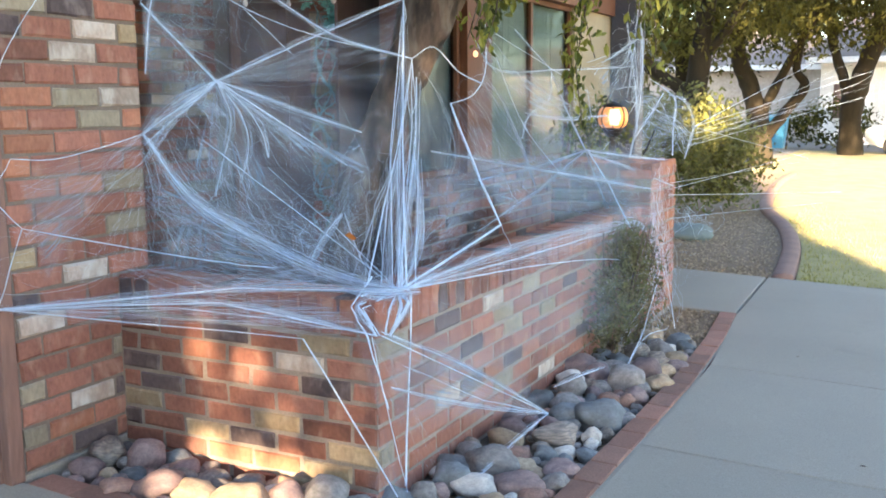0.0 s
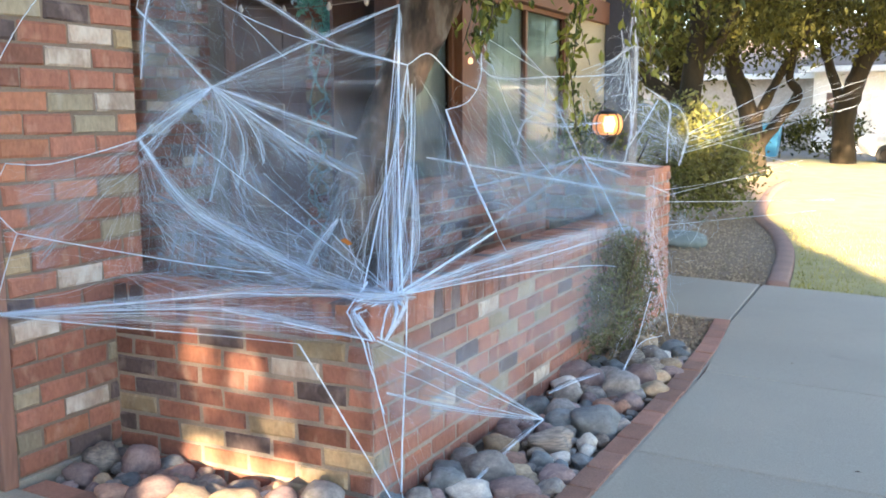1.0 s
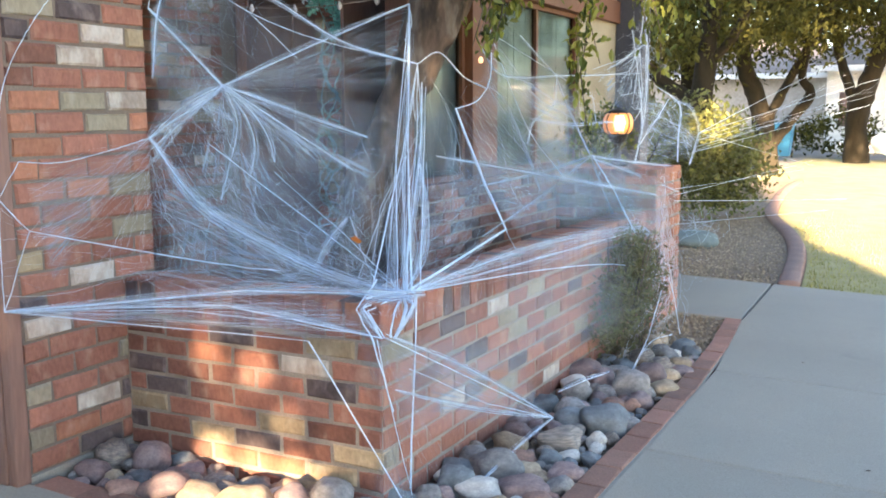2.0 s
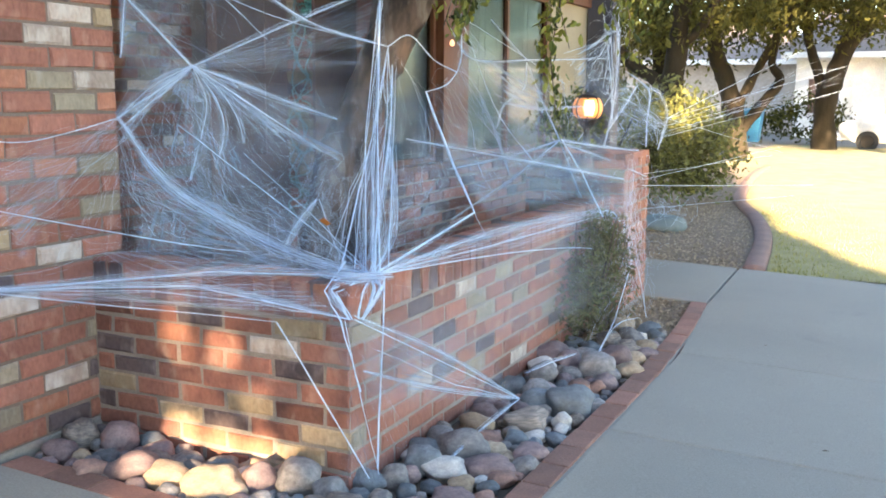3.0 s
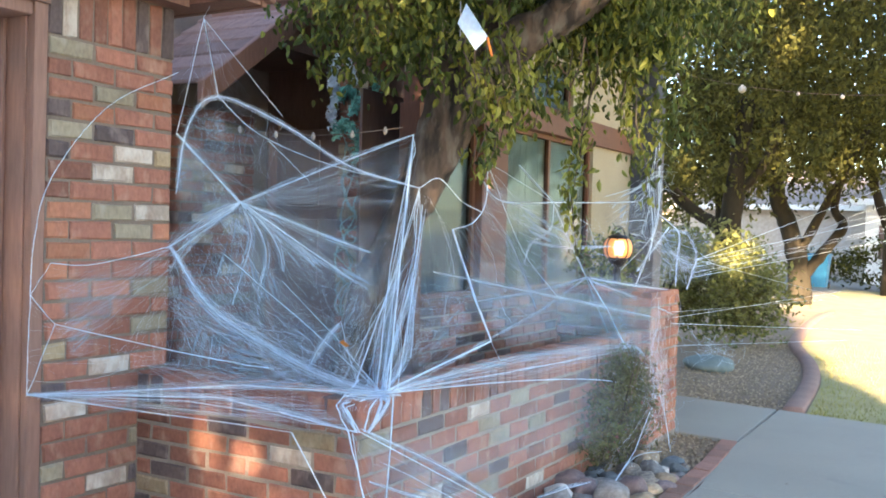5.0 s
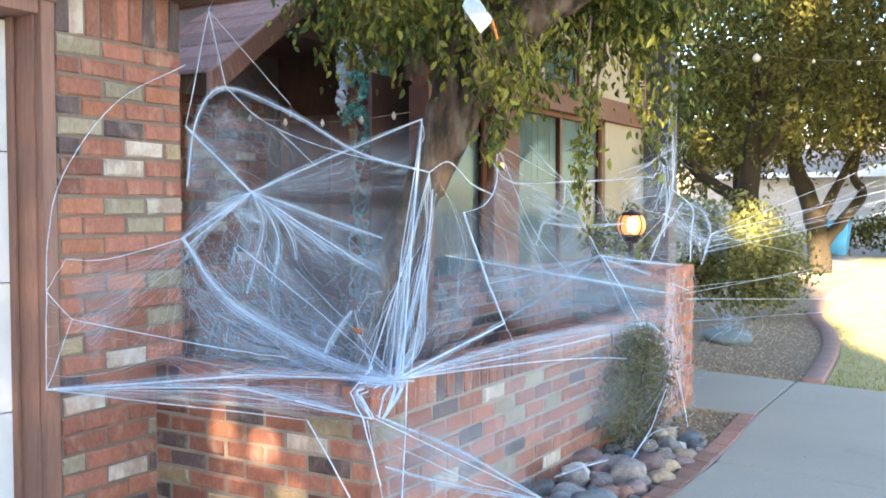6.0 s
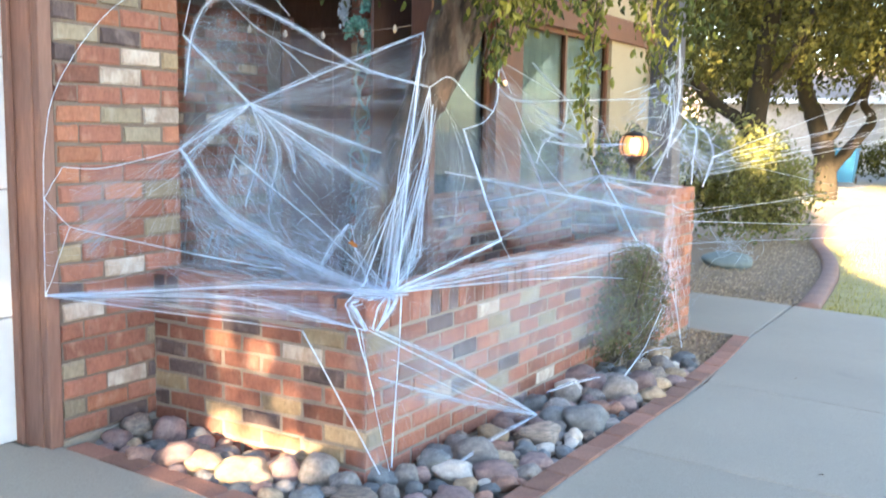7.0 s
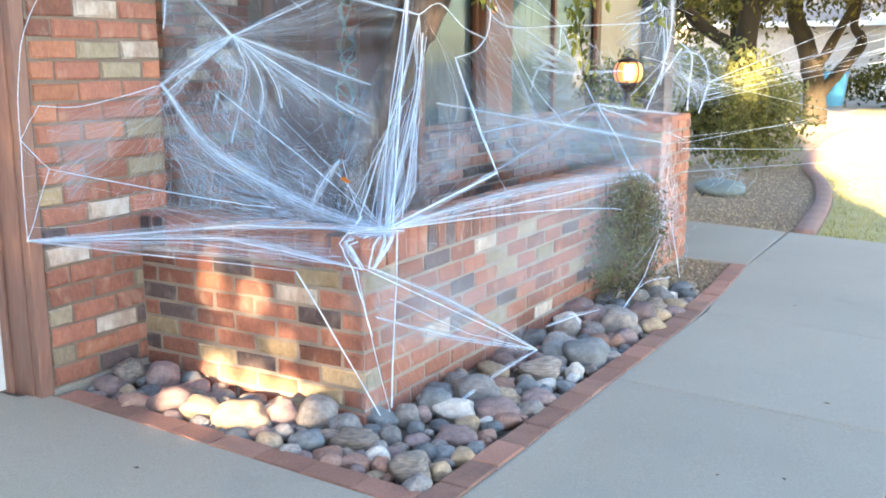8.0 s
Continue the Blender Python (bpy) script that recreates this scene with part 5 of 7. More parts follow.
far_tree("broad shade tree arching over the lawn", (5.2, 15.5),
         [([(0, 0, 0), (-0.1, 0, 1.5), (-0.3, 0, 3.2), (-0.9, 0, 4.6)], 0.36, 0.2), ([(-0.2, 0, 2.6), (-1.5, -0.2, 3.9), (-2.8, -0.5, 4.4)], 0.18, 0.08)],
         [((-2.6, -0.3, 4.5), (1.9, 1.8, 0.9)), ((-1.0, 0, 5.0), (2.2, 2.0, 1.2)), ((0.8, 0, 5.2), (2.0, 2.0, 1.3)), ((-2.2, 0.2, 5.8), (2.4, 2.0, 1.1)), ((-1.2, 0.0, 6.9), (2.8, 2.0, 1.1)), ((0.9, 0.0, 6.6), (2.0, 2.0, 1.2)), ((-2.2, 0.0, 8.2), (2.4, 2.0, 1.2)), ((0.2, 0.0, 8.0), (2.2, 2.0, 1.2)), ((-3.6, -0.4, 6.6), (1.4, 1.6, 1.0)), ((-3.9, -0.2, 5.3), (1.2, 1.4, 0.8))], 104, per=25, leaf=0.115, spread=0.26)
far_tree("tall tree behind the house corner", (-4.6, 24.0),
         [([(0, 0, 0), (0.1, 0, 2.0), (-0.1, 0, 4.5)], 0.34, 0.2)],
         [((0, 0, 5.0), (3.0, 2.5, 1.8)), ((-2.0, 0, 4.0), (2.0, 2.0, 1.4)), ((1.4, 0, 6.5), (2.6, 2.2, 1.3)), ((0.6, 0, 8.4), (3.2, 2.2, 1.4))], 105, per=15, leaf=0.17, spread=0.22)

hedge = thing("hedge_bush", "large clipped bush with sunlit yellow-green top", "bush", at=(-2.2, 10.2, 0.0))
cen = clumps([((-2.2, 10.3, 0.85), (1.05, 0.7, 0.82)), ((-1.2, 10.5, 0.80), (0.65, 0.7, 0.82)), ((-3.0, 9.6, 0.85), (1.0, 0.9, 0.75)), ((-2.0, 8.6, 0.45), (0.5, 0.5, 0.5)), ((-0.95, 11.2, 0.55), (0.55, 0.7, 0.60)), ((-3.6, 10.5, 1.0), (0.9, 0.9, 0.8))], 420, 22, 0.10, 111)
link("leaves", leaf_mesh("leaves", cen, 0.075, 112, droop=0.0, wide=0.5), HEDGE_LEAF, hedge)
bm = bmesh.new()
for k in range(9):
    a = k * 0.7
    add_tube(bm, [(-2.2, 10.2, -0.1), (-2.2 + 0.4 * math.cos(a), 10.2 + 0.4 * math.sin(a), 0.5), (-2.2 + 0.8 * math.cos(a), 10.2 + 0.7 * math.sin(a), 1.1)], [0.03, 0.02, 0.01], 6)
part("stems", bm, FAR_BARK, hedge)
low = thing("low_hedge", "rounded low hedge beside the street", "hedge", at=(-1.6, 31.0, 0.0))
cen = clumps([((-1.4, 31.0, 0.7), (1.5, 0.8, 0.75)), ((-3.0, 31.5, 0.6), (1.0, 0.8, 0.6))], 60, 26, 0.14, 113)
link("leaves", leaf_mesh("leaves", cen, 0.14, 114, droop=0.0, wide=0.5), FAR_LEAF, low)


def far_house(name, label, x0, x1, y, height, ridge, wall_mat, openings):
    h = thing(name, label, "house", at=((x0 + x1) / 2, y, -0.2))
    part("wall", box((x0, y, -0.4), (x1, y + 6, height), 0.02), wall_mat, h)
    bm = bmesh.new()
    v = [bm.verts.new(p) for p in ((x0 - 0.5, y - 0.6, height - 0.05), (x1 + 0.5, y - 0.6, height - 0.05), (x1 + 0.5, y + 6.6, height - 0.05), (x0 - 0.5, y + 6.6, height - 0.05),
                                   (x0 + 0.6, y + 3, ridge), (x1 - 0.6, y + 3, ridge))]
    for f in ((0, 1, 5, 4), (1, 2, 5), (2, 3, 4, 5), (3, 0, 4), (0, 3, 2, 1)):
        bm.faces.new([v[i] for i in f])
    part("roof", bm, FAR_ROOF, h)
    part("fascia", box((x0 - 0.5, y - 0.63, height - 0.22), (x1 + 0.5, y - 0.58, height), 0.01), WHITE_PAINT, h)
    for kind, a, b, z0, z1 in openings:
        if kind == "window":
            w = part("window", box((a, y - 0.04, z0), (b, y - 0.005, z1), 0.01), WHITE_PAINT, h)
            part("pane", box((a + 0.07, y - 0.06, z0 + 0.07), (b - 0.07, y - 0.045, z1 - 0.07)), DARK_TRIM, w)
        else:
            part(kind, box((a, y - 0.9 if kind == "column" else y - 0.05, z0), (b, y - 0.7 if kind == "column" else y - 0.005, z1), 0.01), WHITE_PAINT, h)
    return h


far_house("neighbour_house", "long low beige house in shade across the yard", -26.0, -2.6, 40.0, 2.9, 4.6, GREY_WALL, (("window", -19.0, -17.6, 0.9, 2.1), ("door", -23.0, -22.0, 0.0, 2.1)))
far_house("neighbour_house", "white house with porch columns and grey roof", -2.2, 3.0, 36.0, 3.0, 4.8, WHITE_PAINT, (("window", -1.8, -1.1, 0.7, 2.1), ("column", -0.7, -0.5, 0.0, 2.9), ("door", -0.2, 0.7, 0.0, 2.1), ("column", 1.1, 1.3, 0.0, 2.9), ("window", 1.7, 2.6, 0.7, 2.1)))
far_house("neighbour_house", "pale house at the end of the street", 5.0, 20.0, 55.0, 3.0, 5.0, GREY_WALL, (("window", 6.5, 8.0, 0.8, 2.1), ("garage_door", 9.5, 12.5, 0.0, 2.2)))

bin_ = thing("wheeled_bin", "bright blue plastic wheeled rubbish bin with lid", "rubbish bin", at=(-2.58, 28.0, gz(-2.58, 28.0)))
gb = gz(-2.58, 28.0) + 0.02
bm = bmesh.new()
q = [bm.verts.new((-2.58 + sx * w, 28.0 + sy * w * 1.1, gb + zz)) for zz, w in ((0.06, 0.22), (1.0, 0.30)) for sx, sy in ((-1, -1), (1, -1), (1, 1), (-1, 1))]
for f in ((0, 3, 2, 1), (4, 5, 6, 7), (0, 1, 5, 4), (1, 2, 6, 5), (2, 3, 7, 6), (3, 0, 4, 7)):
    bm.faces.new([q[i] for i in f])
bmesh.ops.bevel(bm, geom=bm.edges[:], offset=0.025, segments=2, affect="EDGES")
part("body", bm, BIN_BLUE, bin_)
part("lid", box((-2.91, 27.63, gb + 1.0), (-2.25, 28.36, gb + 1.07), 0.025), BIN_BLUE, bin_)
for s in (-1, 1):
    wheel = bmesh.new()
    bmesh.ops.create_cone(wheel, cap_ends=True, segments=18, radius1=0.11, radius2=0.11, depth=0.05, matrix=Matrix.Translation((-2.58 + s * 0.25, 28.28, gb + 0.11)) @ Matrix.Rotation(math.pi / 2, 4, "Y"))
    part("wheel", wheel, RUBBER, bin_)
part("handle", tube([(-2.78, 28.38, gb + 0.98), (-2.78, 28.45, gb + 1.0), (-2.38, 28.45, gb + 1.0), (-2.38, 28.38, gb + 0.98)], 0.018, 8), BIN_BLUE, bin_)

car = thing("car", "white parked car in full sun across the lawn", "car", at=(2.05, 30.0, -0.25))
cg = gz(2.05, 30.0) - 0.06
side_line = ((-2.2, 0.45), (-2.25, 0.75), (-2.1, 0.92), (-1.2, 1.0), (-0.6, 1.42), (0.6, 1.48), (1.4, 1.10), (2.1, 1.0), (2.25, 0.7), (2.2, 0.4), (1.75, 0.28), (-1.75, 0.28))
bm = bmesh.new()
lo = [bm.verts.new((2.05 + a, 29.1, cg + b)) for a, b in side_line]
hi = [bm.verts.new((2.05 + a, 30.8, cg + b)) for a, b in side_line]
bm.faces.new(lo)
bm.faces.new(hi[::-1])
for i in range(len(lo)):
    k = (i + 1) % len(lo)
    bm.faces.new((lo[i], hi[i], hi[k], lo[k]))
bmesh.ops.recalc_face_normals(bm, faces=bm.faces)
bmesh.ops.bevel(bm, geom=bm.edges[:], offset=0.05, segments=2, affect="EDGES")
part("body", bm, CAR_WHITE, car, smooth=True)
for a, b in ((-0.95, -0.1), (0.0, 0.95)):
    part("side_window", box((2.05 + a, 29.085, cg + 1.03), (2.05 + b, 29.11, cg + 1.36), 0.01), DARK_TRIM, car)
for a in (-1.4, 1.4):
    w = bmesh.new()
    bmesh.ops.create_cone(w, cap_ends=True, segments=24, radius1=0.32, radius2=0.32, depth=0.2, matrix=Matrix.Translation((2.05 + a, 29.17, cg + 0.32)) @ Matrix.Rotation(math.pi / 2, 4, "X"))
    wh = part("wheel", w, RUBBER, car)
    rim = bmesh.new()
    bmesh.ops.create_cone(rim, cap_ends=True, segments=20, radius1=0.2, radius2=0.18, depth=0.03, matrix=Matrix.Translation((2.05 + a, 29.06, cg + 0.32)) @ Matrix.Rotation(math.pi / 2, 4, "X"))
    part("rim", rim, BLACK_METAL, wh)

globes = thing("globe_string_lights", "cord with round frosted globes strung between the trees", "string lights", at=(-0.5, 12.0, 3.5))
cord = [Vector((-3.75, 14.2, 4.55)).lerp(Vector((3.3, 13.7, 3.95)), k / 30) - Vector((0, 0, 0.45 * math.sin(math.pi * k / 30))) for k in range(31)]
part("cord", tube(cord, 0.004, 5), DARK_TRIM, globes)
for k, size in ((3, 0.45), (8, 0.95), (12, 0.4), (15, 0.45), (19, 0.4), (22, 0.45), (27, 0.45)):
    part("globe", lathe([(size * r, size * h) for r, h in ((0.002, -0.14), (0.05, -0.125), (0.075, -0.075), (0.06, -0.025), (0.02, 0.0), (0.015, 0.02))], cord[k], 14), LIGHT_BULB, globes, smooth=True)

# ---------------------------------------------------------------- unseen trees added behind the viewpoint to shade the front yard
back = thing("unseen_tree_screen", "dense unseen tree row added to shade the front yard", "tree row", at=(-4.0, -11.0, 0.0))
rng = np.random.default_rng(201)
n = 120000
bx, bz = rng.uniform(-16.0, 18.0, n), rng.uniform(-0.2, 15.5, n)
# outline cut to fit where sun and shade should fall
top = np.interp(bx, (1.5, 3.0, 4.5), (5.8, 7.4, 14.6)) + 0.3 * np.sin(bx * 1.3) + 0.3 * np.sin(bx * 3.1)
right = np.interp(bz, (0.0, 3.2, 3.55, 3.9, 4.5, 5.5, 8.0), (6.45, 6.50, 6.12, 5.90, 6.02, 6.45, 6.4)) + 0.06 * np.sin(bz * 9.1)
under = 7.9 + 0.25 * np.sin(bx * 1.7) + 0.2 * np.sin(bx * 4.1) + 0.55 * np.maximum(0, bx - 8.0)
thin = np.array([noise.noise(Vector((u * 0.9, v * 0.9, 5.0))) for u, v in zip(bx, bz)]) > 0.22
keep = (bz < top) & ((bx < right) | (bz > under)) & ~(thin & (bz > 9.6) & (bx > 1.0))
# gaps set for the yard's sun patches; each keeps a share of small leaves
gaps = []
for x, y, z_, a, b, share in ((-0.80, 0, 0.50, 0.04, 0.18, 0.17), (-0.66, 0, 0.075, 0.27, 0.07, 0.15), (-0.95, 0, 0.45, 0.30, 0.36, 0.52), (-0.50, 0, 0.38, 0.52, 0.36, 0.55), (-1.14, 3.42, 1.10, 0.05, 0.07, 0.15),
                             (-1.16, -0.52, 1.00, 0.10, 0.45, 0.50), (-1.16, -0.52, 1.75, 0.05, 0.08, 0.36), (-0.5, -1.2, 0.08, 0.95, 0.16, 0.80),
                             (-1.34, -0.9, 1.0, 0.06, 0.35, 0.36), (0.3, 1.9, 2.6, 0.17, 0.14, 0.3), (0.25, 2.4, 2.1, 0.08, 0.2, 0.25), (-0.9, 1.2, 2.65, 0.45, 0.32, 0.25),
                             (-0.95, 10.0, 1.30, 0.32, 0.34, 0.03), (0.1, 1.5, 2.9, 0.2, 0.2, 0.42), (-0.2, 1.4, 2.1, 0.10, 0.15, 0.35)):
    k = (y + 10.0) / -to_sun.y
    gaps.append((x + to_sun.x * k, z_ + to_sun.z * k, a, b, share))
for x, y, z_, a, b, share in ((0.6, 12.6, 3.3, 0.30, 0.25, 0.1), (-0.9, 13.4, 3.2, 0.25, 0.2, 0.15), (1.9, 13.6, 3.9, 0.45, 0.3, 0.1), (-2.4, 12.8, 3.0, 0.25, 0.2, 0.15)):
    k = (y + 10.0) / -to_sun.y
    gaps.append((x + to_sun.x * k, z_ + to_sun.z * k, a, b, share))
small = []
for px, pz, a, b, share in gaps:
    keep &= ((bx - px) / (a + 0.24)) ** 2 + ((bz - pz) / (b + 0.24)) ** 2 > 1
    m = int(7000 * (a + 0.3) * (b + 0.3) * 4)
    small.append(np.stack([px + rng.uniform(-a - 0.3, a + 0.3, m), -10.0 + rng.uniform(-0.1, 0.1, m), pz + rng.uniform(-b - 0.3, b + 0.3, m)], 1))
small = np.concatenate(small)
# the same density everywhere, also where the surroundings of several gaps overlap
over = sum((np.abs(small[:, 0] - px) < a + 0.3) & (np.abs(small[:, 2] - pz) < b + 0.3) for px, pz, a, b, share in gaps)
small = small[rng.random(len(small)) < 1 / np.maximum(over, 1)]
chance = np.ones(len(small))
for px, pz, a, b, share in gaps:
    out = np.clip((np.hypot((small[:, 0] - px) / a, (small[:, 2] - pz) / b) - 1) * min(a, b) / 0.10, 0, 1)
    chance = np.minimum(chance, share + (1 - share) * out)
small = small[rng.random(len(small)) < chance]
cen = np.stack([bx[keep], -10.0 + rng.uniform(-0.15, 0.15, keep.sum()), bz[keep]], 1)
link("crown", leaf_mesh("crown", cen, 0.42, 202, droop=0.3, wide=0.95), FAR_LEAF, back)
link("sprig", leaf_mesh("sprig", small, 0.066, 203, droop=0.3, wide=0.8), FAR_LEAF, back)
for x in (-12.0, -7.0, -2.5, 2.0, 17.0):
    part("trunk", tube([(x, -10.4, -0.2), (x + 0.1, -10.5, 4.5), (x, -10.4, 11.0)], [0.3, 0.25, 0.15], 10), FAR_BARK, back)

# ---------------------------------------------------------------- stretched cobwebs
def wobble(a, b, steps, sag, amp, rng):
    a, b = np.asarray(a, float), np.asarray(b, float)
    t = np.linspace(0, 1, steps + 1)[:, None]
    p = a + (b - a) * t
    p[:, 2] -= (sag * 4 * t * (1 - t))[:, 0]
    p += rng.normal(size=3) * amp * np.sin(np.pi * t) + rng.normal(size=3) * amp * 0.6 * np.sin(2 * np.pi * t) + rng.normal(size=3) * amp * 0.35 * np.sin(3 * np.pi * t)
    return p


def fibre_mesh(name, lines, radii):
    """Three-sided threads along the given lines, as one mesh."""
    verts, faces = [], []
    for p, r in zip(lines, radii):
        d = p[-1] - p[0]
        d = d / (np.linalg.norm(d) + 1e-9)
        s = np.cross(d, (0.31, 0.52, 0.79))
        s /= np.linalg.norm(s) + 1e-9
        u = np.cross(d, s)
        ring = np.stack([s, -0.5 * s + 0.866 * u, -0.5 * s - 0.866 * u]) * r
        k = len(verts)
        for q in p:
            verts += [tuple(q + o) for o in ring]
        for i in range(len(p) - 1):
            a, b = k + 3 * i, k + 3 * i + 3
            for j in range(3):
                m = (j + 1) % 3
                faces.append((a + j, a + m, b + m, b + j))
    return mesh_of(name, verts, faces)


class Web:
    """A cobweb that is one thing: single strands as parts, and the fine fibres between them."""

    def __init__(self, label, at, seed):
        self.ob = thing("cobweb", label, "cobweb", at=at, group="stretched cobwebs")
        self.rng = np.random.default_rng(seed)
        self.lines, self.radii = [], []

    def strand(self, *pts, r=0.0018, smooth=False):
        p = curve_points(pts, 6) if smooth else [Vector(q) for q in pts]
        fine = []
        for a, b in zip(p, p[1:]):
            for k in range(4):
                fine.append(a.lerp(b, k / 4) + Vector(self.rng.normal(size=3) * (0.0005 if smooth else 0.0013)))
        fine.append(p[-1])
        part("strand", tube(fine, [1.05 * r * (0.75 + 0.5 * self.rng.random()) for _ in fine], 5), WEB, self.ob)

    def skin(self, grid, mat, name="film"):
        """A quad mesh over grid[i][j]; u runs along i, v along j."""
        n, m = len(grid), len(grid[0])
        verts = [p for row in grid for p in row]
        faces = [(i * m + j, (i + 1) * m + j, (i + 1) * m + j + 1, i * m + j + 1) for i in range(n - 1) for j in range(m - 1)]
        me = mesh_of(name, verts, faces)
        uv = me.uv_layers.new(name="UVMap")
        at = np.array([(v // m / (n - 1), v % m / (m - 1)) for f in faces for v in f], dtype=np.float32)
        uv.data.foreach_set("uv", at.ravel())
        link(name, me, mat, self.ob, smooth=True)

    def sheet(self, a0, a1, b0, b1, n, sag=0.03, amp=0.03, r=0.00024, steps=8):
        """n fibres from the line a0-a1 to the line b0-b1."""
        ends = [np.asarray(q, float) for q in (a0, a1, b0, b1)]
        a0, a1, b0, b1 = ends
        for _ in range(int(n * (0.30 if r < 0.0005 else 0.25))):
            s = self.rng.random()
            t = np.clip(s + self.rng.normal() * 0.16, 0, 1)
            self.lines.append(wobble(a0 + (a1 - a0) * s, b0 + (b1 - b0) * t, steps, sag * self.rng.uniform(0.2, 1.0), amp * 0.9, self.rng))
            self.radii.append(r * (0.55 + 2.2 * self.rng.random() ** 9))

    def band(self, pts, n, width, r=0.0005):
        """A soft flat bundle of fibres along a bent line."""
        p = np.array([tuple(q) for q in curve_points(pts, 5)])
        for _ in range(int(n * 0.5)):
            o = self.rng.normal(size=3) * width * 0.7
            w = np.sin(np.linspace(0.25, np.pi - 0.25, len(p)))[:, None]
            self.lines.append(p + o * w + self.rng.normal(size=(len(p), 3)) * 0.001)
            self.radii.append(r * (0.45 + 0.9 * self.rng.random() ** 2))
        grid = []
        for k, q in enumerate(p):
            d = p[min(k + 1, len(p) - 1)] - p[max(k - 1, 0)]
            s = np.cross(d, (0.78, -0.62, 0.1))
            s /= np.linalg.norm(s) + 1e-9
            wide = width * (0.5 + 1.3 * math.sin(math.pi * (0.12 + 0.76 * k / (len(p) - 1))))
            grid.append([q + s * wide * e for e in (-1, -0.5, 0, 0.5, 1)])
        self.skin(grid, RIBBON, "ribbon")

    def tangle(self, centre, spread, n, length, r=0.00022):
        """Short stray fibres in a cloud."""
        for _ in range(int(n * (0.30 if r < 0.0005 else 0.20))):
            c = np.asarray(centre) + self.rng.normal(size=3) * spread
            d = self.rng.normal(size=3) * length
            self.lines.append(wobble(c - d, c + d, 8, 0.01, length * 0.35, self.rng))
            self.radii.append(r * self.rng.uniform(0.6, 1.3))

    def film(self, a, b, c, d, mat, bulge=0.03, n=14):
        """A thin felt over the corners a, b, c, d; its streaks run from the side a-d to the side b-c."""
        a, b, c, d = (np.asarray(q, float) for q in (a, b, c, d))
        nrm = np.cross(c - a, b - d)
        nrm /= np.linalg.norm(nrm) + 1e-9
        off = self.rng.uniform(0, 50, 3)
        grid = []
        for i in range(n + 1):
            row = []
            for j in range(n + 1):
                u, v = i / n, j / n
                p = (1 - u) * ((1 - v) * a + v * d) + u * ((1 - v) * b + v * c)
                edge = min(u, v, 1 - u, 1 - v) * 2
                row.append(p + nrm * bulge * noise.noise(Vector(p * 4 + off)) * (0.3 + edge))
            grid.append(row)
        self.skin(grid, mat)

    def done(self):
        ob = link("fibre", fibre_mesh("fibre", self.lines, self.radii), WEB, self.ob)
        ob["kind"] = "stuff"


W, H, PU, P1 = (0.0, 0.15, 0.757), (-1.18, 0.64, 1.50), (-1.16, 0.19, 1.79), (-1.145, 0.15, 1.285)
N, K, T, T2 = (-1.168, 0.457, 1.99), (-1.04, 0.22, 2.295), (-0.65, 1.37, 1.89), (-0.635, 1.42, 1.612)
F, E, EL, R = (-0.463, 1.486, 1.396), (-0.08, 1.22, 0.86), (-0.20, -0.14, 0.63), (0.20, 1.10, 0.06)

# over the porch opening
w = Web("wide white cobweb stretched across the porch opening", H, 301)
w.strand(H, PU, r=0.003)
w.strand(H, P1, r=0.0025)
w.strand(H, (-1.16, 0.17, 1.24), r=0.0018)
w.band([H, (-1.16, 0.38, 1.41), P1], 30, 0.028)
w.band([H, (-1.16, 0.36, 1.36), (-1.15, 0.17, 1.19)], 30, 0.018)
w.band([H, (-1.17, 0.42, 1.645), PU], 30, 0.011)
w.band([H, (-0.95, 0.98, 1.69), T], 20, 0.010)
for tip, r in (((-0.79, 1.20, 1.265), 0.0025), ((-0.81, 1.10, 1.115), 0.0028), ((-0.95, 0.95, 1.20), 0.0014)):
    w.strand(H, tip, r=r)
    w.band([H, tuple((np.array(H) + tip) / 2 - [0, 0, 0.01]), tip], 16, 0.017)
for ends in ([H, (-1.12, 0.72, 1.36), (-1.11, 0.76, 1.22), (-1.13, 0.72, 1.05)], [H, (-1.10, 0.74, 1.38), (-1.06, 0.80, 1.26), (-1.05, 0.82, 1.16)], [H, (-1.14, 0.68, 1.34), (-1.16, 0.64, 1.15), (-1.18, 0.6, 1.0)]):
    w.strand(*ends, r=0.0022, smooth=True)
    w.band(ends, 18, 0.016)
w.sheet(H, H, T, (-0.70, 1.30, 1.62), 120, sag=0.04, amp=0.02)
w.strand(H, (-0.95, 0.98, 1.68), T, r=0.0016)
w.sheet(H, PU, (-1.16, 0.2, 0.95), (-0.75, 1.2, 1.1), 90, sag=0.03, amp=0.08)
w.sheet(P1, (-1.15, 0.16, 0.95), (-1.05, 0.12, 0.76), W, 260, sag=0.05, amp=0.05)
w.sheet(H, P1, (-0.9, 0.15, 0.77), W, 170, sag=0.08, amp=0.06)
w.strand(P1, (-0.98, 0.24, 1.02), (-0.62, 0.26, 0.85), (-0.3, 0.2, 0.78), W, r=0.0022, smooth=True)
w.band([P1, (-0.98, 0.24, 1.02), (-0.62, 0.26, 0.85), (-0.3, 0.2, 0.78), W], 60, 0.022)
w.strand((-1.10, 0.45, 1.25), (-0.65, 0.45, 0.98), W, r=0.0014)
w.strand((-1.0, 0.75, 1.12), (-0.5, 0.5, 0.92), W, r=0.0014)
w.sheet((-0.80, 1.15, 1.25), (-0.80, 1.05, 0.8), (-0.5, 0.2, 0.77), W, 130, sag=0.04, amp=0.05)
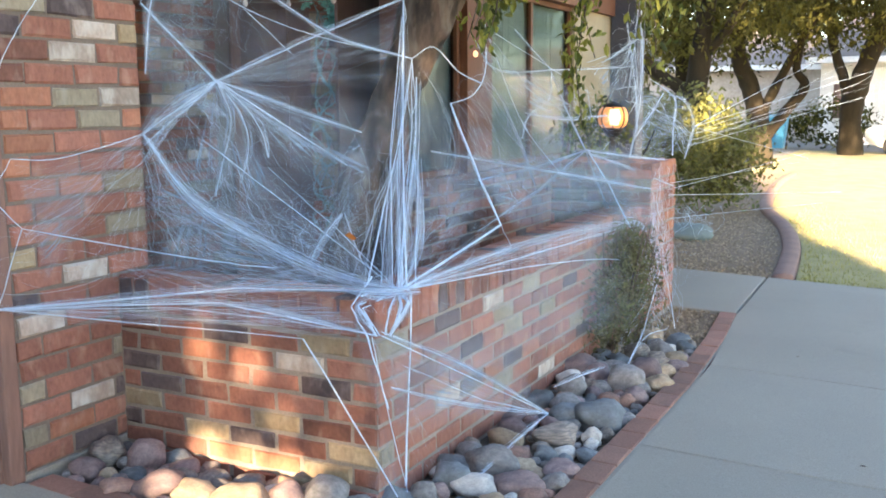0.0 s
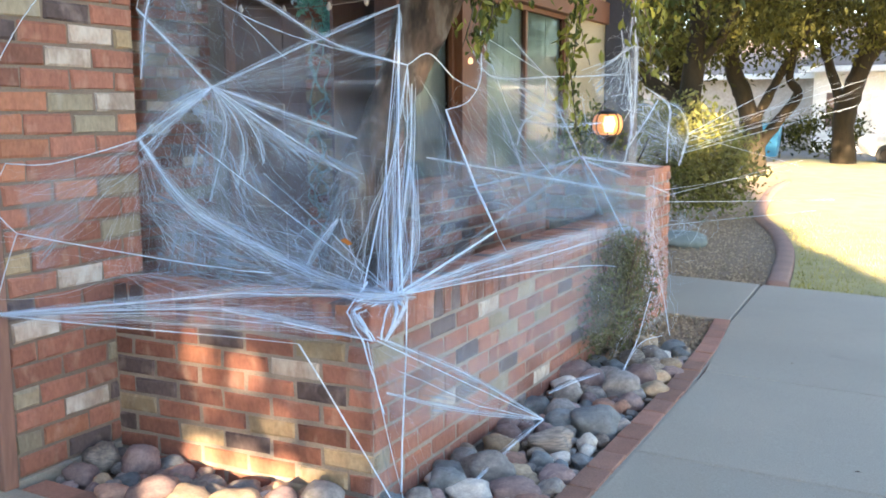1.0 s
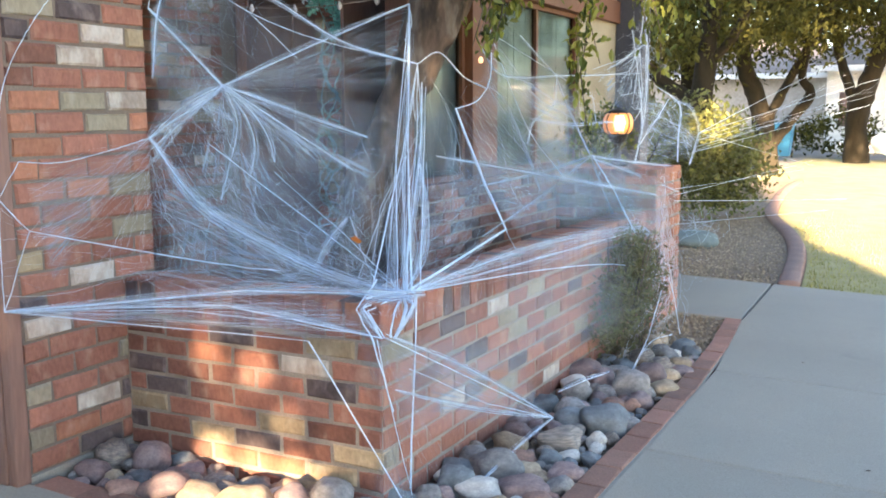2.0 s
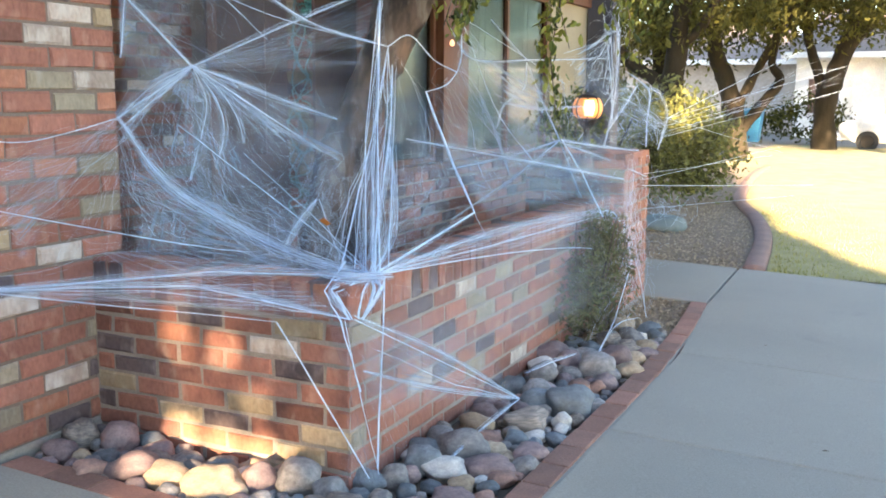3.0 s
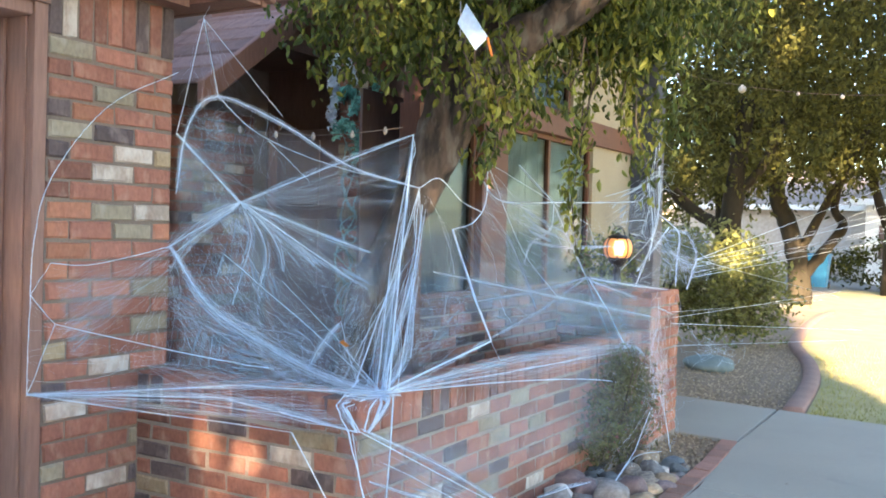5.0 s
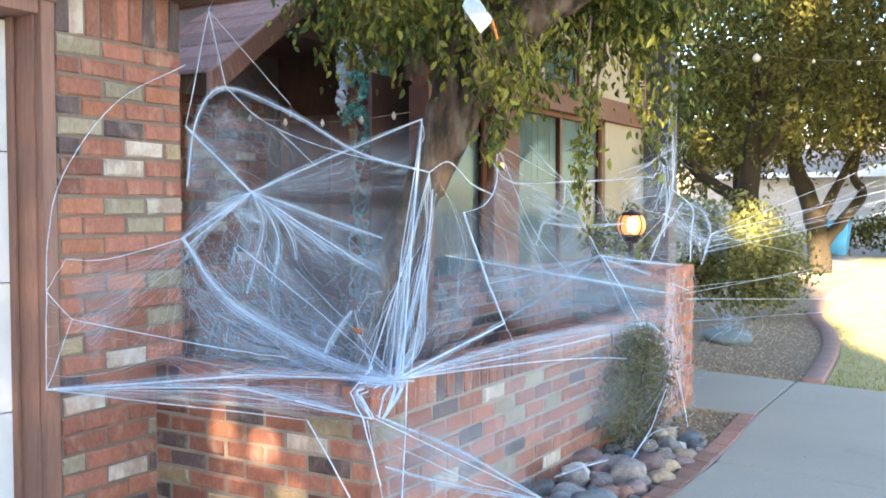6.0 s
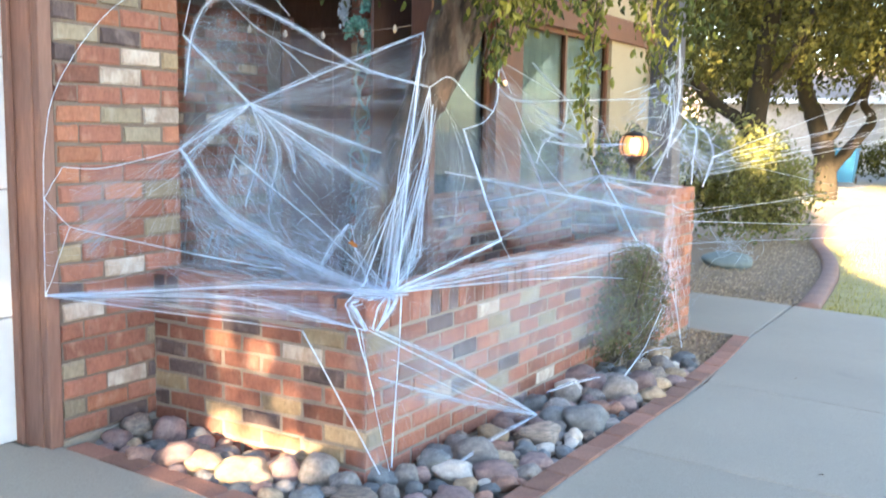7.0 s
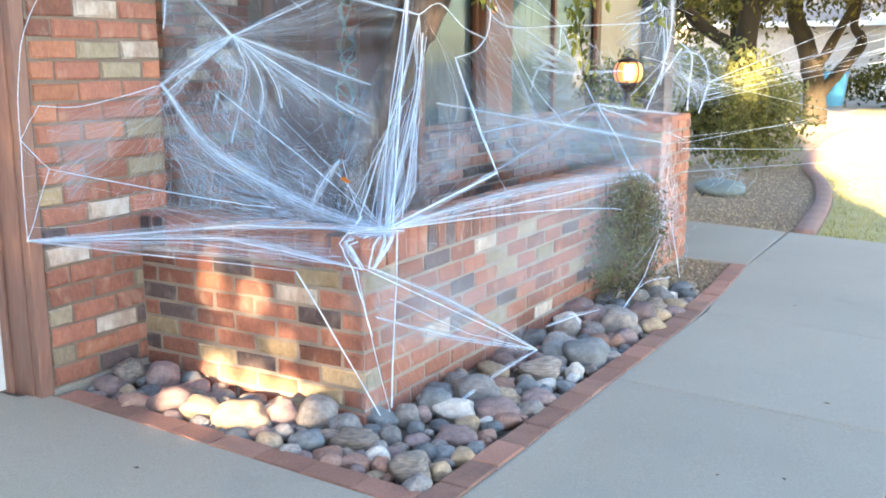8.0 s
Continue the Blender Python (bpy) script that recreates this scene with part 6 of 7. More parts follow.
w.film(H, (-1.16, 0.19, 1.30), PU, H, THIN_FILM)
w.film(H, (-0.95, 0.50, 0.70), (-1.16, 0.17, 0.70), (-1.17, 0.60, 1.46), FILM)
w.film(H, (-0.55, 0.6, 0.70), (-1.10, 0.45, 0.70), H, THIN_FILM)
w.film((-1.16, 0.20, 1.62), (-0.62, 1.38, 1.55), (-0.55, 1.05, 0.72), (-1.16, 0.15, 0.72), HAZE, bulge=0.05)
w.film((-1.15, 0.25, 1.25), (-0.70, 1.30, 1.30), (-0.30, 0.30, 0.74), (-1.10, 0.16, 0.74), HAZE, bulge=0.05)
w.film(H, (-0.74, 1.22, 1.45), (-0.60, 0.9, 0.72), H, THIN_FILM)
w.film(H, T, (-0.70, 1.30, 1.45), H, THIN_FILM, bulge=0.01)
w.film((-1.13, 0.13, 1.20), W, W, (-1.05, 0.10, 0.72), FILM, bulge=0.02)
w.film((-1.0, 0.7, 1.2), W, W, (-0.9, 0.3, 0.8), THIN_FILM, bulge=0.03)
w.tangle((-1.0, 0.6, 1.05), (0.12, 0.22, 0.16), 170, 0.17, r=0.00019)
w.tangle((-0.6, 0.4, 0.87), (0.25, 0.18, 0.07), 260, 0.10)
w.band([(-1.20, 0.55, 1.38), (-1.22, 0.60, 1.40), (-1.15, 0.66, 1.35)], 40, 0.02)
w.done()

# under the garage eave
w = Web("cobweb hung in swags from the garage eave", N, 302)
for a, b, r in ((K, PU, 0.002), (K, N, 0.0026), (K, (-0.98, 0.70, 1.92), 0.0014)):
    w.strand(a, b, r=r)
w.strand(K, (-1.035, 0.25, 2.36), r=0.0012)
w.sheet(K, K, (-1.16, 0.2, 1.95), (-1.05, 0.55, 1.97), 70, sag=0.01, amp=0.02)
swag = [(-1.155, 0.19, 1.52), (-1.16, 0.26, 1.83), N, (-1.0, 0.75, 1.88), (-0.82, 1.05, 1.70), T2]
w.strand(*swag, r=0.0017, smooth=True)
w.band(swag, 40, 0.011, r=0.0005)
w.strand(N, (-1.06, 0.62, 1.83), (-0.9, 0.95, 1.71), T2, r=0.0018, smooth=True)
w.strand((-1.03, 0.66, 1.80), (-0.93, 0.85, 1.62), r=0.0016)
w.sheet(N, (-1.0, 0.7, 1.9), (-1.18, 0.5, 1.65), (-1.0, 0.75, 1.65), 80, sag=0.02, amp=0.05)
w.film(N, PU, (-1.16, 0.20, 1.5), (-1.12, 0.55, 1.62), THIN_FILM)
w.film((-1.16, 0.20, 1.95), (-0.85, 1.02, 1.80), (-0.80, 1.15, 1.45), (-1.17, 0.20, 1.40), HAZE, bulge=0.03)
w.tangle((-1.14, 0.42, 1.78), (0.04, 0.08, 0.1), 200, 0.07)
w.done()

# across the brick pier
w = Web("thin cobweb spread over the brick garage pier", (-1.15, -0.3, 1.0), 303)
D, D1, D2, D3 = (-1.15, -0.556, 0.72), (-1.15, -0.55, 1.10), (-1.145, -0.44, 0.98), (-1.15, -0.46, 1.22)
w.strand(P1, (-1.13, -0.10, 1.24), (-1.14, -0.30, 1.21), D3, r=0.0018, smooth=True)
w.strand(D3, D1, r=0.0012)
w.strand(D1, (-1.14, -0.545, 1.3), (-1.145, -0.47, 1.55), (-1.15, -0.2, 1.86), (-1.155, 0.185, 2.06), r=0.0016, smooth=True)
w.strand(D1, D2, (-0.6, -0.12, 0.86), (-0.45, 0.05, 0.82), r=0.0018)
w.strand(D2, D, r=0.0016)
w.strand(D1, (-1.15, -0.555, 0.9), D, r=0.0013)
w.sheet(P1, P1, D2, (-1.15, -0.40, 0.9), 60, sag=0.03, amp=0.03)
w.sheet(P1, (-1.15, 0.16, 1.15), (-1.15, -0.45, 1.2), (-1.15, -0.35, 0.80), 110, sag=0.02, amp=0.03)
w.sheet((-1.15, 0.16, 1.2), (-1.15, 0.16, 0.76), (-1.15, -0.2, 0.75), (-0.9, 0.0, 0.76), 120, sag=0.02, amp=0.03)
w.sheet(D1, D, D2, (-0.6, -0.05, 0.78), 40, sag=0.02, amp=0.03)
w.film(P1, (-1.145, -0.46, 1.22), (-1.14, -0.36, 0.74), P1, THIN_FILM, bulge=0.01)
w.film(D, W, (0.03, -0.06, 0.62), D, THIN_FILM, bulge=0.008)
w.film(D, (-0.45, 0.05, 0.86), W, D, THIN_FILM, bulge=0.008)
w.strand(D, (-0.5, -0.08, 0.765), W, r=0.0028)
w.strand(D, (-0.55, -0.14, 0.72), (-0.15, -0.10, 0.675), (0.03, -0.06, 0.648), r=0.0026)
w.strand(D, (-0.7, -0.2, 0.70), (-0.3, -0.12, 0.68), (0.0, -0.06, 0.65), r=0.0014)
w.strand(D, EL, r=0.0016)
w.band([D, (-0.5, -0.08, 0.765), W], 20, 0.012)
w.band([D, (-0.55, -0.14, 0.72), (0.03, -0.06, 0.648)], 20, 0.010)
w.sheet(D, D, (-0.35, 0.02, 0.76), (0.03, -0.06, 0.65), 150, sag=0.015, amp=0.015)
w.sheet((-1.12, -0.02, 0.78), (-0.9, 0.02, 0.77), (-0.3, -0.02, 0.70), W, 120, sag=0.02, amp=0.03)
w.done()

# knot at the wall's corner, with threads down to the stones
w = Web("knotted bright cobweb pulled over the wall corner", W, 304)
for pts, r in (
    ([(-0.10, 0.14, 0.80), (-0.07, -0.05, 0.733), (0.013, -0.08, 0.642), (0.07, -0.05, 0.40)], 0.0028),
    ([W, (-0.054, -0.03, 0.735), (0.029, -0.05, 0.643)], 0.0040), ([(0.02, 0.1, 0.76), (-0.035, -0.03, 0.728), (0.04, -0.05, 0.645)], 0.0030),
    ([W, (0.105, 0.03, 0.745), (0.078, -0.05, 0.650)], 0.0060), ([W, (0.095, 0.0, 0.735), (0.085, -0.04, 0.665)], 0.0055), ([W, (0.06, -0.02, 0.73), (0.062, -0.05, 0.65)], 0.0030),
    ([(0.02, 0.17, 0.765), (0.032, 0.189, 0.742), (0.034, 0.126, 0.06)], 0.0034), ([EL, (0.101, -0.05, 0.10)], 0.0026), ([(0.02, -0.07, 0.643), (0.09, -0.03, 0.25), (0.11, 0.0, 0.10)], 0.0014),
):
    w.strand(*pts, r=r)
w.sheet((-0.1, 0.05, 0.762), (0.08, 0.12, 0.757), (-0.03, -0.04, 0.72), (0.10, 0.02, 0.70), 90, sag=0.0, amp=0.012, r=0.0004)
w.band([W, (0.105, 0.03, 0.745), (0.078, -0.05, 0.650)], 20, 0.012, r=0.001)
w.band([W, (-0.054, -0.03, 0.735), (0.029, -0.05, 0.643)], 20, 0.009, r=0.001)
w.band([(-0.16, 0.04, 0.768), (-0.05, 0.03, 0.765), (0.02, 0.06, 0.762), (0.08, 0.16, 0.760)], 20, 0.016, r=0.001)
w.band([(0.05, -0.055, 0.66), (0.12, 0.45, 0.42), R], 20, 0.010)
w.band([(0.04, 0.02, 0.45), (0.11, 0.5, 0.26), R], 20, 0.007)
w.strand((0.05, -0.055, 0.65), R, r=0.0018)
w.strand((0.04, 0.12, 0.50), (0.12, 0.6, 0.25), R, r=0.0013)
w.sheet((0.03, -0.05, 0.66), (0.04, 0.1, 0.45), R, (0.19, 1.0, 0.06), 34, sag=0.02, amp=0.02)
w.strand(R, (0.22, 0.7, 0.075), (0.23, 0.30, 0.06), r=0.0016)
w.band([R, (0.22, 0.7, 0.08), (0.23, 0.30, 0.065)], 20, 0.006)
w.sheet((0.0, -0.06, 0.65), (0.05, -0.04, 0.6), (0.07, 0.02, 0.12), (0.12, 0.3, 0.12), 24, sag=0.0, amp=0.02)
w.film((0.05, -0.055, 0.68), R, R, (0.06, -0.03, 0.35), THIN_FILM, bulge=0.006)
w.film((0.03, -0.03, 0.70), (0.10, 0.95, 0.40), R, (0.05, -0.02, 0.25), VEIL, bulge=0.006)
w.film((-0.10, -0.06, 0.70), (0.14, 0.0, 0.06), (-0.02, -0.08, 0.06), (0.08, -0.03, 0.70), THIN_FILM, bulge=0.006)
w.band([(0.13, 1.35, 0.10), (0.19, 1.55, 0.115), (0.25, 1.75, 0.11)], 20, 0.008)
w.done()

# from the corner up to the tree
w = Web("tall cobweb drawn from the wall corner up the trunk", (-0.4, 0.8, 1.2), 305)
for base, knee, top_, r in (
    ((-0.11, 0.12, 0.775), (-0.40, 0.86, 1.22), T2, 0.0026), ((0.03, 0.15, 0.762), (-0.31, 0.74, 1.24), T, 0.0030), ((-0.02, 0.14, 0.762), (-0.40, 0.80, 1.22), (-0.655, 1.36, 1.80), 0.0020),
    ((-0.06, 0.13, 0.765), (-0.44, 0.86, 1.15), (-0.66, 1.36, 1.60), 0.0012), ((0.01, 0.15, 0.762), (-0.36, 0.78, 1.16), (-0.62, 1.38, 1.55), 0.0014), ((0.05, 0.18, 0.762), (-0.28, 0.82, 1.15), (-0.58, 1.40, 1.50), 0.0011),
    ((-0.20, 0.15, 0.765), (-0.38, 0.62, 0.95), (-0.62, 1.20, 1.10), 0.0010), ((-0.14, 0.15, 0.765), (-0.36, 0.60, 1.0), (-0.56, 1.30, 1.30), 0.0009)):
    w.strand(base, knee, top_, r=r)
w.strand(W, (-0.52, 1.20, 1.28), T2, r=0.0024)
for ends, wd in (([W, (-0.34, 0.78, 1.29), T], 0.012), ([W, (-0.42, 1.05, 1.20), (-0.60, 1.40, 1.52)], 0.014), ([W, (0.0, 0.45, 0.80), E], 0.010), ([F, (-0.27, 1.36, 1.10), E], 0.006)):
    w.band(ends, 20, wd)
w.strand((0.01, 0.16, 0.76), (-0.10, 0.35, 0.86), (-0.42, 1.05, 1.20), (-0.60, 1.40, 1.52), r=0.0022)
w.strand((-0.04, 0.14, 0.76), (-0.06, 0.0, 0.76), r=0.003)
w.strand(T, (-0.64, 1.38, 1.80), (-0.67, 1.36, 1.72), r=0.0022)
w.strand(T2, (-0.655, 1.41, 1.46), (-0.646, 1.42, 1.341), (-0.625, 1.43, 1.40), (-0.63, 1.425, 1.5), T2, r=0.0024, smooth=True)
w.strand(T2, (-0.542, 1.47, 1.665), (-0.45, 1.55, 1.55), (-0.349, 1.60, 1.492), r=0.0030, smooth=True)
w.strand((-0.349, 1.60, 1.492), (-0.345, 1.64, 1.58), (-0.376, 1.70, 1.78), r=0.0026, smooth=True)
w.strand((-0.349, 1.60, 1.492), (-0.38, 1.54, 1.43), F, r=0.0026, smooth=True)
w.strand(F, (-0.27, 1.36, 1.10), E, r=0.0042)
w.strand(E, (0.0, 0.45, 0.80), W, r=0.0034)
w.film(W, (-0.60, 1.38, 1.50), (-0.72, 1.2, 0.80), W, THIN_FILM)
w.film(W, F, (-0.20, 1.25, 0.80), W, THIN_FILM, bulge=0.02)
w.film((-0.62, 1.38, 1.58), F, E, (-0.60, 1.20, 0.78), HAZE)
w.film((-0.62, 1.38, 1.40), (-0.15, 1.6, 1.10), W, (-0.55, 0.7, 0.78), HAZE)
w.strand((-0.05, 1.27, 0.75), (0.0, 0.6, 0.765), W, r=0.0018)
w.strand(E, (-0.05, 1.27, 0.76), r=0.0012)
w.sheet(W, W, T, T2, 24, sag=0.02, amp=0.02)
w.sheet((-0.2, 0.3, 0.77), W, (-0.72, 1.28, 1.1), (-0.6, 1.36, 1.5), 70, sag=0.05, amp=0.07)
w.sheet((-0.3, 0.25, 0.77), W, (-0.55, 1.3, 0.9), (-0.15, 1.25, 0.85), 150, sag=0.06, amp=0.07)
w.sheet(T2, F, (-0.5, 1.3, 0.95), (-0.1, 1.2, 0.86), 60, sag=0.05, amp=0.06)
w.tangle((-0.45, 0.8, 0.95), (0.15, 0.3, 0.12), 260, 0.12)
# loops that swing out beside the trunk and fall back to the corner
for k in range(7):
    u, v = w.rng.random(), w.rng.random()
    w.strand((0.01 - 0.05 * v, 0.16, 0.762), (-0.08 - 0.12 * v, 0.42 + 0.1 * u, 0.83 + 0.03 * u), (-0.13 - 0.16 * v, 0.58, 0.98 + 0.05 * u), (-0.32 - 0.1 * v, 0.92, 1.10 + 0.12 * u), r=0.0004 + 0.0007 * u, smooth=True)
w.band([(0.0, 0.16, 0.762), (-0.09, 0.45, 0.84), (-0.14, 0.58, 0.98), (-0.34, 0.9, 1.16)], 30, 0.013)
w.band([(-0.04, 0.16, 0.765), (-0.22, 0.45, 0.83), (-0.30, 0.60, 0.97), (-0.44, 0.95, 1.18)], 30, 0.015)
w.band([(-0.357, 0.35, 0.985), (-0.437, 0.35, 0.894), (-0.519, 0.35, 0.772)], 40, 0.014)
w.strand((-0.357, 0.35, 0.985), (-0.46, 0.35, 0.88), (-0.519, 0.35, 0.772), r=0.0012, smooth=True)
w.strand((-0.345, 0.35, 0.990), (-0.23, 0.25, 0.87), (-0.12, 0.18, 0.765), r=0.0013)
w.done()

# over the long wall to the pillar
w = Web("broad cobweb along the wall up to the brick pillar", (-0.1, 2.2, 0.9), 306)
PT, FE = (-0.20, 2.77, 1.124), (0.15, 3.10, 0.37)
w.strand(W, (0.05, 1.4, 0.66), (0.10, 2.4, 0.54), FE, r=0.002, smooth=True)
w.strand(W, (0.02, 1.2, 0.72), (0.04, 2.8, 0.675), r=0.0018, smooth=True)
w.sheet(W, W, (0.02, 2.2, 0.74), (0.04, 2.85, 0.66), 150, sag=0.03, amp=0.02)
w.sheet((0.0, 1.2, 0.75), (0.0, 2.2, 0.75), (0.04, 2.6, 0.70), (0.05, 3.2, 0.72), 90, sag=0.02, amp=0.03)
w.strand((-0.55, 1.45, 1.17), (-0.2, 2.30, 1.02), (0.06, 3.26, 0.86), r=0.0022)
w.band([(-0.55, 1.45, 1.17), (-0.2, 2.30, 1.02), (0.06, 3.26, 0.86)], 24, 0.014)
w.strand((-0.376, 1.70, 1.76), (-0.30, 2.0, 1.30), (-0.2, 2.30, 1.02), r=0.0016, smooth=True)
w.strand((-0.376, 1.72, 1.76), (-0.25, 2.1, 1.62), (-0.10, 2.5, 1.45), r=0.0014)
w.sheet((-0.349, 1.60, 1.492), (-0.376, 1.7, 1.74), (-0.3, 2.2, 1.1), (-0.15, 2.6, 1.45), 170, sag=0.05, amp=0.06)
w.sheet(F, (-0.35, 1.6, 1.5), E, (-0.15, 2.3, 1.03), 120, sag=0.05, amp=0.06)
w.film((-0.36, 1.66, 1.70), (-0.15, 2.55, 1.50), (-0.22, 2.28, 1.00), (-0.42, 1.52, 1.38), FILM)
w.film(F, (-0.18, 2.3, 1.05), (-0.05, 2.2, 0.76), E, THIN_FILM)
w.film((-0.37, 1.68, 1.78), (-0.18, 3.1, 1.45), (0.02, 3.0, 0.76), (-0.45, 1.5, 0.95), HAZE, bulge=0.05)
w.film((-0.30, 1.75, 1.35), (-0.25, 3.30, 1.30), (0.05, 3.22, 0.60), (0.0, 1.4, 0.78), HAZE, bulge=0.05)
w.film((-0.45, 1.5, 1.15), (-0.05, 3.1, 1.15), (0.03, 3.1, 0.77), (0.0, 1.25, 0.78), HAZE, bulge=0.04)
w.film((0.02, 0.9, 0.76), (0.10, 3.2, 0.95), (0.30, 2.9, 0.10), (0.10, 0.9, 0.20), HAZE, bulge=0.02)
w.band([W, (0.03, 1.3, 0.775), (0.07, 2.75, 0.70), (0.10, 3.05, 0.62)], 30, 0.02)
w.film((-0.15, 2.9, 1.2), (0.14, 3.4, 1.15), (0.17, 3.2, 0.35), (0.05, 2.6, 0.62), VEIL, bulge=0.03)
w.film((-0.50, 1.50, 1.12), (-0.22, 2.95, 1.14), (0.02, 3.0, 0.78), (-0.06, 1.35, 0.80), VEIL, bulge=0.03)
w.film((-0.26, 2.70, 1.13), (0.15, 3.36, 1.02), (0.12, 3.05, 0.38), (0.02, 2.80, 0.68), VEIL, bulge=0.02)
w.sheet((0.10, 3.28, 1.0), (0.16, 3.28, 0.55), (0.22, 3.02, 0.42), (0.30, 3.0, 0.06), 90, sag=0.0, amp=0.04, r=0.0009)
w.film(PT, (-0.2, 2.3, 1.02), (0.0, 2.4, 0.77), (0.04, 2.88, 0.66), THIN_FILM)
w.film(PT, (0.04, 2.88, 0.66), (0.07, 3.25, 0.55), (-0.25, 3.25, 1.0), FILM)
w.film(W, (0.0, 2.4, 0.80), (0.06, 2.95, 0.55), W, FILM, bulge=0.01)
w.film((0.03, 0.1, 0.74), (0.06, 3.0, 0.66), (0.12, 2.6, 0.12), (0.05, 0.2, 0.35), VEIL, bulge=0.01)
w.film((0.075, 3.3, 0.9), (0.22, 3.0, 0.42), (0.30, 2.3, 0.06), (0.08, 3.2, 0.35), THIN_FILM)
w.strand(PT, (-0.08, 2.82, 0.92), (0.04, 2.88, 0.66), r=0.0038)
w.strand((0.04, 2.88, 0.66), (0.12, 3.05, 0.42), FE, r=0.0018)
w.sheet(PT, PT, (-0.5, 3.26, 1.0), (0.06, 3.26, 0.95), 110, sag=0.02, amp=0.03)
w.sheet(PT, (0.04, 2.88, 0.66), (-0.2, 3.26, 0.95), (0.07, 3.26, 0.5), 140, sag=0.01, amp=0.03)
w.sheet((-0.2, 2.3, 1.02), (-0.1, 2.3, 0.78), PT, (0.04, 2.88, 0.66), 90, sag=0.03, amp=0.04)
w.sheet((-0.15, 2.6, 1.45), (-0.1, 2.6, 1.2), (-0.4, 3.45, 1.45), (-0.1, 3.5, 1.10), 80, sag=0.03, amp=0.04)
w.strand((-0.15, 2.6, 1.48), (-0.35, 3.3, 1.30), r=0.0014)
w.sheet((0.07, 3.30, 0.95), (0.07, 3.30, 0.5), (0.16, 3.05, 0.42), (0.24, 3.0, 0.36), 120, sag=0.0, amp=0.03)
w.strand((0.22, 3.0, 0.40), (0.27, 3.0, 0.2), (0.30, 3.0, 0.04), r=0.0022)
w.strand((0.20, 3.0, 0.40), (0.27, 2.4, 0.16), (0.31, 1.87, 0.05), r=0.0024)
w.strand((0.31, 1.87, 0.05), (0.30, 2.3, 0.14), (0.30, 2.8, 0.08), r=0.0018, smooth=True)
w.sheet((0.18, 3.0, 0.5), (0.24, 3.0, 0.36), (0.20, 2.0, 0.10), (0.32, 2.6, 0.05), 80, sag=0.0, amp=0.03)
w.strand((-0.397, 2.000, 1.383), (-0.395, 2.200, 1.192), (-0.381, 2.400, 0.932), r=0.001)
w.band([(-0.397, 2.000, 1.383), (-0.395, 2.200, 1.192), (-0.381, 2.400, 0.932)], 20, 0.01)
w.strand((-0.425, 2.200, 1.789), (-0.379, 2.350, 1.684), (-0.328, 2.500, 1.582), r=0.0014)
w.band([(-0.425, 2.200, 1.789), (-0.379, 2.350, 1.684), (-0.328, 2.500, 1.582)], 20, 0.01)
w.strand((-0.457, 1.750, 1.714), (-0.431, 1.900, 1.585), (-0.424, 2.200, 1.564), (-0.328, 2.500, 1.582), (-0.442, 3.600, 1.623), (-0.897, 6.250, 1.730), r=0.001, smooth=True)
w.band([(-0.457, 1.750, 1.714), (-0.431, 1.900, 1.585), (-0.424, 2.200, 1.564), (-0.328, 2.500, 1.582), (-0.442, 3.600, 1.623), (-0.897, 6.250, 1.730)], 20, 0.006)
w.strand((-0.328, 2.500, 1.570), (-0.327, 2.450, 1.418), (-0.406, 2.350, 1.328), (-0.402, 2.250, 1.205), r=0.0012, smooth=True)
w.band([(-0.328, 2.500, 1.570), (-0.327, 2.450, 1.418), (-0.406, 2.350, 1.328), (-0.402, 2.250, 1.205)], 20, 0.008)
w.strand((-0.328, 2.500, 1.570), (-0.316, 2.700, 1.372), (-0.220, 2.800, 1.118), r=0.001)
w.band([(-0.328, 2.500, 1.570), (-0.316, 2.700, 1.372), (-0.220, 2.800, 1.118)], 20, 0.008)
w.strand((-0.213, 2.780, 1.119), (-0.310, 2.600, 1.073), (-0.382, 2.400, 1.038), (-0.521, 1.900, 0.993), r=0.0012)
w.band([(-0.213, 2.780, 1.119), (-0.310, 2.600, 1.073), (-0.382, 2.400, 1.038), (-0.521, 1.900, 0.993)], 20, 0.01)
w.strand((-0.213, 2.780, 1.119), (-0.298, 2.300, 0.939), (-0.325, 1.500, 0.782), r=0.0009)
w.band([(-0.213, 2.780, 1.119), (-0.298, 2.300, 0.939), (-0.325, 1.500, 0.782)], 20, 0.01)
w.strand((-0.213, 2.780, 1.119), (-0.180, 2.950, 0.892), (-0.112, 3.100, 0.634), (0.032, 3.240, 0.535), r=0.0009)
w.band([(-0.213, 2.780, 1.119), (-0.180, 2.950, 0.892), (-0.112, 3.100, 0.634), (0.032, 3.240, 0.535)], 20, 0.01)
w.strand((-0.213, 2.780, 1.119), (-0.094, 3.250, 1.064), (0.061, 3.800, 1.005), r=0.0012)
w.band([(-0.213, 2.780, 1.119), (-0.094, 3.250, 1.064), (0.061, 3.800, 1.005)], 20, 0.01)
w.strand((-0.213, 2.780, 1.106), (-0.055, 3.250, 0.980), (0.145, 3.500, 0.860), r=0.0008)
w.band([(-0.213, 2.780, 1.106), (-0.055, 3.250, 0.980), (0.145, 3.500, 0.860)], 20, 0.01)
w.strand((-0.363, 2.200, 1.345), (-0.279, 2.600, 1.308), (-0.244, 3.300, 1.315), r=0.0007)
w.band([(-0.363, 2.200, 1.345), (-0.279, 2.600, 1.308), (-0.244, 3.300, 1.315)], 20, 0.01)
w.tangle((0.18, 2.9, 0.42), (0.07, 0.15, 0.14), 320, 0.06)
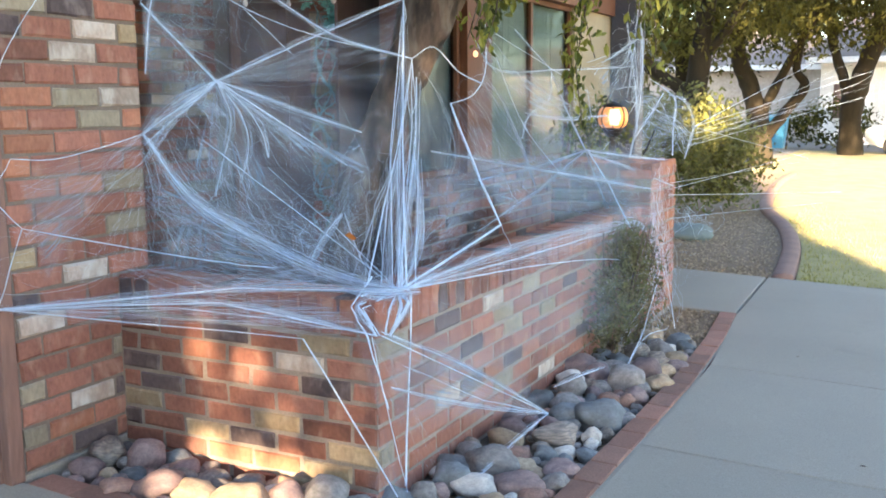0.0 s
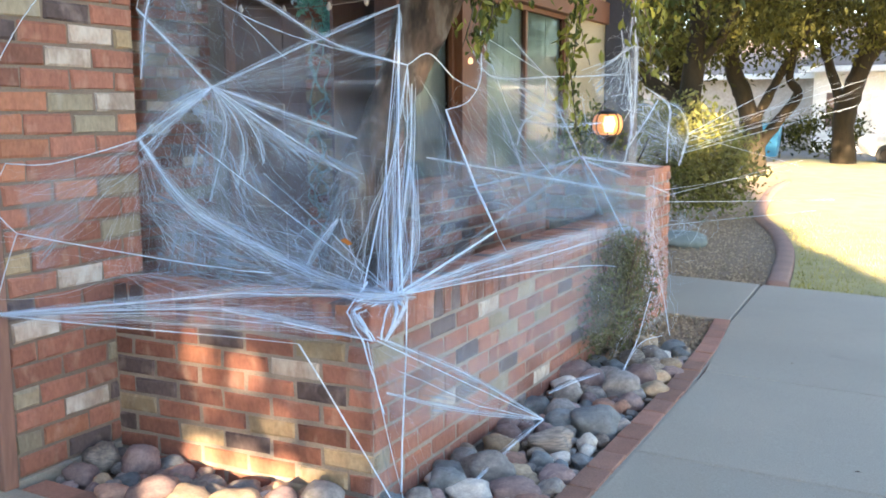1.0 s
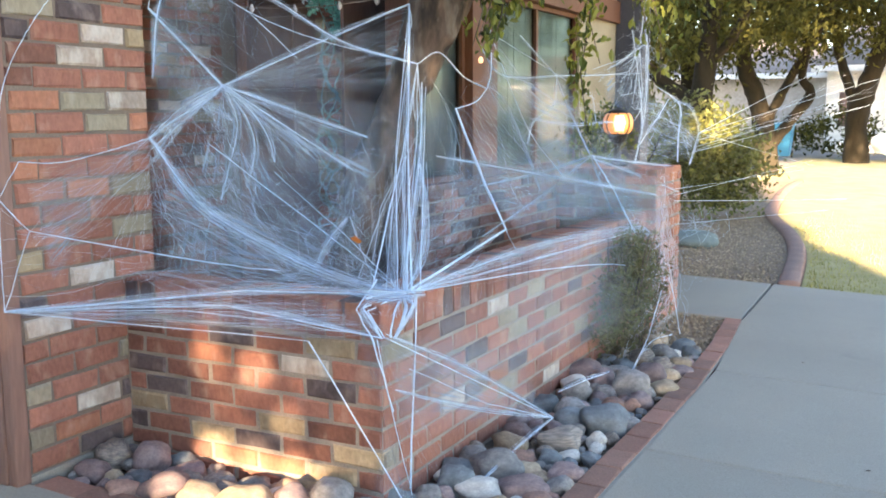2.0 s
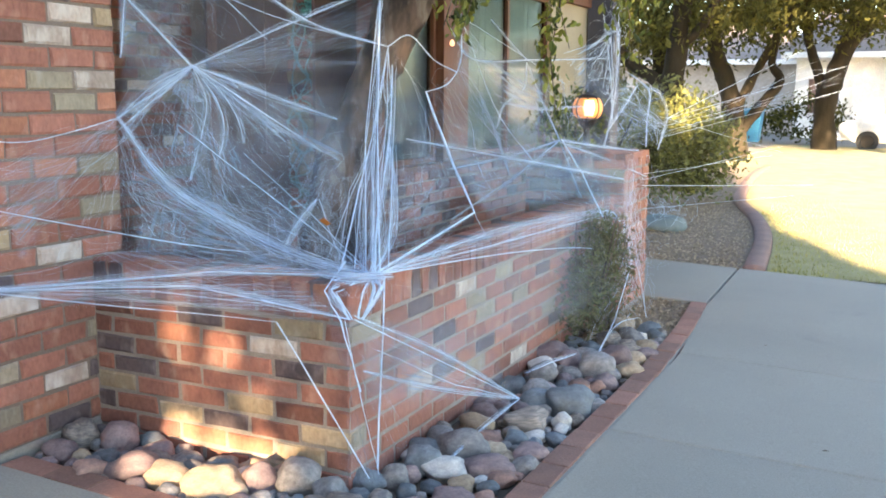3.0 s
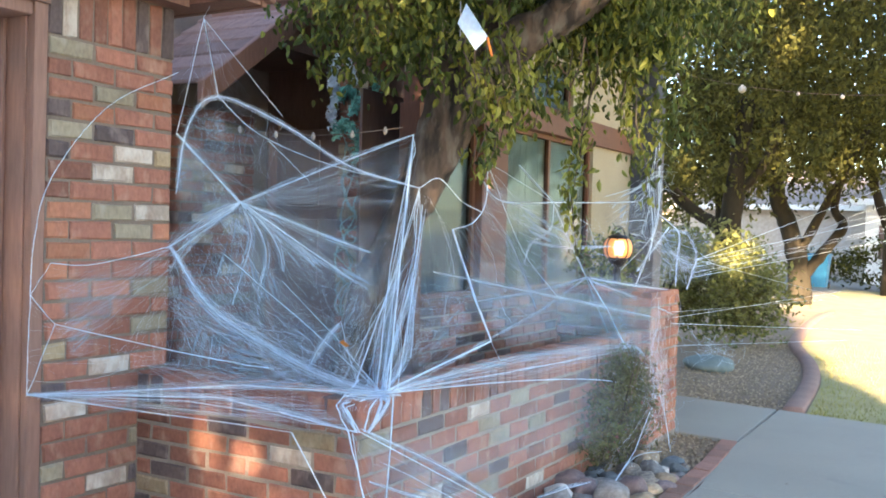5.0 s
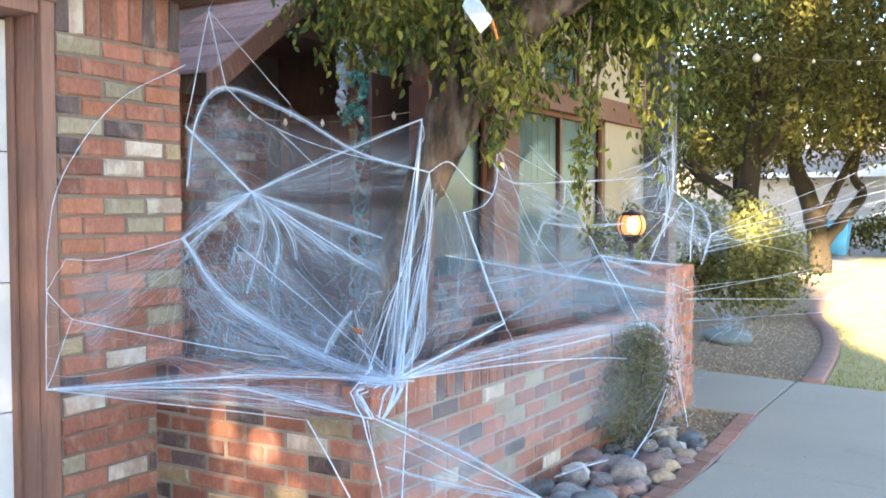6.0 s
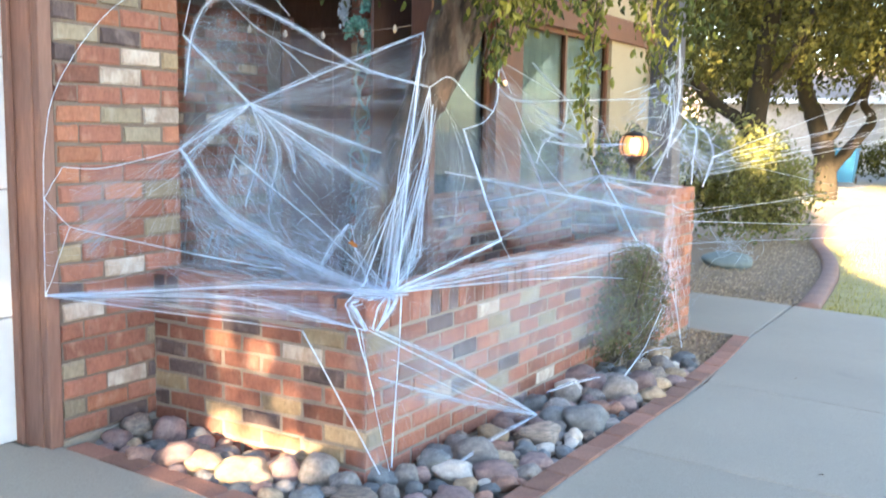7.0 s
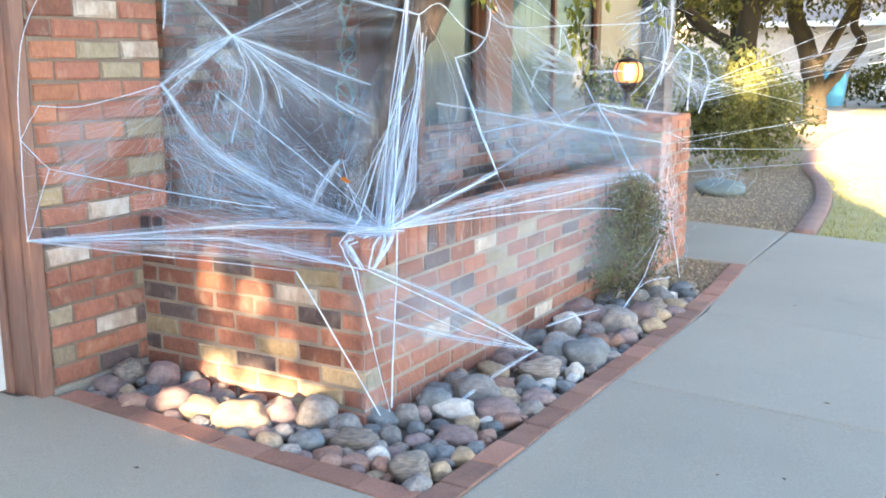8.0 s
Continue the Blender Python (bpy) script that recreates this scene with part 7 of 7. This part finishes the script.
w.tangle((-0.1, 2.9, 0.85), (0.15, 0.2, 0.1), 160, 0.09)
w.done()

# round the pillar and away to the trees
w = Web("cobweb wrapped round pillar and lamp, trailing to the trees", (0.07, 3.8, 1.0), 307)
NR, CN = (0.154, 4.0, 1.23), (-0.92, 6.28, 1.92)
for b, r in (((-0.885, 6.28, 2.45), 0.0028), ((-0.88, 6.28, 1.50), 0.0028), ((-1.1, 6.28, 1.65), 0.002), ((-1.15, 5.6, 1.75), 0.002), ((-0.98, 6.28, 1.45), 0.002)):
    w.strand(CN, b, r=r)
w.strand((-0.87, 6.28, 2.5), (-0.86, 6.27, 1.9), (-0.87, 6.26, 1.45), (-0.55, 4.2, 1.05), r=0.0022, smooth=True)
w.sheet(CN, CN, (-1.14, 5.4, 1.7), (-1.0, 6.28, 1.5), 60, sag=0.02, amp=0.05, r=0.001)
w.tangle((-0.92, 6.26, 2.0), (0.05, 0.02, 0.16), 120, 0.10, r=0.0009)
w.sheet(CN, (-0.9, 6.2, 1.5), (-0.35, 3.6, 1.55), (-0.15, 3.6, 1.35), 50, sag=0.03, amp=0.06, r=0.0007)
w.film((-0.2, 3.6, 1.40), NR, (0.12, 3.86, 1.03), (-0.15, 3.55, 1.05), THIN_FILM)
w.film(CN, (-1.14, 5.5, 1.80), (-1.0, 6.2, 1.2), CN, FILM)
w.film((-0.93, 6.27, 2.6), (-0.98, 6.27, 1.3), (-0.80, 6.26, 1.2), (-0.85, 6.26, 2.6), FILM)
w.film(CN, (-0.40, 3.5, 1.55), (-0.2, 3.5, 1.1), (-0.88, 6.26, 1.4), THIN_FILM)
w.film((-2.6, 9.2, 1.75), (-1.1, 9.5, 1.55), (-1.05, 9.2, 0.75), (-2.1, 8.9, 0.9), THIN_FILM, bulge=0.1)
w.strand(NR, (0.125, 3.86, 1.02), r=0.0022)
w.band([(0.0, 3.9, 1.45), (0.11, 3.95, 1.40), NR, (0.13, 3.86, 1.02)], 30, 0.010, r=0.0006)
w.sheet((-0.2, 3.6, 1.4), (0.0, 3.9, 1.45), NR, (0.12, 3.86, 1.05), 120, sag=0.02, amp=0.04, r=0.0006)
w.sheet((-0.25, 3.5, 1.15), (-0.15, 3.5, 1.06), (0.06, 3.7, 1.02), NR, 60, sag=0.01, amp=0.03)
for a, b, r in ((NR, (0.60, 23.5, 2.25), 0.003), (NR, (-0.2, 22.0, 2.75), 0.003), ((0.13, 3.9, 1.1), (0.75, 23.6, 1.7), 0.0024), (NR, (-0.10, 13.5, 0.5), 0.0022), ((0.07, 3.7, 0.82), (-0.20, 14.5, 0.55), 0.002), ((0.07, 3.7, 0.78), (0.75, 8.8, 0.40), 0.0024), ((0.07, 3.75, 0.62), (0.50, 9.5, 0.20), 0.0022), ((0.07, 3.7, 0.86), (0.1, 10.5, 0.62), 0.0016)):
    w.strand(a, b, r=0.65 * r)
w.sheet(NR, (0.13, 3.9, 1.1), (-0.3, 23.0, 2.8), (0.75, 23.4, 1.6), 24, sag=0.05, amp=0.06, r=0.0016)
w.sheet((-2.6, 9.6, 1.5), (-1.4, 10.2, 1.45), (-1.2, 9.9, 1.0), (-2.0, 9.3, 0.9), 90, sag=0.02, amp=0.08, r=0.0014)
w.strand((-0.843, 6.200, 2.229), (-0.820, 6.200, 1.788), (-0.560, 5.200, 1.358), (-0.261, 3.900, 1.028), r=0.0024, smooth=True)
w.band([(-0.843, 6.200, 2.229), (-0.820, 6.200, 1.788), (-0.560, 5.200, 1.358), (-0.261, 3.900, 1.028)], 20, 0.012)
w.strand((-0.974, 6.200, 2.132), (-0.923, 6.200, 1.822), (-0.815, 6.000, 1.456), (-0.519, 5.000, 1.178), r=0.0015, smooth=True)
w.band([(-0.974, 6.200, 2.132), (-0.923, 6.200, 1.822), (-0.815, 6.000, 1.456), (-0.519, 5.000, 1.178)], 20, 0.018)
w.strand((-1.102, 6.200, 1.827), (-0.958, 6.200, 1.926), (-0.837, 6.200, 1.994), r=0.0015)
w.band([(-1.102, 6.200, 1.827), (-0.958, 6.200, 1.926), (-0.837, 6.200, 1.994)], 20, 0.012)
w.strand((-1.115, 5.900, 1.754), (-1.021, 6.200, 1.876), (-0.875, 6.200, 2.026), r=0.0015)
w.band([(-1.115, 5.900, 1.754), (-1.021, 6.200, 1.876), (-0.875, 6.200, 2.026)], 20, 0.012)
w.strand((-0.268, 4.400, 1.569), (-0.066, 4.100, 1.481), (0.024, 4.000, 1.402), (0.026, 3.950, 1.229), (0.041, 3.880, 1.035), r=0.0016, smooth=True)
w.band([(-0.268, 4.400, 1.569), (-0.066, 4.100, 1.481), (0.024, 4.000, 1.402), (0.026, 3.950, 1.229), (0.041, 3.880, 1.035)], 20, 0.01)
w.strand((-0.187, 3.700, 1.139), (-0.128, 3.900, 1.307), (-0.085, 4.100, 1.462), r=0.0012)
w.band([(-0.187, 3.700, 1.139), (-0.128, 3.900, 1.307), (-0.085, 4.100, 1.462)], 20, 0.012)
w.tangle((-0.68, 7.9, 0.12), (0.14, 0.16, 0.02), 160, 0.12, r=0.0008)
w.sheet((0.07, 3.30, 0.98), (0.07, 3.85, 0.98), (0.075, 3.35, 0.35), (0.075, 3.8, 0.4), 70, sag=0.0, amp=0.015)
w.done()

dry = thing("dry_leaf", "curled orange-brown dry leaf caught in the web", "leaf", at=(-0.25, 0.24, 0.92))
bm = bmesh.new()
q = [bm.verts.new(p) for p in ((-0.275, 0.24, 0.925), (-0.25, 0.235, 0.936), (-0.222, 0.24, 0.915), (-0.248, 0.25, 0.905))]
bm.faces.new(q[:3])
bm.faces.new((q[0], q[2], q[3]))
part("blade", bm, AMBER, dry)
